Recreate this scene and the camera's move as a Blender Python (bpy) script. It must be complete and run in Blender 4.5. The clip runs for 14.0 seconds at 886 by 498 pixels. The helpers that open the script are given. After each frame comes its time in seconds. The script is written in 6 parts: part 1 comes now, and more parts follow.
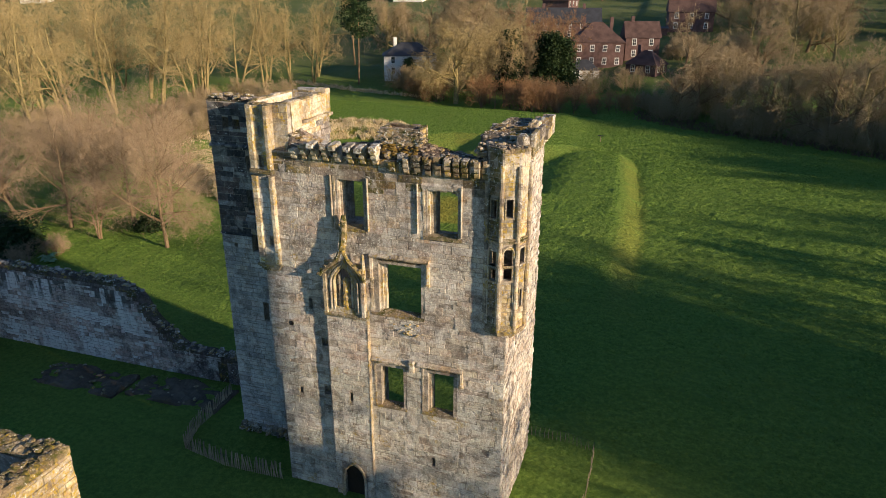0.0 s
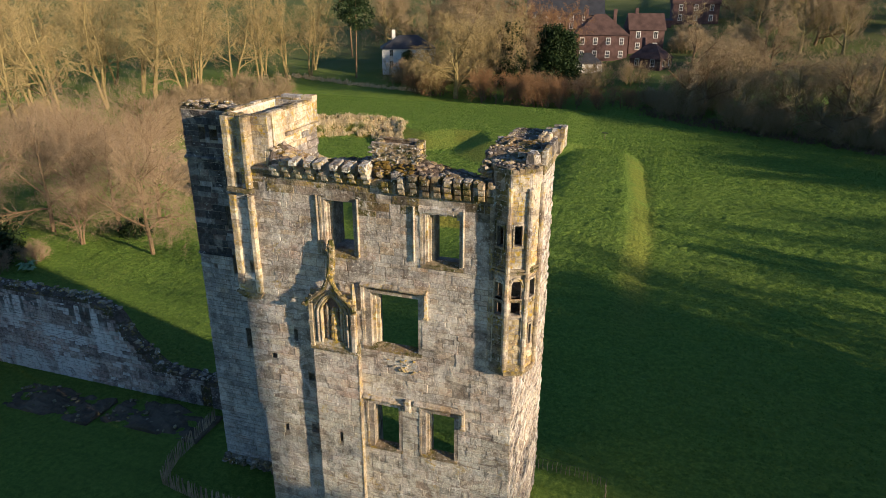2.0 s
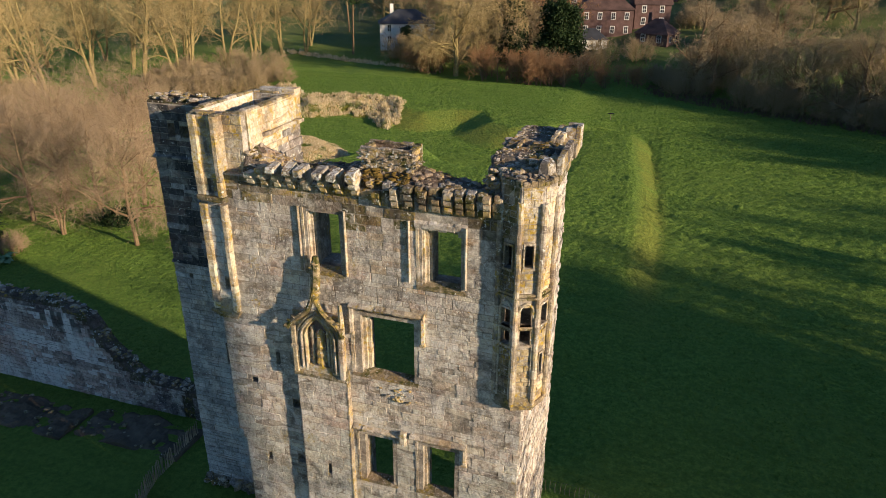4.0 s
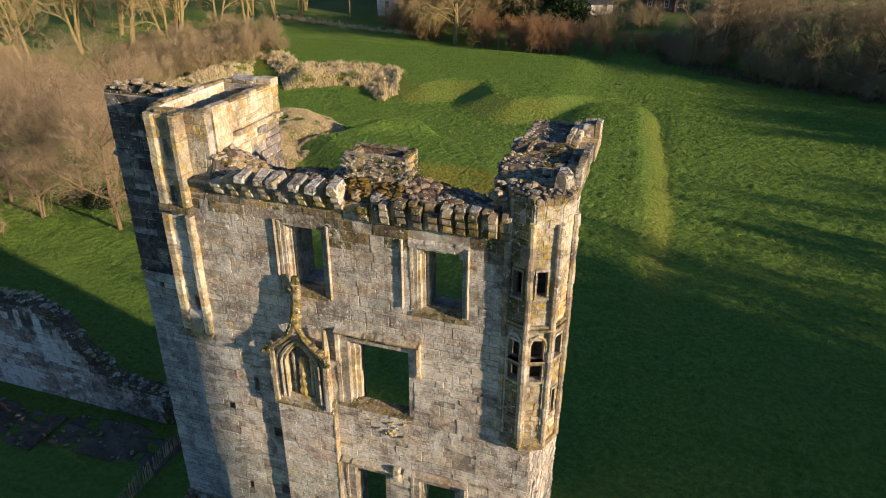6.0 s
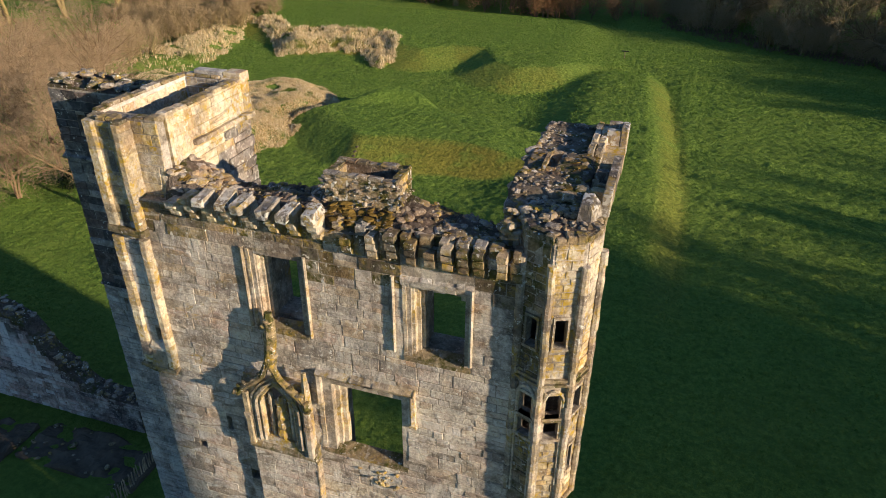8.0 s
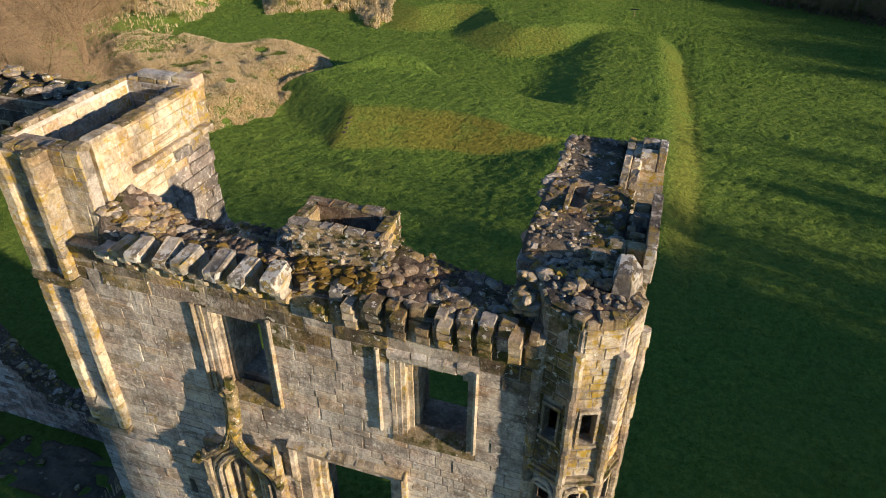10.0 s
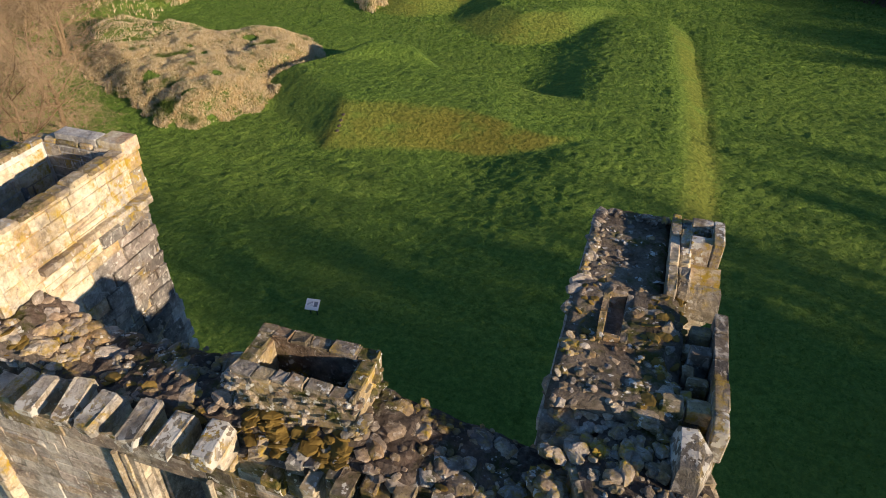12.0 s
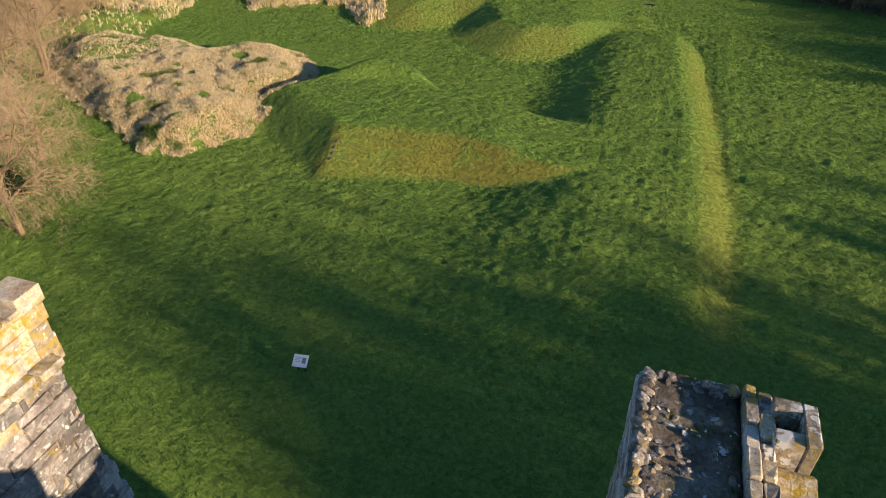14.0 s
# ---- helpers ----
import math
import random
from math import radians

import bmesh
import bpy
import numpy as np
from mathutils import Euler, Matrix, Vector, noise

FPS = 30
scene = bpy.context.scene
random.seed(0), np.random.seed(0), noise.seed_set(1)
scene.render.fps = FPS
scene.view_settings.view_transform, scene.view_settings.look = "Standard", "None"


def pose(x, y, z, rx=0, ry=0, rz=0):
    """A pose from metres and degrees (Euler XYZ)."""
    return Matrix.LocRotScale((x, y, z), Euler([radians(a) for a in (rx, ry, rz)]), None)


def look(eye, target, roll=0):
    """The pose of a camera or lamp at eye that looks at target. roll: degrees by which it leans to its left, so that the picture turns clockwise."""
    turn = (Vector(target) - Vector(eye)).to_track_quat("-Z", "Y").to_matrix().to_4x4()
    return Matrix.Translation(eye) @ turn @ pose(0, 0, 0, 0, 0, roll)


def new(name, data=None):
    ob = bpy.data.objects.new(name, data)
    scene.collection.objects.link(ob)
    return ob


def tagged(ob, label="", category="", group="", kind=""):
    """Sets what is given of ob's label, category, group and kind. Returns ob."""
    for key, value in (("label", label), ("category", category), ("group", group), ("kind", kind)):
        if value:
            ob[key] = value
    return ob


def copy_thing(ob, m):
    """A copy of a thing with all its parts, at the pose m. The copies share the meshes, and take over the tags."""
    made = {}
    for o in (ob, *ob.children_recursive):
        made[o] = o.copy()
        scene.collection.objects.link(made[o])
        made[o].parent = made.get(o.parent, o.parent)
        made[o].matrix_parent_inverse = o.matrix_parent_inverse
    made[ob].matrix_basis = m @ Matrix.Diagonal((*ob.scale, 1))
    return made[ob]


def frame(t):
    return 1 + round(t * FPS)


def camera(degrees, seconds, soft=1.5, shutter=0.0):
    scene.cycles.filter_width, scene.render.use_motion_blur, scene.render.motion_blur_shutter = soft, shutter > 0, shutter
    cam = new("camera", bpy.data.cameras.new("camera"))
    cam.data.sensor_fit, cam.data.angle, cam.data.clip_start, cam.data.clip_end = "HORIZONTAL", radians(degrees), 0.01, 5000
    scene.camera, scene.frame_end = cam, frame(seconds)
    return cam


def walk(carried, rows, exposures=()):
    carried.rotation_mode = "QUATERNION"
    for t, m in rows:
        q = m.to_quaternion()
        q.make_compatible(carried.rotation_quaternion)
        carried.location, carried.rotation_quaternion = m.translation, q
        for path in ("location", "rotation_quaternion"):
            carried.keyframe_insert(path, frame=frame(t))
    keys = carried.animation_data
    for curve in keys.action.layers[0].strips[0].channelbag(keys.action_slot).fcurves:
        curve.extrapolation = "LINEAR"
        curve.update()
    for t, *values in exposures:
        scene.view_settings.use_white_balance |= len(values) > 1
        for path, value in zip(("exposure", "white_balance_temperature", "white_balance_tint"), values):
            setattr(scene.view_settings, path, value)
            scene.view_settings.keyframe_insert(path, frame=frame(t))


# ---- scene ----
cam = camera(66.2, 14.0, soft=0.9)
METRES, EYE, TILT, LEAN, TURN = 32.0, 30.2, 0.0, 0.0, 18.4
ROWS = [
    (0.0, 0.0, 0.0, 0.0, 0.05, -20.85, -0.12),
    (0.5, -0.0002, 0.0329, 0.0023, 0.04, -20.93, -0.14),
    (1.0, -0.0004, 0.0666, 0.0046, 0.02, -21.09, -0.15),
    (1.5, -0.0005, 0.1007, 0.0071, 0.02, -21.33, -0.15),
    (2.0, -0.0005, 0.135, 0.0088, 0.01, -21.58, -0.16),
    (2.5, -0.0005, 0.1692, 0.0103, 0.01, -21.96, -0.17),
    (3.0, -0.0004, 0.2032, 0.0121, -0.0, -22.44, -0.19),
    (5.5, 0.0001, 0.3709, 0.0229, -0.02, -25.9, -0.26),
    (6.0, 0.0007, 0.4042, 0.0249, -0.04, -26.61, -0.25),
    (6.5, 0.0011, 0.4375, 0.0268, -0.04, -27.33, -0.27),
    (7.0, 0.001, 0.4715, 0.0286, -0.05, -28.07, -0.29),
    (9.5, 0.0024, 0.6518, 0.0373, -0.07, -32.71, -0.39),
    (10.0, 0.0029, 0.69, 0.0393, -0.09, -33.67, -0.39),
    (10.5, 0.0034, 0.7284, 0.0414, -0.1, -34.63, -0.41),
    (11.0, 0.0041, 0.7672, 0.0439, -0.09, -35.41, -0.42),
    (11.5, 0.0048, 0.8061, 0.0467, -0.11, -35.73, -0.4),
    (12.0, 0.0056, 0.8447, 0.0492, -0.12, -35.74, -0.36),
    (12.5, 0.0056, 0.8828, 0.0518, -0.16, -35.73, -0.35),
    (13.0, 0.0057, 0.9205, 0.055, -0.18, -35.72, -0.35),
    (13.5, 0.0058, 0.959, 0.0582, -0.19, -35.71, -0.34),
    (14.0, 0.006, 0.9979, 0.0621, -0.21, -35.7, -0.34),
]
walk(cam, [(t, pose(21.5, -31.7, EYE, TILT, LEAN, TURN) @ pose(METRES * x, METRES * y, METRES * z, 90 + pitch, roll, yaw)) for t, x, y, z, yaw, pitch, roll in ROWS],
     [(0.0, -0.03), (10.5, -0.08), (12.0, -0.06), (13.0, 0.06), (14.0, 0.26)])

# ---- light ----
SUN_AZ, SUN_EL = 105.5, 14.0          # clockwise from +y, degrees
to_sun = Vector((math.sin(radians(SUN_AZ)) * math.cos(radians(SUN_EL)), math.cos(radians(SUN_AZ)) * math.cos(radians(SUN_EL)), math.sin(radians(SUN_EL))))
sun = new("sun", bpy.data.lights.new("sun", "SUN"))
sun.data.energy, sun.data.angle, sun.data.color = 7.9, radians(0.9), (1.0, 0.79, 0.555)
sun.matrix_basis = look(to_sun * 300, (0, 0, 0))
world = bpy.data.worlds.new("world")
scene.world = world
world.use_nodes = True
wn = world.node_tree.nodes
sky = wn.new("ShaderNodeTexSky")
sky.sky_type, sky.sun_disc = "NISHITA", False
sky.sun_elevation, sky.sun_rotation = radians(SUN_EL), radians(SUN_AZ)
sky.air_density, sky.dust_density, sky.ozone_density = 1.0, 0.2, 5.0
world.node_tree.links.new(sky.outputs[0], wn["Background"].inputs[0])
wn["Background"].inputs[1].default_value = 0.15
scene.view_settings.exposure = 0.0


# ---- materials ----
class Nodes:
    """A short way to write node materials."""

    def __init__(self, name):
        self.mat = bpy.data.materials.new(name)
        self.mat.use_nodes = True
        self.t = self.mat.node_tree
        self.bsdf = self.t.nodes["Principled BSDF"]
        self.geo = self.t.nodes.new("ShaderNodeNewGeometry")
        self.pos = self.geo.outputs["Position"]

    def link(self, a, b):
        self.t.links.new(a, b)

    def put(self, socket, value):
        if hasattr(value, "is_output"):
            self.link(value, socket)
        else:
            socket.default_value = value

    def noise(self, scale, detail=4, rough=0.6, stretch=None, where=None, warp=0.0):
        n = self.t.nodes.new("ShaderNodeTexNoise")
        n.inputs["Scale"].default_value, n.inputs["Detail"].default_value, n.inputs["Roughness"].default_value = scale, detail, rough
        n.inputs["Distortion"].default_value = warp
        src = where or self.pos
        if stretch:
            m = self.t.nodes.new("ShaderNodeMapping")
            m.inputs["Scale"].default_value = stretch
            self.link(src, m.inputs[0])
            src = m.outputs[0]
        self.link(src, n.inputs["Vector"])
        return n.outputs["Fac"]

    def cells(self, scale, feature="F1", out="Distance"):
        n = self.t.nodes.new("ShaderNodeTexVoronoi")
        n.feature, n.inputs["Scale"].default_value = feature, scale
        self.link(self.pos, n.inputs["Vector"])
        return n.outputs[out]

    def ramp(self, fac, stops, mode="LINEAR"):
        r = self.t.nodes.new("ShaderNodeValToRGB")
        r.color_ramp.interpolation = mode
        e = r.color_ramp.elements
        while len(e) < len(stops):
            e.new(0.5)
        for el, (p, c) in zip(e, stops):
            el.position = p
            el.color = (*c, 1) if len(c) == 3 else (c[0], c[0], c[0], 1)
        self.link(fac, r.inputs[0])
        return r.outputs[0]

    def band(self, fac, lo, hi):
        r = self.t.nodes.new("ShaderNodeMapRange")
        r.inputs["From Min"].default_value, r.inputs["From Max"].default_value = lo, hi
        self.link(fac, r.inputs["Value"])
        return r.outputs[0]

    def calc(self, op, a, b):
        m = self.t.nodes.new("ShaderNodeMath")
        m.operation = op
        self.put(m.inputs[0], a)
        self.put(m.inputs[1], b)
        return m.outputs[0]

    def mix(self, fac, a, b, mode="MIX"):
        m = self.t.nodes.new("ShaderNodeMix")
        m.data_type, m.blend_type = "RGBA", mode
        self.put(m.inputs[0], fac)
        for s, v in ((m.inputs[6], a), (m.inputs[7], b)):
            self.put(s, (*v, 1) if isinstance(v, tuple) and len(v) == 3 else v)
        return m.outputs[2]

    def chance(self):
        """A random number for each piece, whether it is an object or an island."""
        info = self.t.nodes.new("ShaderNodeObjectInfo")
        return self.calc("FRACT", self.calc("ADD", info.outputs["Random"], self.geo.outputs["Random Per Island"]), 0.0)

    def done(self, colour, rough=0.9, bump=None, depth=0.02, spec=0.3, metal=0.0, thin=0.0):
        b = self.bsdf
        self.put(b.inputs["Base Color"], (*colour, 1) if isinstance(colour, tuple) and len(colour) == 3 else colour)
        self.put(b.inputs["Roughness"], rough)
        b.inputs["Specular IOR Level"].default_value, b.inputs["Metallic"].default_value = spec, metal
        if bump is not None:
            n = self.t.nodes.new("ShaderNodeBump")
            n.inputs["Strength"].default_value, n.inputs["Distance"].default_value = 1.0, depth
            self.link(bump, n.inputs["Height"])
            self.link(n.outputs[0], b.inputs["Normal"])
        if thin:
            see = self.t.nodes.new("ShaderNodeBsdfTranslucent")
            both = self.t.nodes.new("ShaderNodeMixShader")
            both.inputs[0].default_value = thin
            self.put(see.inputs["Color"], (*colour, 1) if isinstance(colour, tuple) and len(colour) == 3 else colour)
            self.link(b.outputs[0], both.inputs[1])
            self.link(see.outputs[0], both.inputs[2])
            self.link(both.outputs[0], self.t.nodes["Material Output"].inputs[0])
        return self.mat


def stone_material(name, tones, stain=0.5, lichen=0.12, white=0.1, moss=0.0, bump=0.02, dark=(0.10, 0.09, 0.085), flake=0.35, chalk=0.5):
    """Weathered sandstone: a tone for each stone, stains, streaks, lichen."""
    n = Nodes(name)
    steps = [(i / (len(tones) - 1), c) for i, c in enumerate(tones)]
    base = n.ramp(n.chance(), steps)
    wash = n.noise(0.42, 5, 0.62, warp=0.6)
    base = n.mix(n.calc("MULTIPLY", n.band(wash, 0.45, 0.61), stain), base, dark)
    mottle = n.noise(2.4, 6, 0.7, warp=0.4)
    base = n.mix(0.5, base, n.ramp(mottle, [(0.3, (0.24,)), (0.5, (0.52,)), (0.68, (0.76,))]), "OVERLAY")
    patch = n.noise(0.55, 4, 0.55, where=None, warp=0.8)
    base = n.mix(n.calc("MULTIPLY", n.band(n.noise(0.75, 3, 0.5, stretch=(1, 1, 1.6)), 0.5, 0.62), 0.3), base, n.mix(1.0, base, (1.12, 0.86, 0.74), "MULTIPLY"))
    base = n.mix(n.calc("MULTIPLY", n.band(patch, 0.53, 0.62), chalk), base, (0.68, 0.63, 0.56))
    blotch = n.noise(1.15, 5, 0.7, warp=1.2)
    base = n.mix(0.75, base, n.ramp(blotch, [(0.34, (0.29, 0.265, 0.235)), (0.5, (0.5, 0.5, 0.5)), (0.66, (0.70, 0.69, 0.66))]), "OVERLAY")
    streak = n.noise(1.0, 4, 0.6, stretch=(2.2, 2.2, 0.22))
    base = n.mix(n.calc("MULTIPLY", n.band(streak, 0.52, 0.75), stain * 0.9), base, dark)
    grain = n.noise(9.0, 6, 0.75)
    base = n.mix(0.75, base, n.ramp(grain, [(0.25, (0.2,)), (0.5, (0.5,)), (0.75, (0.8,))]), "OVERLAY")
    pits = n.calc("MULTIPLY", n.band(n.noise(13.0, 3, 0.6), 0.61, 0.68), 0.5)
    base = n.mix(pits, base, dark)
    flakes = n.calc("MULTIPLY", n.band(n.noise(5.5, 4, 0.6, warp=1.0), 0.58, 0.62), flake)
    base = n.mix(flakes, base, (0.66, 0.60, 0.52))
    if lichen:
        where = n.calc("MULTIPLY", n.band(n.noise(0.8, 4, 0.6), 0.60 - lichen, 0.72 - lichen), n.band(n.noise(5.0, 5, 0.7), 0.46, 0.62))
        base = n.mix(where, base, (0.42, 0.29, 0.045))
    if moss:
        where = n.calc("MULTIPLY", n.band(n.noise(0.9, 4, 0.6), 0.62 - moss, 0.74 - moss), n.band(n.noise(4.0, 5, 0.7), 0.42, 0.6))
        base = n.mix(where, base, (0.075, 0.075, 0.02))
    if white:
        spots = n.calc("MULTIPLY", n.band(n.noise(6.5, 3, 0.55), 0.66 - white * 0.5, 0.70 - white * 0.5), n.band(n.noise(0.9, 3, 0.5), 0.45, 0.55))
        base = n.mix(spots, base, (0.62, 0.60, 0.55))
    h = n.calc("ADD", n.calc("MULTIPLY", mottle, 2.2), grain)
    return n.done(base, 0.93, h, bump, 0.15)


def runs_material():
    """Courtyard stone with dark moss runs hanging from the wall head and pale limewashed stretches."""
    n = Nodes("streaked_courtyard_stone")
    base = n.ramp(n.chance(), [(0, (0.46, 0.40, 0.37)), (0.25, (0.58, 0.53, 0.48)), (0.5, (0.36, 0.32, 0.30)), (0.75, (0.55, 0.39, 0.34)), (1, (0.50, 0.45, 0.42))])
    mottle, grain = n.noise(2.0, 6, 0.7, warp=0.6), n.noise(8.0, 6, 0.75)
    base = n.mix(0.7, base, n.ramp(mottle, [(0.32, (0.24,)), (0.5, (0.5,)), (0.68, (0.76,))]), "OVERLAY")
    base = n.mix(0.6, base, n.ramp(grain, [(0.25, (0.25,)), (0.75, (0.75,))]), "OVERLAY")
    apart = n.t.nodes.new("ShaderNodeSeparateXYZ")
    n.link(n.pos, apart.inputs[0])
    pale = n.calc("MULTIPLY", n.band(n.noise(0.45, 4, 0.6, stretch=(1.0, 1.0, 0.4)), 0.42, 0.51), n.band(mottle, 0.32, 0.5))
    base = n.mix(n.calc("MULTIPLY", pale, 0.85), base, (0.76, 0.74, 0.71))
    high = n.calc("ADD", apart.outputs["Z"], n.calc("MULTIPLY", n.noise(1.3, 3, 0.5), 3.0))
    run = n.calc("MULTIPLY", n.band(n.noise(1.55, 2, 0.4, stretch=(1.0, 1.0, 0.06)), 0.47, 0.54), n.band(high, 6.3, 7.4))
    base = n.mix(n.calc("MULTIPLY", run, 0.85), base, (0.045, 0.042, 0.035))
    return n.done(base, 0.93, n.calc("ADD", mottle, grain), 0.05, 0.15)


def plain_material(name, colour, vary=0.25, rough=0.8, scale=3.0, metal=0.0, bump=0.006, spec=0.3):
    n = Nodes(name)
    f = n.noise(scale, 5, 0.65)
    c = n.mix(n.band(n.noise(scale * 0.13, 3, 0.5), 0.35, 0.7), tuple(colour), tuple(v * (1 - vary) for v in colour))
    c = n.mix(vary, c, n.ramp(f, [(0.3, (0.3,)), (0.7, (0.7,))]), "OVERLAY")
    return n.done(c, rough, f, bump, spec, metal)


ASHLAR = stone_material("ashlar", [(0.44, 0.405, 0.36), (0.58, 0.54, 0.48), (0.51, 0.48, 0.44), (0.63, 0.56, 0.44), (0.55, 0.465, 0.40), (0.69, 0.655, 0.60), (0.38, 0.34, 0.30), (0.58, 0.50, 0.40)], 0.45, 0.0, 0.1, 0.0, 0.045, flake=0.5, chalk=0.6)
WEATHERED = stone_material("weathered_ashlar", [(0.39, 0.35, 0.31), (0.53, 0.485, 0.43), (0.45, 0.415, 0.385), (0.56, 0.50, 0.415), (0.48, 0.41, 0.365), (0.64, 0.60, 0.54), (0.34, 0.30, 0.26), (0.58, 0.46, 0.33)], 0.6, 0.02, 0.12, 0.0, 0.05, (0.085, 0.074, 0.066), 0.55, 0.7)
# greyer ashlar for the low front: its cool shade is in the tones
LOW_SHADE = stone_material("low_shade_ashlar", [(0.42, 0.415, 0.365), (0.55, 0.535, 0.46), (0.48, 0.48, 0.435), (0.60, 0.56, 0.46), (0.47, 0.45, 0.385), (0.63, 0.615, 0.56), (0.37, 0.36, 0.32)], 0.4, 0.03, 0.08, 0.0, 0.045, (0.11, 0.105, 0.09), flake=0.45, chalk=0.55)
STAINED_SHADED = stone_material("stained_shaded_ashlar", [(0.30, 0.23, 0.14), (0.44, 0.36, 0.25), (0.18, 0.145, 0.105), (0.38, 0.28, 0.14), (0.15, 0.125, 0.10), (0.48, 0.42, 0.34)], 0.65, 0.12, 0.12, 0.16, 0.05, (0.03, 0.025, 0.02), 0.15, chalk=0.18)
JAMB = stone_material("window_stone", [(0.56, 0.48, 0.36), (0.40, 0.34, 0.26), (0.64, 0.56, 0.43), (0.30, 0.255, 0.20), (0.58, 0.47, 0.31)], 0.5, 0.09, 0.08, 0.0, 0.045)
DRESSED = stone_material("dressed_stone", [(0.54, 0.45, 0.31), (0.36, 0.30, 0.22), (0.62, 0.54, 0.42), (0.25, 0.21, 0.17), (0.52, 0.42, 0.26), (0.44, 0.39, 0.31)], 0.55, 0.11, 0.08, 0.0, 0.05)
YELLOW = stone_material("lichened_ashlar", [(0.54, 0.43, 0.25), (0.62, 0.53, 0.36), (0.38, 0.31, 0.20), (0.56, 0.42, 0.22), (0.28, 0.235, 0.17), (0.64, 0.57, 0.43)], 0.5, 0.19, 0.06, 0.0, 0.045)
CREAM = stone_material("cream_ashlar", [(0.63, 0.56, 0.41), (0.60, 0.52, 0.37), (0.68, 0.61, 0.47), (0.50, 0.40, 0.26), (0.65, 0.58, 0.44), (0.66, 0.60, 0.46)], 0.4, 0.14, 0.06, 0.0, 0.04)
SOOTED_SHADED = stone_material("sooted_shaded_ashlar", [(0.08, 0.08, 0.085), (0.18, 0.175, 0.175), (0.10, 0.095, 0.10), (0.06, 0.06, 0.066), (0.22, 0.165, 0.15), (0.09, 0.09, 0.095), (0.05, 0.05, 0.055), (0.50, 0.47, 0.46)], 0.45, 0.0, 0.06, 0.0, 0.05, (0.02, 0.02, 0.022), 0.12, chalk=0.3)
DIM_TORN = stone_material("dim_torn_stone", [(0.30, 0.285, 0.265), (0.22, 0.21, 0.20), (0.38, 0.35, 0.32), (0.17, 0.16, 0.15)], 0.6, 0.03, 0.1, 0.0, 0.06, chalk=0.25)
GREYED = stone_material("grey_ashlar", [(0.55, 0.54, 0.52), (0.44, 0.44, 0.43), (0.62, 0.59, 0.55), (0.48, 0.47, 0.46), (0.36, 0.35, 0.34)], 0.4, 0.0, 0.06, 0.0, 0.045)
MORTAR = stone_material("mortar", [(0.37, 0.325, 0.265), (0.31, 0.275, 0.23)], 0.5, 0.02, 0.04, 0.0, 0.05)
RUBBLE = stone_material("rubble", [(0.30, 0.27, 0.24), (0.48, 0.38, 0.27), (0.15, 0.13, 0.115), (0.44, 0.31, 0.17), (0.34, 0.32, 0.30), (0.42, 0.36, 0.30), (0.25, 0.18, 0.12), (0.20, 0.185, 0.175), (0.50, 0.43, 0.34)], 0.5, 0.15, 0.14, 0.12, 0.05, (0.06, 0.05, 0.04), chalk=0.25)
MOSS = plain_material("rusty_moss", (0.24, 0.16, 0.045), 0.5, 0.95, 5.0, bump=0.05, spec=0.1)
WALK = stone_material("wall_walk", [(0.16, 0.13, 0.10), (0.20, 0.16, 0.12)], 0.6, 0.03, 0.03, 0.14, 0.05, (0.045, 0.037, 0.03), 0.08, chalk=0.04)
CORE = stone_material("rubble_core", [(0.11, 0.09, 0.08), (0.14, 0.11, 0.09)], 0.6, 0.05, 0.05, 0.16, 0.09, (0.04, 0.033, 0.028), 0.12, chalk=0.05)
CAPSTONE = stone_material("capstone", [(0.27, 0.24, 0.205), (0.20, 0.18, 0.155), (0.36, 0.31, 0.24)], 0.55, 0.1, 0.36, 0.0, 0.05, (0.06, 0.055, 0.05), chalk=0.3)
CURTAIN = stone_material("courtyard_stone", [(0.26, 0.225, 0.21), (0.32, 0.28, 0.26), (0.22, 0.19, 0.185), (0.37, 0.32, 0.28), (0.29, 0.22, 0.205), (0.17, 0.15, 0.15)], 0.7, 0.0, 0.1, 0.0, 0.05, (0.06, 0.055, 0.055))
STREAKED = runs_material()
ROSY = stone_material("rosy_courtyard_stone", [(0.52, 0.40, 0.36), (0.60, 0.49, 0.44), (0.46, 0.37, 0.34), (0.56, 0.46, 0.40), (0.40, 0.33, 0.31)], 0.6, 0.0, 0.1, 0.0, 0.05, (0.1, 0.085, 0.08))
MOSSY = stone_material("mossy_stone", [(0.32, 0.25, 0.15), (0.25, 0.21, 0.14), (0.38, 0.30, 0.19)], 0.55, 0.10, 0.05, 0.18, 0.05, (0.06, 0.05, 0.04), chalk=0.2)


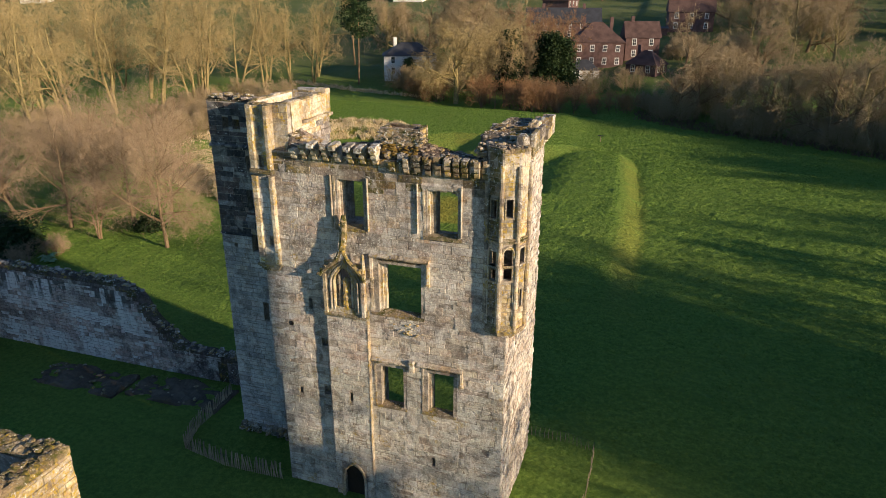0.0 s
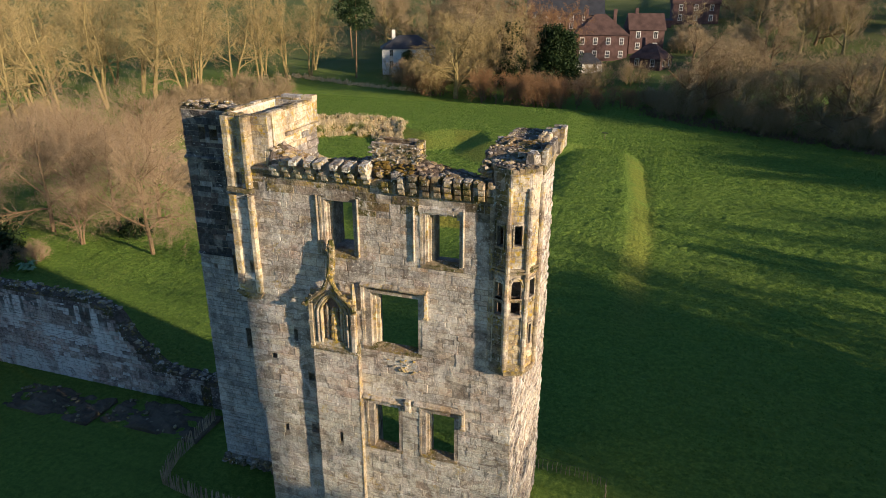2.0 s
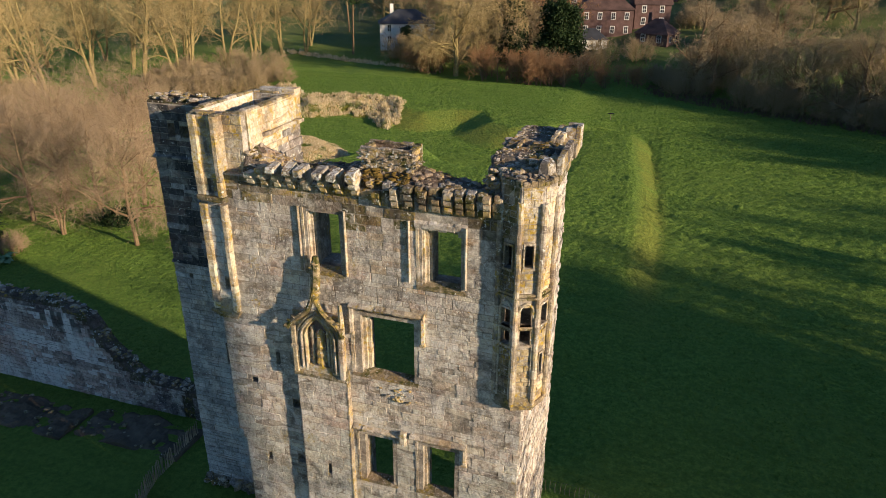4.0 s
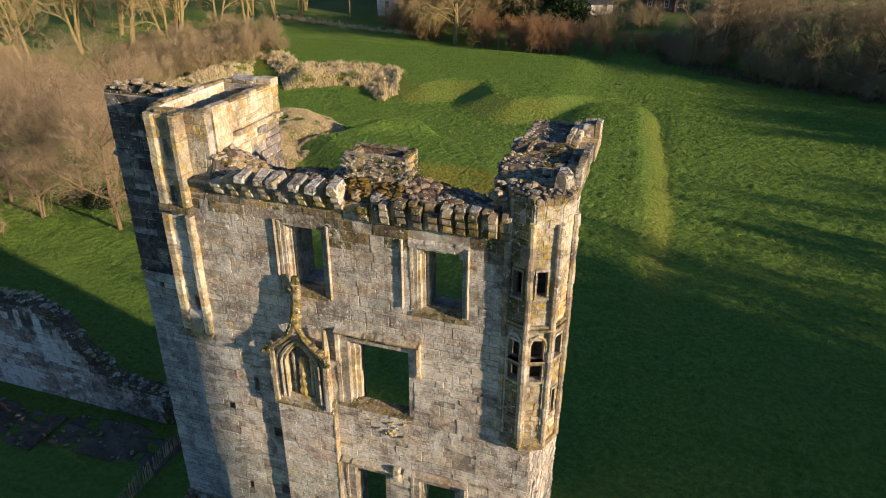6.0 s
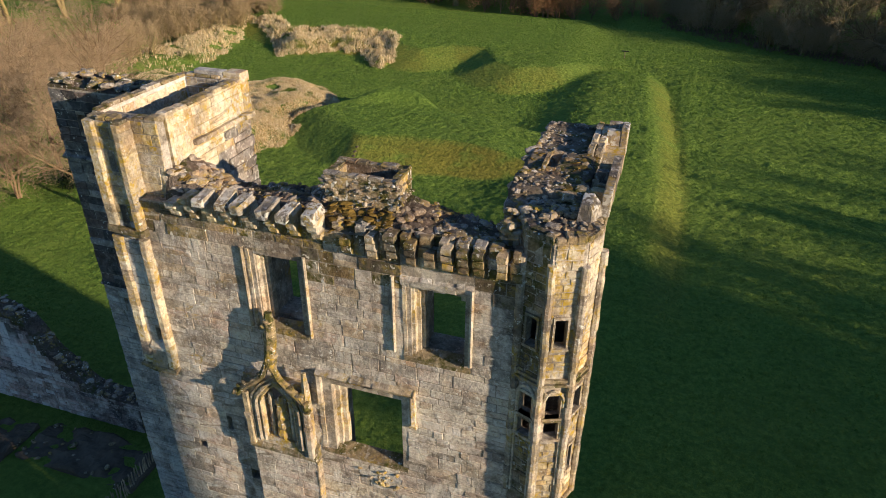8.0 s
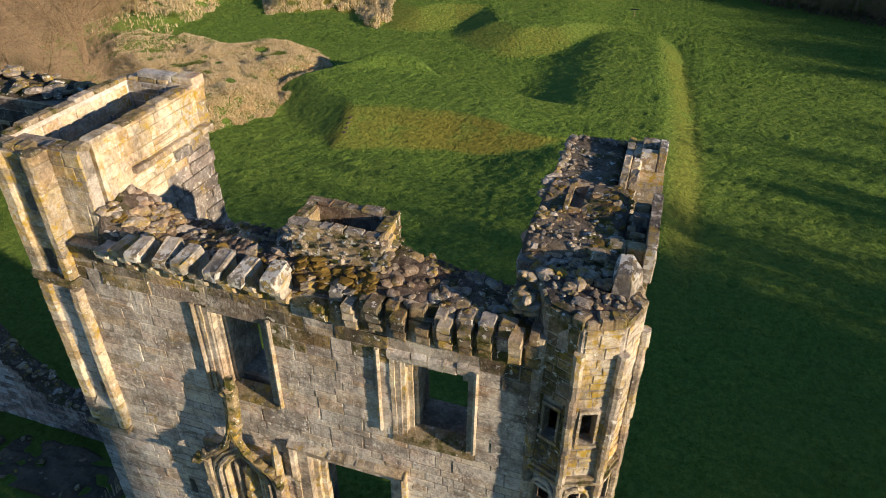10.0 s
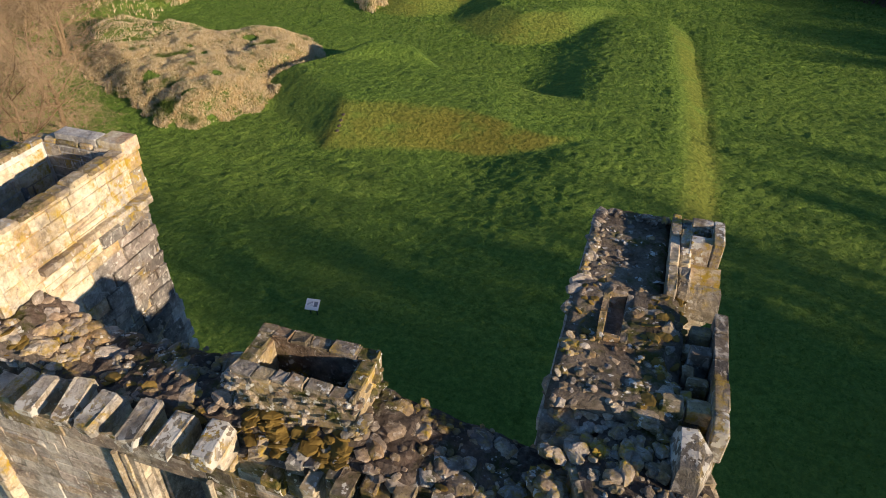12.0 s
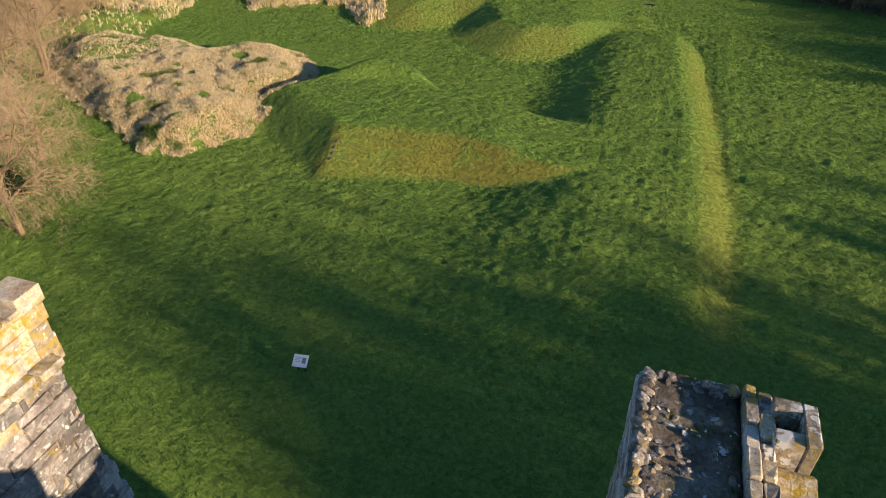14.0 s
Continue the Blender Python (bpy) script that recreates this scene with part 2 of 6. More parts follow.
def grass_material():
    n = Nodes("grass")
    tuft = n.noise(2.6, 6, 0.72)
    fine = n.noise(11.0, 5, 0.7)
    broad = n.noise(0.07, 4, 0.55, warp=0.8)
    rows = n.noise(0.5, 3, 0.5, stretch=(0.18, 1.6, 1.0))
    c = n.ramp(n.calc("ADD", n.calc("MULTIPLY", tuft, 0.65), n.calc("MULTIPLY", fine, 0.35)), [(0.34, (0.075, 0.135, 0.022)), (0.5, (0.14, 0.23, 0.040)), (0.66, (0.25, 0.34, 0.068))])
    c = n.mix(n.calc("MULTIPLY", n.band(broad, 0.42, 0.68), 0.55), c, (0.165, 0.23, 0.045))
    c = n.mix(n.calc("MULTIPLY", n.band(rows, 0.5, 0.7), 0.25), c, (0.045, 0.10, 0.018))
    apart = n.t.nodes.new("ShaderNodeSeparateXYZ")
    n.link(n.pos, apart.inputs[0])
    # grass mixed duller from y 138 on: distance haze put into the colour
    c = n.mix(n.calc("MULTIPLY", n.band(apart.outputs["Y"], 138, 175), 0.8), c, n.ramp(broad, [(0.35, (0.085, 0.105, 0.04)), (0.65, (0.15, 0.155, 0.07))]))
    bare = n.t.nodes.new("ShaderNodeAttribute")
    bare.attribute_name = "dry"
    dry = n.calc("MULTIPLY", bare.outputs["Fac"], n.band(n.noise(0.35, 4, 0.6), 0.25, 0.5))
    c = n.mix(n.calc("MULTIPLY", dry, 0.75), c, n.ramp(tuft, [(0.3, (0.13, 0.115, 0.022)), (0.7, (0.31, 0.25, 0.05))]))
    small, large = n.cells(2.6, "SMOOTH_F1"), n.cells(1.3, "SMOOTH_F1")
    # darker green between tussocks: the shade in the gaps put into colour
    gap_shade = n.calc("MULTIPLY", n.band(small, 0.42, 0.8), n.band(n.noise(0.5, 3, 0.6), 0.3, 0.6))
    c = n.mix(n.calc("MULTIPLY", gap_shade, 0.4), c, (0.045, 0.085, 0.015))
    h = n.calc("ADD", n.calc("MULTIPLY", tuft, 0.8), n.calc("MULTIPLY", fine, 0.4))
    h = n.calc("SUBTRACT", n.calc("SUBTRACT", h, n.calc("MULTIPLY", small, 0.6)), n.calc("MULTIPLY", large, 0.5))
    return n.done(c, 0.9, h, 0.27, 0.1)


def bark_material(name, a, b):
    n = Nodes(name)
    f = n.noise(1.4, 5, 0.7)
    return n.done(n.ramp(f, [(0.3, a), (0.7, b)]), 0.9, n.noise(7.0, 4, 0.7), 0.02, 0.1)


def leaf_material(name, a, b, thin=0.0):
    n = Nodes(name)
    return n.done(n.mix(n.noise(0.7, 3, 0.6), n.ramp(n.geo.outputs["Random Per Island"], [(0, a), (1, b)]), a), 0.7, None, 0, 0.2, thin=thin)


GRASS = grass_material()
BLADES = leaf_material("grass_blades", (0.11, 0.20, 0.034), (0.20, 0.31, 0.06), 0.4)
def straw_material():
    n = Nodes("dead_scrub")
    c = n.ramp(n.geo.outputs["Random Per Island"], [(0, (0.50, 0.38, 0.19)), (0.5, (0.74, 0.60, 0.36)), (1, (0.88, 0.78, 0.56))])
    c = n.mix(n.band(n.noise(0.28, 4, 0.6), 0.56, 0.66), c, (0.16, 0.22, 0.05))
    return n.done(c, 0.8, None, 0, 0.1, thin=0.3)


STRAW = straw_material()
BRAMBLE = leaf_material("bramble", (0.11, 0.075, 0.05), (0.26, 0.17, 0.11))
BARK_GOLD = bark_material("golden_bark", (0.17, 0.135, 0.06), (0.36, 0.28, 0.125))
BARK_BROWN = bark_material("brown_bark", (0.14, 0.095, 0.055), (0.25, 0.175, 0.10))
BARK_GREY = bark_material("mossy_bark", (0.15, 0.125, 0.055), (0.33, 0.27, 0.125))
TWIG_GOLD = leaf_material("golden_twigs", (0.34, 0.255, 0.12), (0.48, 0.37, 0.18))
TWIG_BROWN = leaf_material("brown_twigs", (0.30, 0.215, 0.135), (0.45, 0.335, 0.205))
TWIG_GREY = leaf_material("grey_twigs", (0.28, 0.21, 0.12), (0.46, 0.35, 0.21))
TWIG_RED = leaf_material("russet_twigs", (0.24, 0.13, 0.06), (0.38, 0.22, 0.11))
NEEDLE = leaf_material("evergreen", (0.018, 0.040, 0.014), (0.065, 0.095, 0.026), 0.25)
PALE_LEAF = leaf_material("pale_leaf", (0.18, 0.30, 0.15), (0.30, 0.42, 0.24))
BRICK = plain_material("brick", (0.15, 0.09, 0.08), 0.4, 0.9, 6.0)
TILE = plain_material("clay_tile", (0.12, 0.072, 0.06), 0.45, 0.85, 4.0)
SLATE = plain_material("slate", (0.055, 0.058, 0.066), 0.4, 0.6, 4.0)
RENDER = plain_material("white_render", (0.72, 0.70, 0.66), 0.15, 0.85)
WHITE = plain_material("white_paint", (0.78, 0.77, 0.74), 0.1, 0.5)
GLASS = plain_material("dark_glazing", (0.03, 0.035, 0.04), 0.2, 0.12, spec=0.5)
PALE_WOOD = plain_material("split_wood", (0.42, 0.33, 0.22), 0.5, 0.85, 9.0)
IRON = plain_material("iron", (0.05, 0.055, 0.065), 0.3, 0.45, 8.0, 0.8)
EARTH = plain_material("bare_earth", (0.15, 0.115, 0.08), 0.5, 0.95, 3.0, bump=0.05)
PAPER = plain_material("sign_panel", (0.78, 0.78, 0.78), 0.08, 0.4)
INK = plain_material("sign_ink", (0.20, 0.22, 0.26), 0.2, 0.5)
rng = random.Random(7)


# ---- building blocks ----
class Solid:
    """Collects vertices and faces of one mesh."""

    def __init__(self):
        self.v, self.f = [], []

    def add(self, verts, faces, m=None):
        k = len(self.v)
        self.v += [tuple(m @ Vector(p)) for p in verts] if m is not None else [tuple(p) for p in verts]
        self.f += [tuple(i + k for i in f) for f in faces]
        return self

    def box(self, x0, x1, y0, y1, z0, z1, m=None, c=0.0, top=1.0):
        """A box; c rounds off its edges in plan and at the top, top narrows it upwards."""
        if c:
            p = [(x0 + c, y0), (x1 - c, y0), (x1, y0 + c), (x1, y1 - c), (x1 - c, y1), (x0 + c, y1), (x0, y1 - c), (x0, y0 + c)]
        else:
            p = [(x0, y0), (x1, y0), (x1, y1), (x0, y1)]
        return self.prism(p, z0, z1, m, c, top)

    def prism(self, plan, z0, z1, m=None, c=0.0, top=1.0):
        n = len(plan)
        cx, cy = sum(p[0] for p in plan) / n, sum(p[1] for p in plan) / n
        rings = [(z0, 1.0), (z1 - c, top), (z1, top)] if c else [(z0, 1.0), (z1, top)]
        verts, faces = [], []
        for i, (z, s) in enumerate(rings):
            for x, y in plan:
                dx, dy = x - cx, y - cy
                r = math.hypot(dx, dy) or 1.0
                k = s - (c / r if c and i == 2 else 0.0)
                verts.append((cx + dx * k, cy + dy * k, z))
        for r in range(len(rings) - 1):
            for i in range(n):
                j = (i + 1) % n
                faces.append((r * n + i, r * n + j, r * n + n + j, r * n + n + i))
        faces.append(tuple(range(n - 1, -1, -1)))
        faces.append(tuple(range((len(rings) - 1) * n, len(rings) * n)))
        return self.add(verts, faces, m)

    def extrude(self, outline, a, b, m=None):
        """An outline in the (y, z) plane, drawn out along x from a to b."""
        n = len(outline)
        verts = [(a, y, z) for y, z in outline] + [(b, y, z) for y, z in outline]
        faces = [(i, (i + 1) % n, n + (i + 1) % n, n + i) for i in range(n)]
        return self.add(verts, faces + [tuple(range(n - 1, -1, -1)), tuple(range(n, 2 * n))], m)

    def tube(self, path, radii, sides=6, m=None):
        verts, faces = [], []
        for i, p in enumerate(path):
            p = Vector(p)
            d = (Vector(path[min(i + 1, len(path) - 1)]) - Vector(path[max(i - 1, 0)])).normalized()
            a = d.cross(Vector((0.31, 0.9, 0.17))).normalized()
            b = d.cross(a)
            for k in range(sides):
                t = 2 * math.pi * k / sides
                verts.append(p + (a * math.cos(t) + b * math.sin(t)) * radii[i])
        for i in range(len(path) - 1):
            for k in range(sides):
                j = (k + 1) % sides
                faces.append((i * sides + k, i * sides + j, i * sides + sides + j, i * sides + sides + k))
        faces += [tuple(range(sides - 1, -1, -1)), tuple(range((len(path) - 1) * sides, len(path) * sides))]
        return self.add(verts, faces, m)

    def rock(self, p, size, r=rng, flat=0.75):
        """An irregular, many-sided stone."""
        turn = Euler((r.uniform(-0.5, 0.5), r.uniform(-0.5, 0.5), r.uniform(0, 6.3))).to_matrix()
        dims = Vector((size * r.uniform(0.75, 1.25), size * r.uniform(0.6, 1.0), size * flat * r.uniform(0.6, 1.0))) * 0.5
        verts = []
        for z, k in ((-1.0, 0.6), (-0.4, 0.98), (0.35, 1.0), (0.8, 0.82), (1.0, 0.5)):
            o = r.uniform(-0.12, 0.12)
            for i in range(7):
                t = o + (0.4, 1.1, 2.1, 2.9, 3.8, 4.6, 5.6)[i]
                q = k * r.uniform(0.86, 1.14)
                verts.append(Vector(p) + turn @ Vector((math.cos(t) * q * dims.x, math.sin(t) * q * dims.y, z * r.uniform(0.9, 1.06) * dims.z)))
        faces = [(a * 7 + i, a * 7 + (i + 1) % 7, a * 7 + 7 + (i + 1) % 7, a * 7 + 7 + i) for a in range(4) for i in range(7)]
        return self.add(verts, faces + [(6, 5, 4, 3, 2, 1, 0), (28, 29, 30, 31, 32, 33, 34)])

    def worn(self, amount, r=rng):
        """Every corner shifted a little."""
        self.v = [tuple(c + r.uniform(-amount, amount) for c in p) for p in self.v]
        return self

    def mesh(self, name, smooth=False):
        me = bpy.data.meshes.new(name)
        me.from_pydata(self.v, [], self.f)
        if smooth:
            me.polygons.foreach_set("use_smooth", [True] * len(me.polygons))
        me.update()
        return me


def place_of(ob):
    up = place_of(ob.parent) @ ob.matrix_parent_inverse if ob.parent else Matrix()
    return up @ ob.matrix_basis


def thing(name, at, label, category, group="", kind=""):
    ob = new(name)
    ob.empty_display_size = 0.3
    ob.matrix_basis = Matrix.Translation(at)
    return tagged(ob, label, category, group, kind)


def part(name, solid, material, parent=None, label="", kind="", smooth=False):
    """One mesh object; under a parent its coordinates stay those of the world."""
    me = solid if isinstance(solid, bpy.types.Mesh) else solid.mesh(name, smooth)
    if not me.materials:
        me.materials.append(material)
    ob = new(name, me)
    if parent:
        ob.parent = parent
        ob.matrix_parent_inverse = place_of(parent).inverted()
    return tagged(ob, label, kind=kind)


def face(x, y, angle):
    """A wall's face: u along it, then height, then outwards; angle: the way it looks, in degrees from +x."""
    a = radians(angle)
    n, u = Vector((math.cos(a), math.sin(a), 0)), Vector((-math.sin(a), math.cos(a), 0))
    m = Matrix.Identity(4)
    for i, col in enumerate((u, Vector((0, 0, 1)), n, Vector((x, y, 0)))):
        for j in range(3):
            m[j][i] = col[j]
    return m


def slab(s, m, u0, u1, v0, v1, thick, holes=(), pocket=0.8):
    """A wall with openings (u0, u1, v0, v1, through): those that are not through are pockets."""
    us, vs = {u0, u1}, {v0, v1}
    for h in holes:
        us |= {min(max(h[0], u0), u1), min(max(h[1], u0), u1)}
        vs |= {min(max(h[2], v0), v1), min(max(h[3], v0), v1)}
    us, vs, ds = sorted(us), sorted(vs), [-thick, -min(pocket, thick * 0.6), 0.0]
    full = np.zeros((len(us) + 1, len(vs) + 1, 4), bool)
    for i in range(len(us) - 1):
        for j in range(len(vs) - 1):
            for k in (0, 1):
                cu, cv = (us[i] + us[i + 1]) / 2, (vs[j] + vs[j + 1]) / 2
                full[i + 1, j + 1, k + 1] = not any(h[0] < cu < h[1] and h[2] < cv < h[3] and (k == 1 or h[4]) for h in holes)
    for i in range(1, len(us)):
        for j in range(1, len(vs)):
            for k in (1, 2):
                if not full[i, j, k]:
                    continue
                a, b, c, d, e, g = us[i - 1], us[i], vs[j - 1], vs[j], ds[k - 1], ds[k]
                if not full[i - 1, j, k]:
                    s.add([(a, c, e), (a, c, g), (a, d, g), (a, d, e)], [(0, 1, 2, 3)], m)
                if not full[i + 1, j, k]:
                    s.add([(b, c, e), (b, d, e), (b, d, g), (b, c, g)], [(0, 1, 2, 3)], m)
                if not full[i, j - 1, k]:
                    s.add([(a, c, e), (b, c, e), (b, c, g), (a, c, g)], [(0, 1, 2, 3)], m)
                if not full[i, j + 1, k]:
                    s.add([(a, d, e), (a, d, g), (b, d, g), (b, d, e)], [(0, 1, 2, 3)], m)
                if not full[i, j, k - 1]:
                    s.add([(a, c, e), (a, d, e), (b, d, e), (b, c, e)], [(0, 1, 2, 3)], m)
                if not full[i, j, k + 1]:
                    s.add([(a, c, g), (b, c, g), (b, d, g), (a, d, g)], [(0, 1, 2, 3)], m)
    return s


def courses(u0, u1, v0, v1, holes, high=(0.24, 0.4), long=(0.32, 0.8), r=rng, gap=0.012):
    """Stones of a coursed wall, round its openings: u0, u1, v0, v1 of each."""
    out, v = [], v0
    while v < v1 - 0.08:
        h = min(r.uniform(*high), v1 - v)
        if v1 - v - h < 0.12:
            h = v1 - v
        spans = [(u0, u1)]
        for a, b, c, d, *_ in holes:
            if c < v + h - 0.03 and d > v + 0.03:
                spans = [p for x, y in spans for p in ((x, min(y, a)), (max(x, b), y)) if p[1] - p[0] > 0.06]
        for x, y in spans:
            u = x
            while u < y - 0.02:
                w = r.uniform(*long) * (1.3 if h > 0.33 else 1.0)
                if y - u - w < 0.18:
                    w = y - u
                if w > 0.45 and h > 0.3 and r.random() < 0.14:
                    k = r.uniform(0.4, 0.6) * h
                    out += [(u + gap, u + w - gap, v + gap, v + k - gap), (u + gap, u + w - gap, v + k + gap, v + h - gap)]
                else:
                    out.append((u + gap, u + w - gap, v + gap, v + h - gap))
                u += w
        v += h
    return out


def joined(stones, m, proud=(0.012, 0.05), r=rng, jit=0.012):
    """Stones as one mesh, each with its own edges."""
    s = Solid()
    for a, b, c, d in stones:
        p, i = r.uniform(*proud), min(0.013, (b - a) * 0.2, (d - c) * 0.2)
        j = [r.uniform(-jit, jit) for _ in range(12)]
        s.add([(a, c, -0.03), (b, c, -0.03), (b, d, -0.03), (a, d, -0.03),
               (a + i + j[0], c + i + j[1], p + j[8]), (b - i + j[2], c + i + j[3], p + j[9]), (b - i + j[4], d - i + j[5], p + j[10]), (a + i + j[6], d - i + j[7], p + j[11])],
              [(4, 5, 6, 7), (0, 1, 5, 4), (1, 2, 6, 5), (2, 3, 7, 6), (3, 0, 4, 7)], m)
    return s


UNIT_STONES = []
for k in range(8):
    r0 = random.Random(100 + k)
    s0 = Solid()
    e = [r0.uniform(0.02, 0.06) for _ in range(8)]
    t0 = [r0.uniform(0.92, 1.04) for _ in range(4)]
    s0.add([(0, 0, 0), (1, 0, 0), (1, 1, 0), (0, 1, 0), (e[0] * 0.6, e[1], t0[0]), (1 - e[2] * 0.6, e[3], t0[1]), (1 - e[4] * 0.6, 1 - e[5], t0[2]), (e[6] * 0.6, 1 - e[7], t0[3]), (0.5, 0.5, 1.03)],
           [(4, 5, 8), (5, 6, 8), (6, 7, 8), (7, 4, 8), (0, 1, 5, 4), (1, 2, 6, 5), (2, 3, 7, 6), (3, 0, 4, 7)])
    UNIT_STONES.append(s0)
UNIT_ROCKS = [Solid().rock((0, 0, 0), 1.0, random.Random(300 + k), 0.8) for k in range(10)]
shared = {}


def unit_mesh(kind, k, material):
    key = (kind, k, material.name)
    if key not in shared:
        shared[key] = (UNIT_STONES if kind == "stone" else UNIT_ROCKS)[k].mesh(kind)
        shared[key].materials.append(material)
    return shared[key]


def pieces(stones, m, parent, material, name="stone", proud=(0.02, 0.05), r=rng):
    """Stones as objects of their own on shared meshes."""
    inv = place_of(parent).inverted()
    for a, b, c, d in stones:
        ob = new(name, unit_mesh("stone", r.randrange(8), material))
        ob.parent, ob.matrix_parent_inverse = parent, inv
        ob.matrix_basis = m @ Matrix.LocRotScale((a, c, -0.03), None, (b - a, d - c, 0.03 + r.uniform(*proud)))


def rocks(spots, parent, material, name="rubble_stone", r=rng):
    inv = place_of(parent).inverted()
    for p, size in spots:
        ob = new(name, unit_mesh("rock", r.randrange(10), material))
        ob.parent, ob.matrix_parent_inverse = parent, inv
        ob.matrix_basis = Matrix.LocRotScale(p, Euler((r.uniform(-0.25, 0.25), r.uniform(-0.25, 0.25), r.uniform(0, 6.3))), (size * r.uniform(0.85, 1.35), size * r.uniform(0.75, 1.1), size * r.uniform(0.42, 0.7)))


def rough_top(x0, x1, y0, y1, z0, height, step=0.13, low=0.1, lumps=1.0):
    """A broken wall top: a lumpy sheet with closed sides; height(x, y) gives its level."""
    nx, ny = max(2, int((x1 - x0) / step)), max(2, int((y1 - y0) / step))
    s = Solid()
    verts = []
    for j in range(ny + 1):
        for i in range(nx + 1):
            x, y = x0 + (x1 - x0) * i / nx, y0 + (y1 - y0) * j / ny
            edge = min(i, nx - i, j, ny - j)
            n0 = noise.noise(Vector((x * 2.3, y * 2.3, z0))) * 0.12 + noise.noise(Vector((x * 6.0, y * 6.0, z0))) * 0.07
            verts.append((x + 0.03 * noise.noise(Vector((x * 5, y * 5, 9.0))), y, height(x, y) + n0 * lumps - (low if edge == 0 else 0.0)))
    w = nx + 1
    faces = [(j * w + i, j * w + i + 1, j * w + w + i + 1, j * w + w + i) for j in range(ny) for i in range(nx)]
    rim = [i for i in range(w)] + [j * w + nx for j in range(1, ny + 1)] + [ny * w + i for i in range(nx - 1, -1, -1)] + [j * w for j in range(ny - 1, 0, -1)]
    k = len(verts)
    verts += [(verts[i][0], verts[i][1], z0) for i in rim]
    faces += [(rim[(i + 1) % len(rim)], rim[i], k + i, k + (i + 1) % len(rim)) for i in range(len(rim))]
    return s.add(verts, faces)


# ---- ground ----
def inside(x, y, poly):
    """How far inside the outline (metres, negative outside), for arrays."""
    d = np.full(np.shape(x), 1e9)
    odd = np.zeros(np.shape(x), bool)
    for (ax, ay), (bx, by) in zip(poly, poly[1:] + poly[:1]):
        ex, ey = bx - ax, by - ay
        t = np.clip(((x - ax) * ex + (y - ay) * ey) / (ex * ex + ey * ey), 0, 1)
        d = np.minimum(d, np.hypot(x - ax - t * ex, y - ay - t * ey))
        odd ^= ((ay > y) != (by > y)) & (x < (bx - ax) * (y - ay) / (by - ay + 1e-12) + ax)
    return np.where(odd, d, -d)


def ease(a, b, v):
    t = np.clip((v - a) / (b - a), 0, 1)
    return t * t * (3 - 2 * t)


TERRACE = [(9.5, 22), (8.7, 36), (8.2, 44), (7.6, 54), (7.5, 63), (7.1, 75), (6.2, 91), (4.0, 102), (-2.0, 112), (-2.0, 140), (14.0, 140), (15.9, 100), (18.0, 85), (19.9, 66), (20.3, 51), (20.2, 40), (20.5, 22)]
PLATEAU = [(-17.0, 40.0), (9.0, 40.0), (9.0, 62.6), (1.0, 63.0), (-5.5, 64.3), (-10.3, 65.4), (-17.4, 68.6), (-22.5, 66.5), (-27.0, 60.0), (-27.0, 40.0)]
SCRUB_A = [(-38.2, 48.2), (-34.3, 45.2), (-30.8, 46.4), (-27.8, 51.0), (-26.2, 53.8), (-27.4, 58.6), (-26.2, 61.8), (-26.0, 67.0), (-28.2, 71.6), (-32.5, 75.2), (-38.8, 75.4), (-42.0, 72.4), (-51.6, 73.0), (-60.0, 73.5), (-63.0, 64.0), (-55.9, 57.2), (-46.7, 51.9), (-42.8, 50.4)]
SCRUB_B = [(-49.0, 89.0), (-41.0, 95.3), (-36.0, 95.3), (-30.0, 87.5), (-27.5, 91.0), (-30.5, 101.5), (-34.0, 104.5), (-44.0, 104.5), (-54.0, 103.0), (-60.0, 109.0), (-66.0, 108.0), (-54.0, 97.0)]
SCRUB_C = [(-64.0, 70.0), (-57.0, 75.0), (-58.0, 86.0), (-61.5, 98.0), (-66.5, 109.0), (-74.0, 104.0), (-72.0, 88.0), (-73.0, 72.0)]
FAR_BANK = [(-29.5, 97.0), (-24.5, 95.0), (-20.0, 98.5), (-14.5, 99.5), (-10.8, 92.0), (-6.5, 89.0), (-1.0, 92.0), (3.5, 97.0), (8.5, 99.0), (8.5, 124.0), (-75.0, 124.0), (-66.0, 108.5), (-54.0, 103.0), (-34.0, 103.0)]
HOLLOW_NEAR = [(-12.0, 30.0), (3.0, 28.0), (3.5, 49.0), (-8.0, 46.0)]
HOLLOW = [(-5.5, 69.5), (3.0, 68.5), (2.8, 90.0), (-4.0, 86.0)]


def bank(a, b, v):
    """A bank's slope: even, with slightly rounded foot and brow."""
    return 0.85 * np.clip((v - a) / (b - a), 0, 1) + 0.15 * ease(a, b, v)


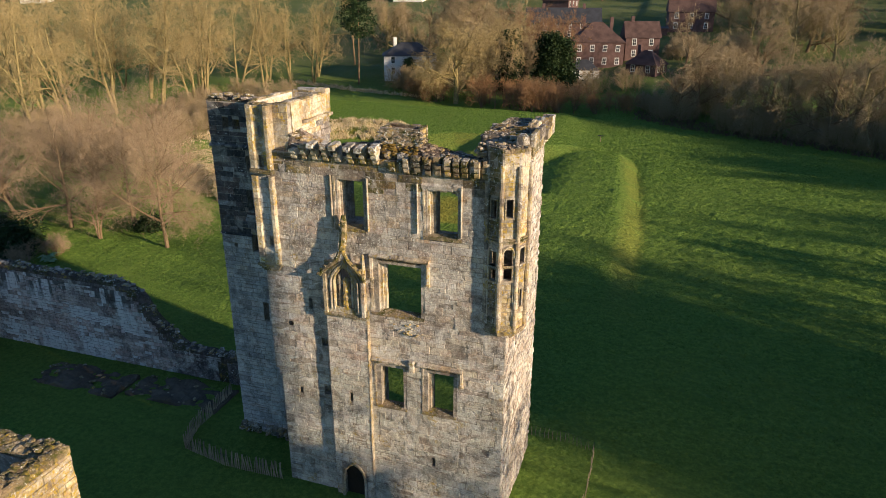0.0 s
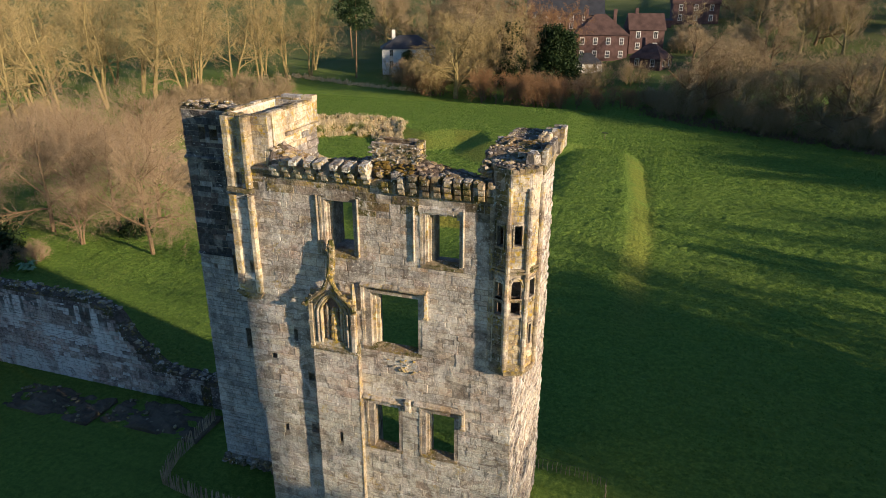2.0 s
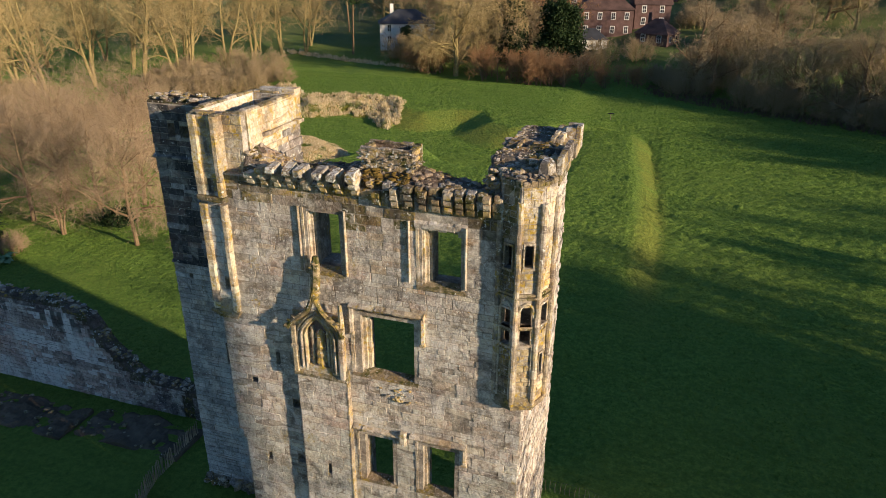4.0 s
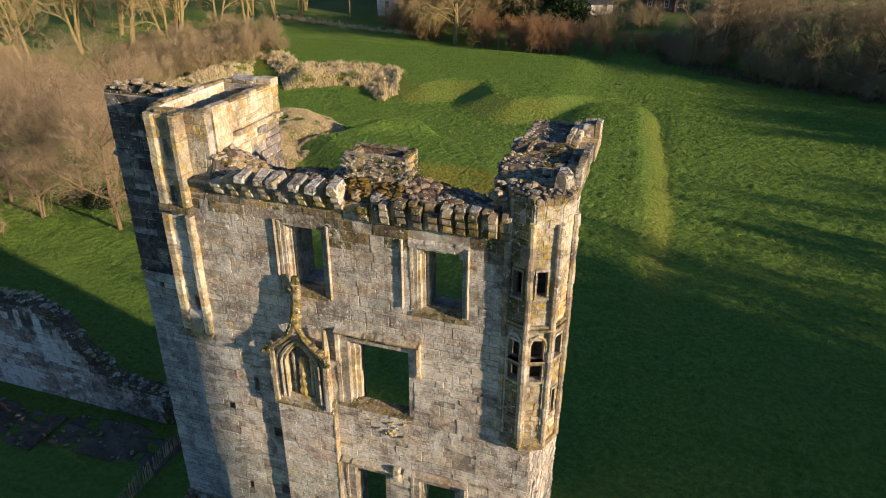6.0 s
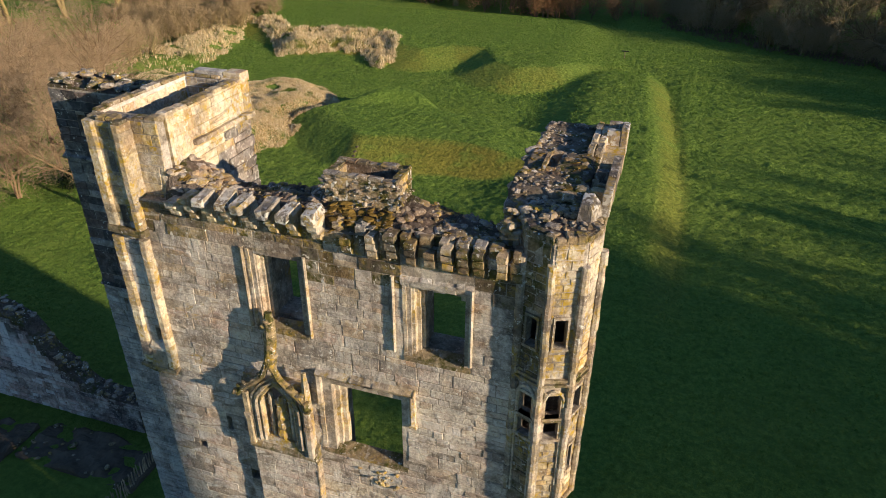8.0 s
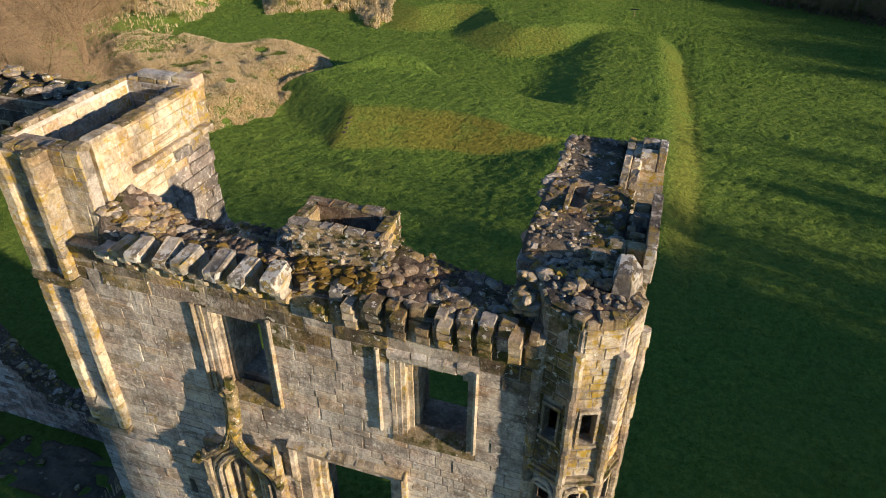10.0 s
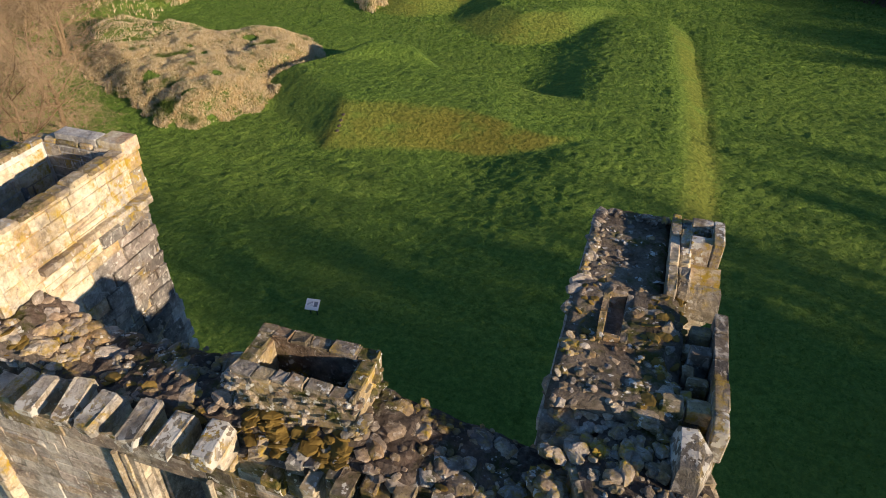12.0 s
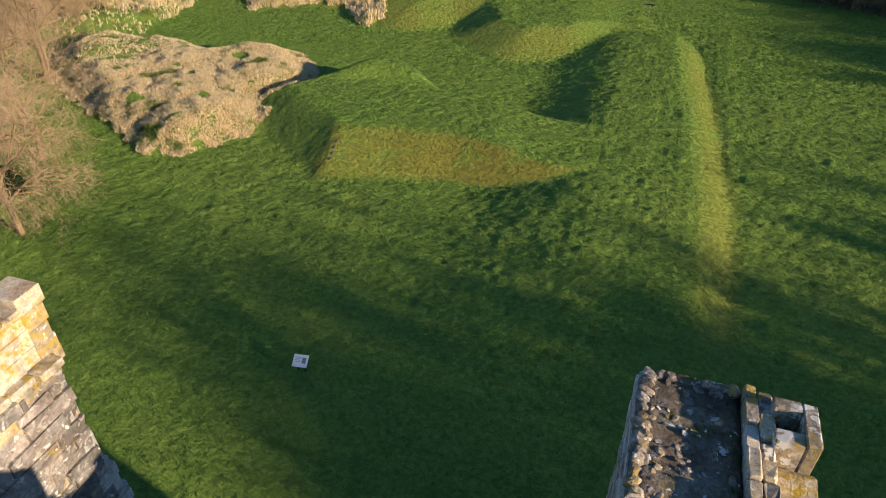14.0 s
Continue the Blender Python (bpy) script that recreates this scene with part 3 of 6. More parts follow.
def raw_ground(x, y):
    far = ease(28, 45, y)
    x0, y0 = x, y
    x, y = x + far * (0.25 * np.sin(y * 0.11) + 0.1 * np.sin(y * 0.31 + 1.0)), y + far * (0.35 * np.sin(x * 0.17 + 2.0) + 0.2 * np.sin(x * 0.43))
    z = 1.0 * ease(10, 40, y) + 0.2 * np.sin(x * 0.045 + 1.0) * np.sin(y * 0.05) * ease(20, 60, y)
    z = z + np.interp(y, [100, 120, 150, 200, 260, 400, 800, 3000], [0, 0.6, 3.5, 9.5, 19, 33, 52, 110])
    floor = 0.5 * ease(15, 19.5, x) * ease(24, 50, y) * (1 - ease(78, 106, y)) + 1.4 * ease(84, 108, y) * ease(2, 9, x) + 0.7 * ease(30, 70, x) * ease(20, 60, y) * (1 - ease(78, 106, y)) - 1.0 * ease(-6.0, 3.0, inside(x, y, HOLLOW)) - 0.7 * ease(-6.0, 5.0, inside(x, y, HOLLOW_NEAR))
    edge = inside(x, y, TERRACE)
    sunny = np.sin(np.clip(edge / 4.8, 0, 1) * (math.pi / 2)) ** 1.1
    west = ease(-11.5 + 2.5 * ease(56, 68, y), 1.4, edge)
    lift = (1.85 - 0.15 * ease(66, 82, y)) * np.where(x > 13.2, sunny, west) * ease(12, 56, y) * (1 - ease(88, 108, y))
    front = (y - np.interp(x, [-30, -17, -11.7, -5.8, 0.2, 4, 9], [52.0, 52.7, 55.0, 55.2, 54.0, 53.0, 53.6])) * 5.2 / np.interp(x, [-20, -12, -5, 2], [8.0, 6.8, 5.0, 4.2])
    nose = ((x + 17.0) * 0.63 + (y - 52.7) * 0.78) * 1.05
    lift = np.maximum(lift, (2.35 - 0.5 * ease(-4, 6, x)) * bank(-5.2, 0.3, np.minimum(np.minimum(front, nose), 1.5 * inside(x, y, PLATEAU))))
    lift = np.maximum(lift, 2.2 * bank(0.0, 4.2, inside(x, y, SCRUB_A)))
    lift = np.maximum(lift, 1.8 * bank(0.0, 4.0, inside(x, y, SCRUB_B)))
    lift = np.maximum(lift, 1.3 * bank(0.0, 4.0, inside(x, y, SCRUB_C)))
    lift = np.maximum(lift, (2.3 - 0.9 * ease(-2, 7, x)) * bank(-7.0, 0.8, inside(x, y, FAR_BANK)))
    bend = y - 67.4 + 0.05 * (x + 16) ** 2
    knoll = 1.5 * np.exp(-(((x + 16.8) / 5.0) ** 2 + (bend / 1.9) ** 2) ** 1.8)
    rough = np.maximum(inside(x, y, SCRUB_A), np.maximum(inside(x, y, SCRUB_B), inside(x, y, SCRUB_C)))
    lumps = ease(-0.5, 2, rough) * (0.16 * np.sin(x0 * 1.5 + np.sin(y0 * 1.1)) * np.sin(y0 * 1.3 + np.sin(x0 * 0.9)) + 0.3 * np.sin(x0 * 0.55) * np.sin(y0 * 0.5 + 1))
    return z + np.maximum(lift, floor) + knoll + lumps


def ground_z(x, y):
    """The ground's level, its brows and feet worn round."""
    x, y = np.asarray(x, float), np.asarray(y, float)
    return sum(k * raw_ground(x + a, y + b) for a, b, k in ((0, 0, 0.32), (0.45, 0, 0.17), (-0.45, 0, 0.17), (0, 0.5, 0.17), (0, -0.5, 0.17)))


def lattice(x, y, seed):
    """Smooth random numbers from -1 to 1 over the plan, one metre apart."""
    table = np.random.default_rng(seed).uniform(-1, 1, (256, 256))
    i, j = np.floor(x).astype(int), np.floor(y).astype(int)
    u, v = x - i, y - j
    u, v = u * u * (3 - 2 * u), v * v * (3 - 2 * v)
    at = lambda p, q: table[p % 256, q % 256]
    return (at(i, j) * (1 - u) + at(i + 1, j) * u) * (1 - v) + (at(i, j + 1) * (1 - u) + at(i + 1, j + 1) * u) * v


def tussocks(x, y):
    """Clumps of uncut grass; close-cut in the courtyard and round the tower."""
    k = 0.35 + 0.65 * np.clip(ease(14, 34, y) + 0.5 * ease(18, 30, x), 0, 1)
    clump = lattice(x * 1.7 + 0.4 * lattice(x * 0.6, y * 0.6, 5), y * 2.1, 1) + 0.8 * lattice(x * 3.1, y * 3.3, 2)
    k = k * ease(-12, -6, y) * (1 - ease(102, 108, y)) * ease(-66, -60, x) * (1 - ease(48, 54, x))
    mown = 0.014 * np.sin(x * 6.8 + 0.6 * lattice(x * 0.3, y * 0.1, 3)) * ease(30, 50, y) * (x > 7) * (x < 20)
    return k * (0.072 * clump + 0.07 * lattice(x * 0.45, y * 0.5, 4)) + mown


def spread(lo, hi, a, b, step, grow=1.17):
    """Grid lines, close together from a to b and ever wider out to lo and hi."""
    mid = list(np.arange(a, b, step))
    out, d, v = [], step, mid[-1]
    while v < hi:
        d *= grow
        v += d
        out.append(v)
    back, d, v = [], step, a
    while v > lo:
        d *= grow
        v -= d
        back.append(v)
    return np.array(back[::-1] + mid + out)


gx, gy = spread(-3000, 3000, -62, 50, 0.26, 1.06), spread(-1500, 4000, -8, 104, 0.26, 1.06)
GX, GY = np.meshgrid(gx, gy)
GZ = ground_z(GX, GY)
step_y = np.gradient(GZ, axis=0) / np.gradient(GY, axis=0)
DRY = ease(0.08, 0.46, step_y) * ease(30, 42, GY) * np.maximum(ease(-18.5, -16.5, GX) * (1 - ease(59, 62, GY)), ease(76, 82, GY))
side = inside(GX, GY, TERRACE)
DRY = np.maximum(DRY, 0.5 * ease(-0.6, 0.9, side) * (1 - ease(2.2, 4.2, side)) * (GX > 13) * ease(26, 40, GY) * (1 - ease(86, 98, GY)))
steep = np.hypot(step_y, np.gradient(GZ, axis=1) / np.gradient(GX, axis=1))
GZ = GZ + tussocks(GX, GY) * (1 - 0.7 * ease(0.12, 0.3, steep))
w, h = len(gx), len(gy)
idx = np.arange(w * h).reshape(h, w)
quads = np.stack([idx[:-1, :-1], idx[:-1, 1:], idx[1:, 1:], idx[1:, :-1]], -1).reshape(-1, 4)


def ground_at(x, y):
    """The built ground's level, between its grid lines."""
    i, j = np.clip(np.searchsorted(gx, x) - 1, 0, len(gx) - 2), np.clip(np.searchsorted(gy, y) - 1, 0, len(gy) - 2)
    u, v = (x - gx[i]) / (gx[i + 1] - gx[i]), (y - gy[j]) / (gy[j + 1] - gy[j])
    return GZ[j, i] * (1 - u) * (1 - v) + GZ[j, i + 1] * u * (1 - v) + GZ[j + 1, i] * (1 - u) * v + GZ[j + 1, i + 1] * u * v


def gz(x, y):
    return float(ground_at(x, y))


me = bpy.data.meshes.new("ground")
me.from_pydata(np.stack([GX, GY, GZ], -1).reshape(-1, 3).tolist(), [], quads.tolist())
me.polygons.foreach_set("use_smooth", [True] * len(me.polygons))
me.attributes.new("dry", "FLOAT", "POINT").data.foreach_set("value", DRY.reshape(-1).astype(np.float32))
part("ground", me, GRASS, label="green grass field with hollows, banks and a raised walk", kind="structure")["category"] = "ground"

# ---- the ruined tower ----
tower = thing("ruined_tower", (7.0, 4.0, 0.0), "tall ruined sandstone castle tower with broken top and empty windows", "tower")
FRONT = face(0, 0, -90)
# openings of the front: u0, u1, v0, v1, through
WINDOWS = [(7.15, 8.55, 6.9, 9.75, True), (10.05, 11.6, 7.0, 9.85, True), (7.2, 9.7, 13.05, 16.2, True), (4.95, 6.45, 17.8, 20.75, True), (10.1, 11.75, 17.85, 20.75, True)]
SLITS = [(2.72, 2.94, 12.75, 13.4, False), (3.38, 3.78, 10.4, 10.9, False), (3.35, 3.75, 7.05, 7.6, False), (1.62, 1.86, 6.8, 7.2, False), (10.28, 10.5, 3.4, 4.0, False), (1.2, 1.55, 11.4, 11.7, False)]
CUT = [(-1.0, 0.45, -1.0, 7.8, True), (-1.0, 0.3, 7.7, 8.3, True), (13.2, 15.0, 13.2, 23.0, True), (-1.0, 0.95, 15.35, 23.0, True)]
REVEALS = [(6.9, 8.8, 5.2, 9.95, True), (9.8, 11.85, 5.3, 10.05, True), (7.1, 10.0, 10.9, 16.4, True), (5.15, 6.6, 18.2, 20.7, True), (10.25, 11.85, 17.9, 20.7, True)]
FRAMED = [(6.75, 8.75, 7.0, 10.0, True), (9.7, 11.8, 7.1, 10.1, True), (6.72, 9.9, 13.1, 16.45, True), (4.72, 6.62, 17.95, 20.95, True), (9.85, 11.97, 18.0, 20.95, True)]
wall = part("front_wall", slab(slab(Solid(), FRONT, 0.05, 14.5, -0.4, 22.0, 0.62, WINDOWS + SLITS + CUT, 0.5), face(0, 0.62, -90), 0.05, 14.5, -0.4, 22.0, 1.0, REVEALS + CUT), MORTAR, tower)
BAY = [(3.95, 6.5, -1.0, 13.0, True)]
stones = courses(0.05, 14.5, 0.0, 21.95, FRAMED + SLITS + CUT + BAY, (0.2, 0.5), (0.28, 1.15), gap=0.005)
near = [p for p in stones if p[2] > 16.4 and 2.0 < p[0] and p[1] < 13.4][:300]
taken = set(near)
rest = [p for p in stones if p not in taken]


def weather(p):
    """0 clean, 1 weathered, 2 stained, 3 low shade: browner towards the parapet and greyer low down, in uneven tongues.
    """
    x, z = p[0], p[2] + 1.5 * noise.noise(Vector((p[0] * 0.7, 0.0, p[2] * 0.25))) + 0.6 * noise.noise(Vector((p[0] * 2.2, 4.0, p[2] * 1.1)))
    return 2 if z > 20.55 else 1 if z > 17.3 - 0.25 * max(0.0, 5 - x) else 0 if z > 9.0 else 3


part("stonework", joined([p for p in rest if weather(p) == 0], FRONT, (0.0, 0.026), jit=0.017), ASHLAR, wall, kind="stuff")
part("stonework", joined([p for p in rest if weather(p) == 3], FRONT, (0.0, 0.026), jit=0.017), LOW_SHADE, wall, "greyish stones low on the wall, cool shade in their colour", "stuff")
part("stonework", joined([p for p in rest if weather(p) == 1], FRONT, (0.0, 0.03), jit=0.018), WEATHERED, wall, kind="stuff")
part("stonework", joined([p for p in rest if weather(p) == 2], FRONT, (0.0, 0.04), jit=0.012), STAINED_SHADED, wall, "dark mossy stones under the parapet", "stuff")

# the shallow bay with the doorway and the niche above it
BAYF = face(0, -0.3, -90)
DOOR = [(4.55, 5.95, -1.0, 1.95, True)]
SLIT_BAY = [(5.2, 5.4, 7.1, 7.7, True)]
bay = part("door_bay", slab(Solid(), BAYF, 3.98, 6.5, -0.4, 12.85, 0.298, DOOR + SLIT_BAY + [(4.7, 5.8, 1.94, 2.25, True), (4.95, 5.55, 2.24, 2.45, True)], 0.1), MORTAR, tower)
bay_stones = courses(3.98, 6.5, 0.0, 12.8, [(4.4, 6.1, -1, 2.5, True)] + SLIT_BAY, (0.24, 0.46), (0.35, 1.0), gap=0.006)
for low_shade, mat in ((True, LOW_SHADE), (False, ASHLAR)):
    part("stonework", joined([p for p in bay_stones if (weather(p) == 3) == low_shade], BAYF, (0.0, 0.022), jit=0.01), mat, bay, kind="stuff")
s = Solid()
for z in np.arange(0.0, 12.7, 0.42):
    s.box(6.50, 6.535 + rng.uniform(0, 0.03), -0.33, -0.01, z + 0.01, z + 0.4)
part("quoin_edge", s, DRESSED, bay)
arch = [(4.55, 0.0), (4.55, 1.5), (4.68, 1.95), (4.95, 2.3), (5.25, 2.48), (5.55, 2.3), (5.82, 1.95), (5.95, 1.5), (5.95, 0.0)]
s = Solid()
for r0, y0 in ((0.13, -0.40), (0.05, -0.36)):
    s.tube([(x + (x - 5.25) * r0 * 0.9, y0, z + (r0 if z > 1.6 else 0)) for x, z in arch], [0.075] * 9, 6)
part("door_arch", s, DRESSED, bay, "moulded pointed stone doorway")
# near-black sheet behind the arch, in place of the doorway's shade
s = Solid().box(4.5, 6.0, -0.002, 0.02, -0.2, 2.5)
part("door_recess", s, plain_material("doorway_shade", (0.035, 0.027, 0.02), 0.4, 0.8), bay, "dark sheet for the doorway's shade")


def moulded(x0, x1, z0, z1, y, splay=0.34, parent=wall, sill=True, wide=1.0):
    """Window dressings: splayed, stepped jambs, a head and a sill."""
    win = part("window_frame", Solid().box(x0 + 0.0, x1 - 0.0, y + 0.50, y + 0.56, z1 - 0.12, z1 - 0.02), JAMB, parent, "weathered moulded stone window surround")
    for side in (0, 1):
        s = Solid()
        steps = ((0.0, -0.04), (0.075, 0.12), (0.15, 0.07), (0.225, 0.26), (0.30, 0.38)) if side == 0 else ((0.0, 0.06), (0.075, 0.3))
        plan = [(0.0, 0.62)]
        for o, d in steps:
            plan += [(o, d), (o + 0.075, d)]
        plan.append((plan[-1][0], 0.62))
        k = splay / 0.34 * (wide if side == 0 else 1.0)
        plan = [(x0 + u * k if side == 0 else x1 - u * k, y + v) for u, v in plan]
        z = z0
        while z < z1 - 0.05:
            zz = min(z1, z + rng.uniform(0.22, 0.42))
            o = rng.uniform(-0.012, 0.012)
            s.prism([(u + o, v + o) for u, v in plan], z + 0.004, zz - 0.004)
            z = zz
        part("jamb", s, JAMB, win)
    s = Solid()
    for o, d in ((0.0, 0.0), (0.1, 0.1), (0.2, 0.24)):
        s.box(x0, x1, y + d, y + 0.62, z1 - o - 0.1, z1 - o - 0.003)
    part("head", s, JAMB, win)
    if sill:
        s = Solid().extrude([(y - 0.06, z0 - 0.2), (y - 0.06, z0 - 0.05), (y + 0.42, z0 + 0.1), (y + 0.42, z0 - 0.2)], x0 + 0.02, x1 - 0.02)
        part("sill", s, MOSSY, win, "mossy sloping sill")
    return win


def hood(x0, x1, z, drop, y=0.0, ends=(1, 1)):
    """A square label mould with returned ends."""
    prof = [(y, 0.0), (y - 0.17, 0.04), (y - 0.2, 0.12), (y - 0.12, 0.2), (y, 0.27)]
    mould = part("hood_mould", Solid().box(x0 + 0.01, x1 - 0.01, y - 0.04, y, z + 0.02, z + 0.2), DRESSED, wall, "weathered square stone hood mould")
    x = x0
    while x < x1 - 0.01:
        e = min(x1, x + rng.uniform(0.3, 0.6))
        o = rng.uniform(-0.025, 0.02)
        part("mould_stone", Solid().extrude([(a + (o if i in (1, 2, 3) else 0), z + b + rng.uniform(-0.02, 0.02)) for i, (a, b) in enumerate(prof)], x, e - 0.006), DRESSED, mould)
        x = e
    for e, x in zip(ends, (x0, x1 - 0.16)):
        if e:
            part("mould_return", Solid().prism([(x, y), (x, y - 0.15), (x + 0.05, y - 0.19), (x + 0.16, y - 0.15), (x + 0.16, y)], z - drop, z + 0.05), DRESSED, mould)
            part("mould_stop", Solid().box(x - 0.05, x + 0.21, y - 0.17, y, z - drop - 0.14, z - drop, c=0.03), DRESSED, mould)
    return mould


for x0, x1, z0, z1, _ in FRAMED:
    moulded(x0, x1, z0 + 0.12, z1, 0.0, 0.34 if x1 - x0 > 2 else 0.28, wide=2.1 if x1 - x0 > 2.5 else 1.5)
hood(6.62, 9.0, 10.02, 0.1, ends=(0, 0))
hood(9.45, 12.15, 10.14, 0.75, ends=(0, 1))
part("boss", Solid().box(8.95, 9.3, -0.26, 0, 9.75, 10.45, c=0.06), DRESSED, wall)
hood(6.72, 10.2, 16.5, 1.15)
for x in (9.55, 11.95):
    part("colonnette", Solid().tube([(x, -0.06, 18.2), (x, -0.06, 20.9)], [0.065, 0.065], 6), JAMB, wall)
for x in (4.58, 6.72):
    part("colonnette", Solid().tube([(x, -0.06, 18.0), (x, -0.06, 20.95)], [0.065, 0.065], 6), JAMB, wall)
x = 9.8
while x < 11.95:
    e = min(12.0, x + rng.uniform(0.25, 0.5))
    o = rng.uniform(-0.05, 0.04)
    part("head_stone", Solid().extrude([(0.02, 20.6 + o), (-0.06, 20.7 + o), (-0.07, 20.9 + o), (0.02, 21.02 + o)], x, e - 0.01).worn(0.02), WEATHERED, wall)
    x = e
# head stones of the upper right opening, cut to a flat arch
for i in range(9):
    x = 10.1 + i * 0.186
    d = 0.34 * abs((i + 0.5) / 4.5 - 1) ** 2
    part("voussoir", Solid().box(x, x + 0.18, 0.1, 0.75, 20.66 - d, 20.86).worn(0.008), JAMB, wall)
# broken carving below the middle window
rocks([((rng.gauss(9.0, 0.32), -0.02, rng.gauss(12.2, 0.24)), rng.uniform(0.12, 0.26)) for _ in range(26)], wall, YELLOW, "carved_fragment")

# the pointed niche with its ogee hood and finial
NX, NY = 5.22, -0.3
niche = part("niche", slab(Solid(), BAYF, 4.02, 6.42, 12.87, 16.05, 0.298, [(4.62, 5.85, 13.3, 15.35, True), (4.8, 5.68, 15.3, 15.72, True)], 0.1), YELLOW, tower, "carved stone niche with crocketed ogee hood")
# near-black stone on this panel stands in for the recess's shade
part("back_panel", Solid().box(4.5, 5.95, -0.02, 0.05, 13.1, 15.9), SOOTED_SHADED, niche, "blind panel darkened for its recess, behind a worn carving")
for x in (4.86, 5.62):
    part("panel_strip", Solid().box(x - 0.06, x + 0.06, -0.2, -0.02, 13.3, 15.3, c=0.03), JAMB, niche)
carving = [(5.24 + 0.03 * math.sin(3.1 * k), -0.08, 13.32 + 0.2 * k) for k in range(10)]
part("worn_carving", Solid().tube(carving, [0.24, 0.27, 0.2, 0.26, 0.19, 0.25, 0.2, 0.17, 0.2, 0.08], 9).worn(0.025), YELLOW, niche, "lumpy worn stone carving")
for k, (o, y0, rad) in enumerate(((0.0, -0.31, 0.07), (0.17, -0.36, 0.085), (0.36, -0.33, 0.07))):
    path = [(-0.66 - o, 13.15), (-0.66 - o, 14.9), (-0.55 - o, 15.25), (-0.3 - o * 0.6, 15.6 + o * 0.5), (0.0, 15.85 + o * 1.0), (0.3 + o * 0.6, 15.6 + o * 0.5), (0.55 + o, 15.25), (0.66 + o, 14.9), (0.66 + o, 13.15)]
    part("moulding", Solid().tube([(NX + x, y0, z) for x, z in path], [rad] * 9, 6), DRESSED, niche)
ogee = [(-1.42, 15.2), (-1.25, 15.5), (-1.0, 15.72), (-0.68, 15.95), (-0.32, 16.28), (-0.1, 16.75), (0.0, 17.1), (0.1, 16.75), (0.32, 16.28), (0.68, 15.95), (1.0, 15.72), (1.2, 15.45), (1.26, 15.1)]
part("ogee_hood", Solid().tube([(NX + x, -0.47, z) for x, z in ogee], [0.1, 0.12, 0.13, 0.13, 0.13, 0.12, 0.12, 0.12, 0.13, 0.13, 0.13, 0.12, 0.11], 7).worn(0.02), MOSSY, niche)
inv = place_of(niche).inverted()
for i, (x, z) in enumerate(ogee):
    if i in (0, 1, 2, 3, 4, 8, 9, 10, 11, 12):
        rocks([((NX + x * 1.05, -0.5, z + 0.12), rng.uniform(0.24, 0.34))], niche, MOSSY, "crocket")
s = Solid().tube([(NX, -0.36, 16.7), (NX + 0.06, -0.34, 17.2), (NX + 0.12, -0.3, 17.8), (NX + 0.14, -0.3, 18.35), (NX + 0.15, -0.28, 18.85)], [0.22, 0.2, 0.22, 0.2, 0.13], 7)
part("finial", s.worn(0.02), MOSSY, niche, "lichened crumbling stone finial")
rocks([((NX + 0.12 + rng.uniform(-0.1, 0.1), -0.36, rng.uniform(16.9, 18.6)), rng.uniform(0.16, 0.27)) for _ in range(44)], niche, YELLOW, "carved_leaf")
for x in (4.02, 6.36):
    s = Solid().box(x - 0.09, x + 0.14, -0.46, -0.3, 12.9, 15.3, c=0.03)
    s.box(x - 0.12, x + 0.17, -0.5, -0.3, 14.2, 14.4, c=0.03)
    part("buttress_shaft", s, DRESSED, niche)
part("pinnacle", Solid().tube([(6.42, -0.34, 15.3), (6.44, -0.36, 16.0), (6.42, -0.34, 16.7)], [0.16, 0.13, 0.07], 6), YELLOW, niche)
part("niche_sill", Solid().extrude([(-0.42, 12.72), (-0.42, 12.84), (-0.02, 13.25), (-0.02, 12.72)], 3.9, 6.56), MOSSY, niche)

# the broken parapet: corbels, each in its own state
corbel_row = [(2.55, 2, 0), (3.2, 3, 0), (3.83, 3, 1), (4.48, 3, 1), (5.17, 3, 1), (5.93, 3, 1), (6.63, 3, 1), (7.33, 3, 1), (8.25, 2, 0), (9.03, 3, 0), (9.62, 3, 0), (10.2, 3, 0), (10.75, 2, 0), (11.26, 3, 0), (11.72, 3, 0), (12.15, 3, 0), (12.78, 3, 0)]
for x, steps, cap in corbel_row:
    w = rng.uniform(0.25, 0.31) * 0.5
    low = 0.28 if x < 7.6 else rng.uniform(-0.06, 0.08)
    # lit corbels get golden stone, the others dark: lighting put into stone colour
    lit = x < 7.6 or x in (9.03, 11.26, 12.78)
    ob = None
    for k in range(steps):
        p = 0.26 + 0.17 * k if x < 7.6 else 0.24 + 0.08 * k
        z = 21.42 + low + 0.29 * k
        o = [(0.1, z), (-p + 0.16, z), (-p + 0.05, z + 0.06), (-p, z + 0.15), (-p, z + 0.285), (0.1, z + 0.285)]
        q = part("corbel", Solid().extrude(o, x - w, x + w).worn(0.015), YELLOW if lit else STAINED_SHADED, tower) if k == 0 else part("corbel_step", Solid().extrude(o, x - w + rng.uniform(-0.02, 0.02), x + w).worn(0.015), DRESSED if lit else STAINED_SHADED, ob)
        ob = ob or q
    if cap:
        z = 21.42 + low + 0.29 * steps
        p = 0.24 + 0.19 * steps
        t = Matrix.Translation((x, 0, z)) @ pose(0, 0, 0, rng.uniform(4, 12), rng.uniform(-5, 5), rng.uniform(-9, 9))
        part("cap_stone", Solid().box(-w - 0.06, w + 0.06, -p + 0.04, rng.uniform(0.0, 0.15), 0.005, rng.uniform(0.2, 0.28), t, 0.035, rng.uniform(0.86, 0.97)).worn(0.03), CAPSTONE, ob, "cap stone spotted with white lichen")
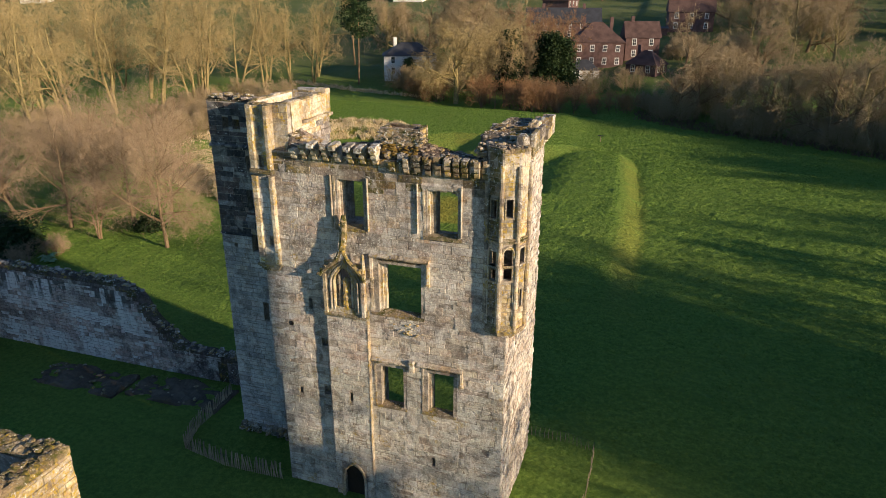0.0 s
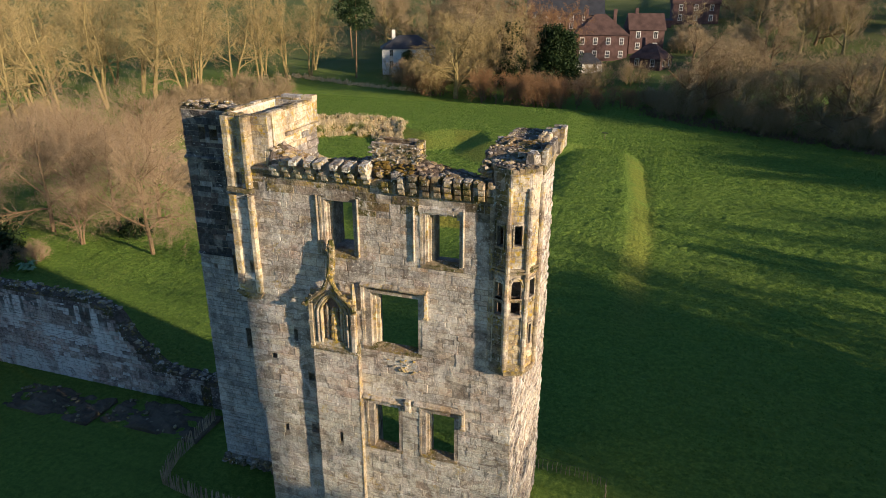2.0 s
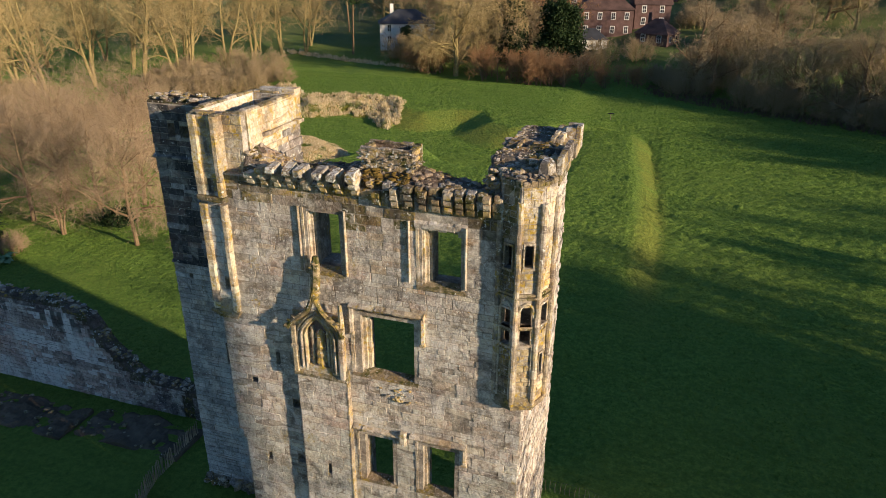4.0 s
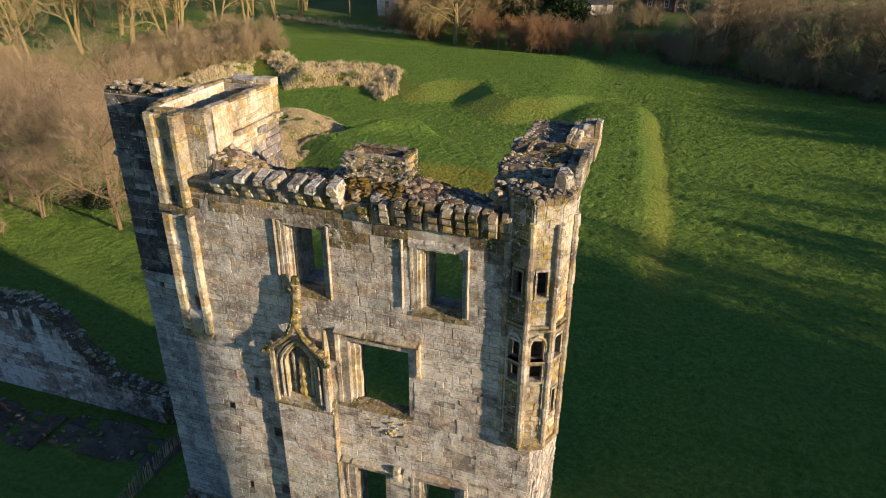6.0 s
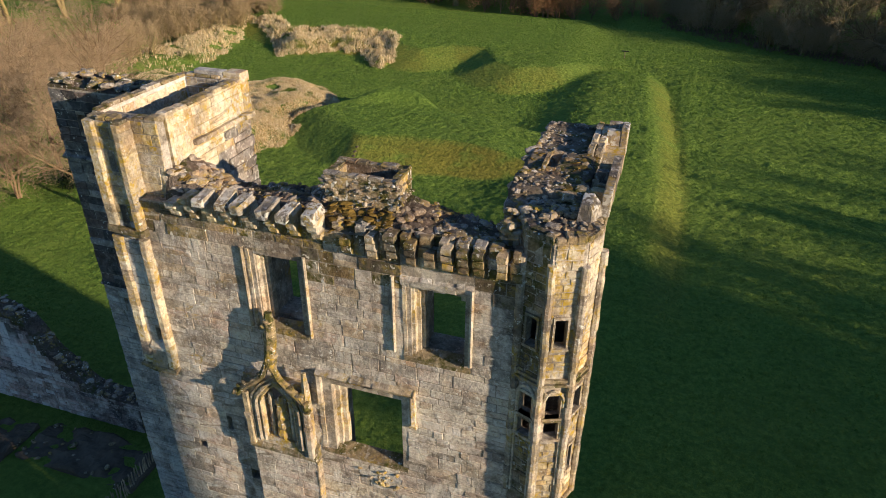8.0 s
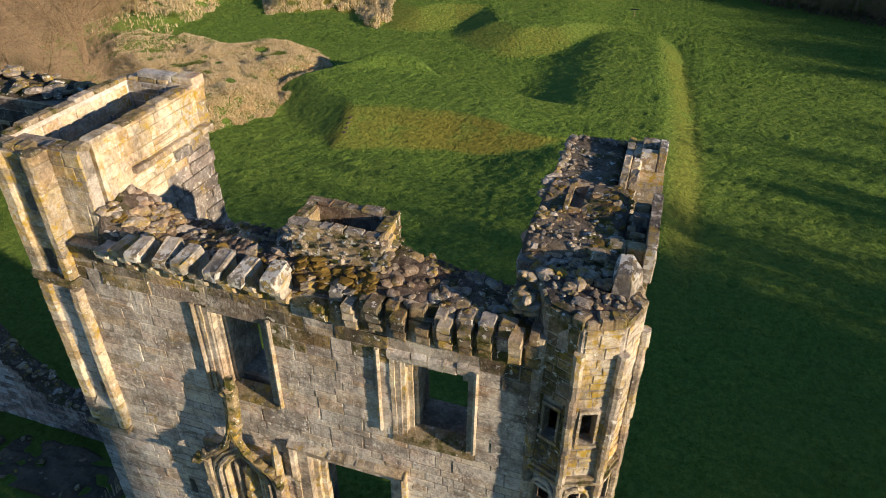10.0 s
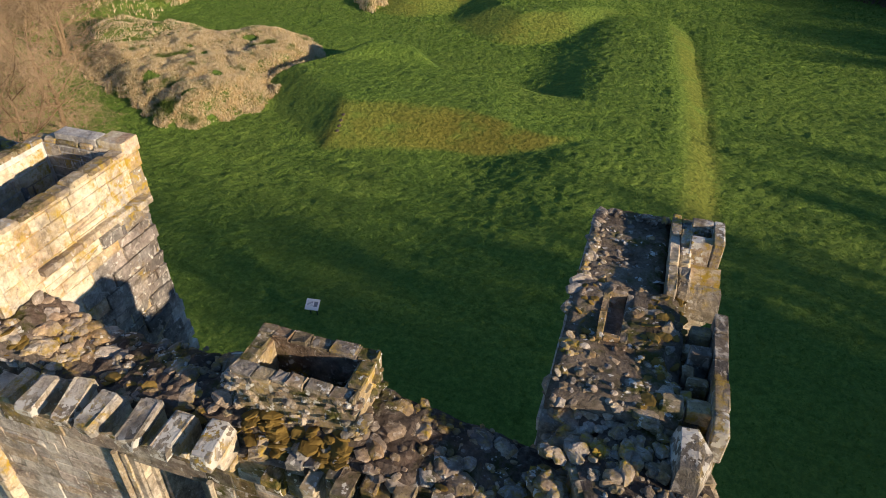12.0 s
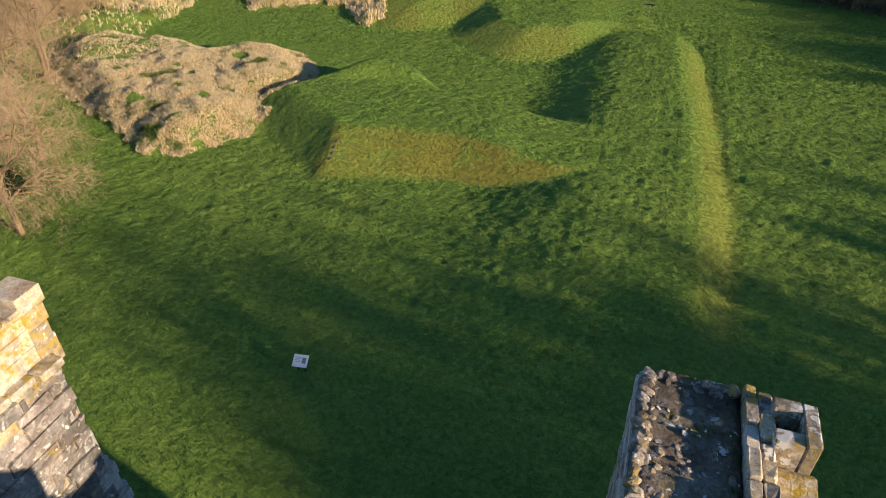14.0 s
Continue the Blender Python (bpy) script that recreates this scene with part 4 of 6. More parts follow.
for x, st, cap in corbel_row[8:]:
    for k in range(3):
        part("parapet_block", Solid().box(x + 0.2 + rng.uniform(0, 0.05), x + rng.uniform(0.46, 0.58), -0.08 - 0.1 * rng.random(), 0.3, 21.42 + 0.32 * k, 21.72 + 0.32 * k, c=0.03).worn(0.015), STAINED_SHADED if rng.random() < 0.7 else DIM_TORN, tower)

# lumpy top of the front wall
def front_top(x, y):
    return (22.0 if y < 0.2 and x < 7.8 else 22.36) + 0.5 * math.exp(-((x - 8.45) / 1.55) ** 4) * min(1.0, max(0.0, (y - 0.1) / 0.45)) + 0.12 * math.sin(x * 1.3) + (0.6 if y > 0.35 else 0.2) * max(0.0, 1 - (x - 2) / 1.9) - 0.25 * max(0.0, (x - 10.5) / 3)


top = part("wall_top", rough_top(2.0, 13.3, 0.12, 1.7, 21.98, front_top), CORE, tower, "ragged rubble wall top with moss")
spots = []
while len(spots) < 240:
    x, y = rng.uniform(2.1, 13.1), rng.uniform(0.1, 1.68)
    if 7.25 < x < 9.6 and 0.45 < y < 1.7:
        continue
    if x < 7.7 and y < 0.25:
        continue
    spots.append(((x, y, front_top(x, y) + rng.uniform(-0.17, -0.03)), rng.uniform(0.26, 0.56)))
for i in range(34):
    x = rng.uniform(2.15, 3.6)
    y = rng.uniform(0.4, 1.6)
    spots.append(((x, y, front_top(x, y) + rng.uniform(-0.1, 0.05)), rng.uniform(0.25, 0.45)))
rocks(spots, top, RUBBLE)


def rubble_fill(n, x0, x1, y0, y1, level, size, parent, material, flat=0.6):
    """Small stones bedded between the larger ones."""
    s, r = Solid(), random.Random(n)
    for _ in range(n):
        x, y = r.uniform(x0, x1), r.uniform(y0, y1)
        s.rock((x, y, level(x, y) + r.uniform(-0.06, 0.02)), r.uniform(*size), r, flat)
    part("rubble_fill", s, material, parent, "small bedded stones and moss", "stuff")


rubble_fill(200, 2.1, 13.2, 0.12, 1.68, front_top, (0.08, 0.2), top, RUBBLE)
rubble_fill(110, 2.1, 13.2, 0.12, 1.68, front_top, (0.1, 0.24), top, MOSSY)
rubble_fill(60, 7.6, 9.4, 0.1, 0.5, front_top, (0.2, 0.5), top, MOSS, 0.25)
rubble_fill(60, 2.2, 13.1, 0.15, 0.6, front_top, (0.15, 0.42), top, MOSS, 0.22)
# hollow flue in the middle of the wall top
flue = part("flue", slab(slab(Solid(), face(0, 0.5, -90), 7.35, 9.55, 22.1, 23.5, 0.24), face(0, 1.4, -90), 7.35, 9.55, 22.1, 23.55, 0.26), RUBBLE, tower, "hollow rectangular flue of broken masonry")
part("flue_end", slab(Solid(), face(7.36, 0.74, 180), -0.655, -0.005, 22.1, 23.5, 0.27), YELLOW, flue)
part("flue_end", slab(Solid(), face(9.54, 0.74, 0), 0.005, 0.655, 22.1, 23.5, 0.27), YELLOW, flue)
for y0, z0 in ((0.62, 23.5), (1.53, 23.55)):
    x = 7.33
    while x < 9.5:
        l = rng.uniform(0.22, 0.5)
        part("coping_stone", Solid().box(x, min(x + l, 9.58) - 0.012, y0 - 0.13 - 0.05 * rng.random(), y0 + 0.11, z0 + 0.012, z0 + rng.uniform(0.04, 0.1), c=0.02).worn(0.022), MOSSY if rng.random() < 0.5 else RUBBLE, flue)
        x += l
for x0 in (7.34, 9.32):
    for y0 in (0.76, 1.08):
        part("coping_stone", Solid().box(x0, x0 + 0.25, y0, y0 + 0.3, 23.51, 23.51 + rng.uniform(0.03, 0.08), c=0.02).worn(0.01), MOSSY, flue)
spots = []
for i in range(170):
    side = rng.random()
    z = rng.uniform(22.2, 23.45)
    if side < 0.62:
        spots.append(((rng.uniform(7.2, 9.7), 0.55 - (23.5 - z) * 0.09 * rng.random(), z), rng.uniform(0.16, 0.28)))
    elif side < 0.82:
        spots.append(((9.52 + (23.5 - z) * 0.08 * rng.random(), rng.uniform(0.5, 1.6), z), rng.uniform(0.16, 0.26)))
    else:
        spots.append(((7.38 - (23.5 - z) * 0.1 * rng.random(), rng.uniform(0.5, 1.6), z), rng.uniform(0.16, 0.26)))
rocks(spots, flue, RUBBLE)


# ---- corner turrets ----
def octagon(cx, cy, r, squash=1.0):
    return [(cx + r * math.cos(radians(-90 + 45 * i)), cy + r * math.sin(radians(-90 + 45 * i)) * squash) for i in range(8)]


def corner_turret(cx, cy, z0, z1, material, lights, strings, facets, label, r=0.96, shaft=0.115):
    """An eight-sided corner turret, a corner towards the front, on a corbelled foot."""
    a, half = r * math.cos(radians(22.5)), r * math.sin(radians(22.5))
    turret = part("corner_turret", Solid().prism(octagon(cx, cy, r * 0.8), z0 + 0.02, z0 + 0.4), SOOTED_SHADED, tower, label)
    for f in facets:
        th = radians(f)
        m = face(cx + a * math.cos(th), cy + a * math.sin(th), f)
        holes = [(lo, hi, b, c, True) for g, lo, hi, b, c in lights if g == f]
        part("facet", slab(Solid(), m, -half, half, z0, z1, 0.26, holes, 0.13), MORTAR, turret)
        # facets turned from the sun get dark stone: shade put into colour
        part("stonework", joined(courses(-half + 0.06, half - 0.06, z0, z1 - 0.05, [(lo - 0.05, hi + 0.05, b - 0.05, c + 0.1) for lo, hi, b, c, _ in holes], (0.2, 0.34), (0.2, 0.45), gap=0.007), m, (0.0, 0.035), jit=0.014), material if f > -100 else STAINED_SHADED, turret, kind="stuff")
        for lo, hi, b, c, _ in holes:
            s = Solid()
            for u in (lo - 0.05, hi - 0.01):
                s.box(u, u + 0.06, b, c, 0.0, 0.05, m)
            s.box(lo - 0.05, hi + 0.05, c, c + 0.09, 0.0, 0.06, m)
            s.box(lo - 0.07, hi + 0.07, b - 0.09, b, 0.0, 0.09, m)
            part("light_surround", s, DRESSED, turret)
    for x, y in octagon(cx, cy, r + 0.05):
        if y > cy + 0.8 * r:
            continue
        zs = [z0 + 0.1]
        while zs[-1] < z1 - 0.7:
            zs += [zs[-1] + rng.uniform(0.25, 0.5)] * 2
        path = [(x + rng.uniform(-0.015, 0.015), y + rng.uniform(-0.015, 0.015), z + 0.02 * (k % 2)) for k, z in enumerate(zs)]
        for k in range(1, len(path) - 1, 2):
            g = shaft * rng.uniform(0.9, 1.1)
            part("shaft_drum", Solid().tube([path[k - 1], path[k]], [g, g * rng.uniform(0.94, 1.04)], 8), DRESSED, turret)
    for z in strings:
        s = Solid()
        for dz, k in ((0.0, 1.04), (0.08, 1.14), (0.2, 1.1)):
            s.prism(octagon(cx, cy, r * k), z + dz, z + dz + (0.08 if dz < 0.1 else 0.1))
        part("string_course", s, MOSSY, turret, "mossy moulded string course")
    s = Solid()
    for k in range(5):
        s.prism(octagon(cx, cy + 0.10 * (4 - k), r * (0.56 + 0.12 * k)), z0 - 0.75 + 0.15 * k, z0 - 0.75 + 0.15 * (k + 1) - 0.01)
    s.prism(octagon(cx, cy, r * 1.1), z0, z0 + 0.16, None, 0.03)
    part("corbel_foot", s, MOSSY, turret, "stepped mossy corbel")
    return turret


# left corner: a flat front between two quoined strips, on a mossy foot
left = part("corner_turret", Solid().box(-0.35, 1.0, 0.12, 0.9, 15.3, 24.42), MORTAR, tower, "lichened corner turret with quoined strips and narrow lights")
LF = face(0, -0.06, -90)
left_lights = [(0.36, 0.6, 22.85, 23.5, True), (0.3, 0.56, 21.05, 21.7, True), (0.5, 0.74, 16.35, 16.95, True)]
part("turret_front", slab(Solid(), LF, 0.12, 0.82, 15.3, 24.44, 0.18, left_lights, 0.08), MORTAR, left)
upper = [p for p in courses(0.12, 0.82, 15.5, 24.42, left_lights, (0.24, 0.4), (0.3, 0.7), gap=0.006)]
part("stonework", joined([p for p in upper if p[2] > 20.9], LF, (0.0, 0.03)), YELLOW, left, kind="stuff")
part("stonework", joined([p for p in upper if p[2] <= 20.9], LF, (0.0, 0.03)), GREYED, left, kind="stuff")
for x0, x1, y0 in ((-0.32, 0.13, -0.18), (0.8, 1.14, -0.26)):
    z = 15.35
    while z < 24.3:
        h = min(rng.uniform(0.26, 0.46), 24.45 - z)
        o = rng.uniform(-0.03, 0.03)
        if not 20.68 < z + h / 2 < 20.95:
            part("strip_stone", Solid().prism([(x0 + o, 0.5), (x0 + o, y0 + 0.1), (x0 + 0.1, y0 + o * 0.5), (x1 - 0.06, y0 + o * 0.5), (x1 + o * 0.5, y0 + 0.06), (x1 + o * 0.5, 0.5)], z, z + h - 0.008), (YELLOW if z > 20.5 or rng.random() < 0.4 else CREAM) if rng.random() < 0.75 else DRESSED, left)
        z += h
part("shoulder_wall", slab(Solid(), face(0, 0.3, -90), 1.0, 2.04, 21.4, 24.5, 0.35), MORTAR, left)
part("stonework", joined(courses(1.1, 2.06, 21.5, 24.45, [], (0.24, 0.38), (0.28, 0.6)), face(0, 0.3, -90), (0.0, 0.03)), YELLOW, left, kind="stuff")
part("string_course", Solid().prism([(-0.36, 0.5), (-0.36, -0.12), (-0.26, -0.22), (1.12, -0.31), (1.19, -0.24), (1.19, 0.1)], 20.72, 20.92, None, 0.04).worn(0.02), MOSSY, left, "mossy moulded string course")
part("foot_sill", Solid().extrude([(-0.06, 15.3), (-0.26, 15.3), (-0.06, 15.95)], 0.14, 0.79), MOSSY, left, "sloping mossy sill")
part("light_sill", Solid().extrude([(-0.04, 16.05), (-0.2, 16.05), (-0.2, 16.16), (-0.04, 16.34)], 0.2, 0.8), CREAM, left)
s = Solid()
for k in range(4):
    s.box(-0.34 + 0.08 * (3 - k), 1.16 - 0.08 * (3 - k), -0.28 + 0.07 * (3 - k), 0.2, 14.86 + 0.12 * k, 14.97 + 0.12 * k)
part("corbel_foot", s, MOSSY, left, "stepped mossy corbel")
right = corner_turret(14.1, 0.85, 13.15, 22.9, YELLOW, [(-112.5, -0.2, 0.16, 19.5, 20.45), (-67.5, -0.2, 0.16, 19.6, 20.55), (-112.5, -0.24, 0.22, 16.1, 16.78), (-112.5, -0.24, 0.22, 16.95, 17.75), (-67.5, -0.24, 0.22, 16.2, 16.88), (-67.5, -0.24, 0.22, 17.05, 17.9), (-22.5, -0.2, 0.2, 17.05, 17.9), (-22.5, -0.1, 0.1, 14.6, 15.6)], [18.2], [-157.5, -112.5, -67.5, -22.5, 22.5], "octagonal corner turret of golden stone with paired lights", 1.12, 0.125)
# arched heads and sunk panels of the lower stage
for f in (-112.5, -67.5):
    th = radians(f)
    m = face(14.1 + 1.035 * math.cos(th), 0.85 + 1.035 * math.sin(th), f)
    s = Solid()
    for u in (-0.33, 0.27):
        s.box(u, u + 0.06, 13.45, 17.75, 0.0, 0.07, m)
    part("panel_rib", s, DRESSED, right)
    path = [(-0.3, 17.7), (-0.22, 17.9), (-0.1, 18.02), (0.0, 18.06), (0.1, 18.02), (0.22, 17.9), (0.3, 17.7)]
    part("light_arch", Solid().tube([m @ Vector((u, v, 0.04)) for u, v in path], [0.055] * 7, 6), DRESSED, right)
    part("transom", Solid().box(-0.27, 0.27, 16.78 if f < -100 else 16.88, 16.95 if f < -100 else 17.05, -0.1, 0.08, m), MOSSY, right)
    part("panel_sill", Solid().extrude([(0.0, 13.3), (0.16, 13.3), (0.03, 13.62), (0.0, 13.62)], -0.4, 0.4, m @ Matrix(((1, 0, 0, 0), (0, 0, 1, 0), (0, 1, 0, 0), (0, 0, 0, 1)))), MOSSY, right)
part("turret_cap", Solid().prism(octagon(14.1, 0.85, 1.06), 22.6, 22.9), CORE, right)
s = Solid().prism(octagon(14.1, 0.85, 1.03), 22.88, 23.04).box(13.0, 14.9, 1.6, 2.5, 22.88, 23.05, c=0.05)
part("turret_rubble", s.worn(0.02), CORE, right)
rubble_fill(150, 13.3, 14.9, 0.25, 2.1, lambda x, y: 23.06, (0.1, 0.24), right, RUBBLE, 0.5)
rubble_fill(70, 13.4, 14.8, 0.2, 2.1, lambda x, y: 23.06, (0.1, 0.2), right, MOSSY, 0.5)
part("slab", Solid().prism([(13.0, 0.75), (13.5, 0.82), (13.52, 1.95), (13.1, 2.1)], 0, 0.14, pose(0, 0, 23.05, 0, 1.5, 0), 0.03), STAINED_SHADED, right, "flat grey capping slab")
part("upright_block", Solid().prism([(14.45, 0.75), (14.85, 0.7), (15.05, 1.35), (14.75, 1.9), (14.42, 1.85)], 22.95, 23.5, None, 0.08, 0.8).worn(0.03), CAPSTONE, right, "leaning block of pale stone")
x = 13.6
while x < 14.5:
    l = rng.uniform(0.25, 0.42)
    part("ledge_block", Solid().box(x, x + l - 0.02, 2.1, 2.5, 22.95, 23.28 + rng.uniform(0, 0.08), c=0.04).worn(0.02), MOSSY, right)
    x += l
rocks([((rng.uniform(13.55, 14.45), rng.uniform(0.3, 2.0), 23.08), rng.uniform(0.24, 0.4)) for _ in range(16)], right, RUBBLE)
rocks([((rng.uniform(12.5, 13.2), rng.uniform(0.9, 2.3), 23.0 + rng.uniform(-0.1, 0.05)), rng.uniform(0.28, 0.46)) for _ in range(26)] + [((rng.uniform(12.5, 13.1), rng.uniform(0.3, 1.7), rng.uniform(22.4, 22.9)), rng.uniform(0.3, 0.5)) for _ in range(24)], right, RUBBLE)
rim = octagon(14.1, 0.85, 1.04)
for a, b in zip(rim[-2:] + rim[:3], rim[-1:] + rim[:4]):
    for t in (0.02, 0.36, 0.7):
        p = [a[0] + (b[0] - a[0]) * (t + 0.15), a[1] + (b[1] - a[1]) * (t + 0.15)]
        m = Matrix.Translation((p[0], p[1], 22.86)) @ Matrix.Rotation(math.atan2(b[1] - a[1], b[0] - a[0]), 4, "Z")
        part("rim_stone", Solid().box(-0.14, 0.14, -0.1, 0.22, 0.0, rng.uniform(0.12, 0.24), m, 0.035).worn(0.02), MOSSY, right)

# ---- left wing: a roofless chamber on top of the return wall ----
wing = part("left_wing", slab(Solid(), face(2.06, 0.0, 0), 0.75, 4.95, 0.0, 24.55, 0.36, [(1.6, 2.3, 22.2, 22.25, True)]), YELLOW, tower, "return wall with a roofless chamber")
wing_stones = courses(0.9, 5.0, 17.0, 24.55, [], (0.26, 0.42), (0.45, 1.1), gap=0.004)
# ragged stones past a slanting line, a cast shadow put into their grey
dim_torn = [p for p in wing_stones if p[3] < 23.2 and p[0] + 0.9 * (23.2 - p[3]) > 3.3]
part("stonework", joined([p for p in wing_stones if p not in set(dim_torn)], face(2.06, 0, 0), (0.004, 0.014)), CREAM, wing, kind="stuff")
part("stonework", joined(dim_torn, face(2.06, 0, 0), (0.0, 0.09), jit=0.03), DIM_TORN, wing, "grey broken stones below the ledge, darkened for shade", "stuff")
part("lower_wall", slab(Solid(), face(2.04, 0, 0), 1.64, 4.7, -0.4, 21.6, 2.1), MORTAR, wing)
s = slab(Solid(), face(0.0, 5.0, 90), -2.05, 0.4, 20.0, 24.5, 0.34)
slab(s, face(-0.42, 0, 180), -4.98, -0.5, 15.0, 24.5, 0.26)
part("chamber_wall", s, GREYED, wing)
# back wall darker, sunlit side wall cream: the chamber's light put into stone colour
part("stonework", joined(courses(-0.12, 1.7, 21.6, 24.5, [], (0.26, 0.36), (0.4, 0.9)), face(0, 4.66, -90), (0.006, 0.02)), DIM_TORN, wing, kind="stuff")
part("stonework", joined(courses(0.8, 4.6, 21.6, 24.4, [], (0.26, 0.36), (0.4, 0.9)), face(-0.155, 0, 0), (0.006, 0.02)), CREAM, wing, kind="stuff")
for y0, y1, x0, x1 in ((0.7, 4.95, 1.72, 2.1), (0.5, 4.95, -0.44, -0.13), (4.66, 5.02, -0.12, 1.71)):
    p = y0 if x1 - x0 < 1 else x0
    while p < (y1 if x1 - x0 < 1 else x1):
        l = rng.uniform(0.35, 0.75)
        e = min(p + l, y1 if x1 - x0 < 1 else x1) - 0.012
        b = (x0, x1, p, e) if x1 - x0 < 1 else (p, e, y0, y1)
        if e - p > 0.08:
            part("coping_stone", Solid().box(*b, 24.52, 24.56 + rng.uniform(0.02, 0.1), c=0.04), MOSSY if rng.random() < 0.6 else DRESSED, wing)
        p += l
for x, y, l in ((-0.3, 0.1, 0.4), (0.12, -0.02, 0.36), (0.5, 0.0, 0.3), (0.82, -0.2, 0.34), (1.16, 0.3, 0.45), (1.62, 0.32, 0.42)):
    part("rim_stone", Solid().box(x, x + l, y, y + 0.4, 24.42, 24.52 + rng.uniform(0, 0.08), c=0.04).worn(0.02), MOSSY, wing)
for i in range(6):
    y = 1.75 + i * 0.53
    part("ledge_stone", Solid().box(2.05, 2.24 + (0.14 if i == 5 else 0), y, y + 0.52, 23.26, 23.4 + rng.uniform(-0.01, 0.02), c=0.02), DRESSED, wing)
# ragged broken end of the return wall
end = part("broken_end", Solid().box(0.2, 1.6, 4.2, 4.9, -0.4, 21.4), MORTAR, wing, "ragged broken wall end")
v = 14.0
while v < 24.5:
    h = rng.uniform(0.24, 0.4)
    reach = 5.0 + rng.uniform(-0.1, 0.16) + (0.15 if v < 21 else 0.0) + 0.15 * math.sin(v * 1.1)
    x = rng.uniform(1.35, 1.75)
    part("toothing_stone", Solid().box(x, 2.07 + rng.uniform(0, 0.03), 4.73, reach, v, v + h - 0.012, c=0.02), GREYED if v < 22.3 else YELLOW, end)
    part("toothing_stone", Solid().box(0.2, x - 0.02, 4.73, reach - rng.uniform(-0.1, 0.25), v, v + h - 0.012, c=0.02), GREYED, end)
    v += h
# dark strip laid on the face; the slot's shade is only its colour
part("slot", Solid().box(2.06, 2.085, 4.05, 4.15, 22.3, 23.0), SOOTED_SHADED, wing)
s = Solid()
for i in range(12):
    s.tube([(0.5, 1.6 + i * 0.16, 22.36), (0.5, 1.6 + i * 0.16, 23.5)], [0.016, 0.012], 5)
for z in (22.6, 23.4):
    s.tube([(0.5, 1.5, z), (0.5, 3.5, z)], [0.018, 0.018], 5)
part("railing", s, IRON, wing, "black iron safety railing")

# ---- extension set back on the left ----
ext = part("extension", slab(Solid(), face(0, 3.72, -90), -5.6, -0.15, -0.4, 23.85, 1.7, [(-3.2, -2.75, 19.6, 20.6, False), (-3.35, -2.75, 14.2, 15.4, False), (-4.6, -4.2, 22.2, 22.9, False), (-3.9, -3.4, 22.2, 22.8, False), (-3.0, -2.6, 9.3, 10.6, False), (-4.7, -4.5, 14.4, 14.65, False), (-3.4, -3.0, 17.0, 18.4, False)]), MORTAR, tower, "tall dark sooted extension block")
EXT = face(0, 3.72, -90)
eh = [(-3.2, -2.75, 19.6, 20.6), (-3.35, -2.75, 14.2, 15.4), (-4.6, -4.2, 22.2, 22.9), (-3.9, -3.4, 22.2, 22.8), (-3.0, -2.6, 9.3, 10.6), (-4.7, -4.5, 14.4, 14.65), (-3.4, -3.0, 17.0, 18.4)]
part("stonework", joined(courses(-5.6, 0.0, 15.3, 23.8, eh, (0.26, 0.5), (0.4, 1.1), gap=0.006), EXT, (0.01, 0.06)), SOOTED_SHADED, ext, kind="stuff")
part("stonework", joined(courses(-5.62, 0.0, 0.7, 15.3, eh, (0.28, 0.4), (0.5, 1.1)), EXT, (0.02, 0.045)), GREYED, ext, kind="stuff")
part("string_course", Solid().extrude([(3.74, 21.0), (3.56, 21.08), (3.54, 21.18), (3.74, 21.3)], -5.66, 0.0), SOOTED_SHADED, ext)
part("string_course", Solid().extrude([(3.74, 15.2), (3.6, 15.26), (3.74, 15.42)], -5.66, -3.3), SOOTED_SHADED, ext)
s = Solid()
for i in range(40):
    s.rock((rng.uniform(-5.75, -0.2), 3.66 - rng.uniform(0, 0.25), rng.uniform(0.05, 0.65)), rng.uniform(0.3, 0.6))
part("footing", s, RUBBLE, ext, "rough rubble footing")
etop = part("extension_top", rough_top(-5.6, -0.2, 3.74, 5.4, 23.8, lambda x, y: 24.0 - 0.5 * max(0.0, (x + 3.2) / 3) * (y < 6.5)), CORE, ext)
rocks([((x, y, 24.1 - 0.5 * max(0.0, (x + 3.2) / 3)), rng.uniform(0.25, 0.5)) for x, y in [(rng.uniform(-5.5, -0.4), rng.uniform(3.8, 5.3)) for _ in range(70)]], etop, RUBBLE)

# ---- right return wall ----
rwall = part("right_wall", slab(Solid(), face(14.5, 0, 0), 1.63, 8.4, -0.4, 22.9, 2.15), MORTAR, tower, "sunlit return wall with broken machicolations")
RW = face(14.5, 0, 0)
TURRET = [(-1.0, 1.75, 13.2, 24.0, True)]
part("stonework", joined(courses(0.02, 8.42, 0.0, 22.6, TURRET, (0.19, 0.36), (0.24, 0.66)), RW, (0.0, 0.09), jit=0.02), ASHLAR, rwall, kind="stuff")
part("stonework", joined(courses(-8.4, -1.7, 14.0, 22.85, []), face(12.35, 0, 180), (0.01, 0.06)), ASHLAR, rwall, kind="stuff")
part("stonework", joined(courses(-14.5, -12.35, 14.0, 22.85, []), face(0, 8.4, 90), (0.01, 0.08)), RUBBLE, rwall, kind="stuff")


def right_top(x, y):
    return 23.06 if y > 5.35 else 23.24 + 0.07 * math.sin(3 * y + x) - 0.35 * max(0.0, x - 14.2)


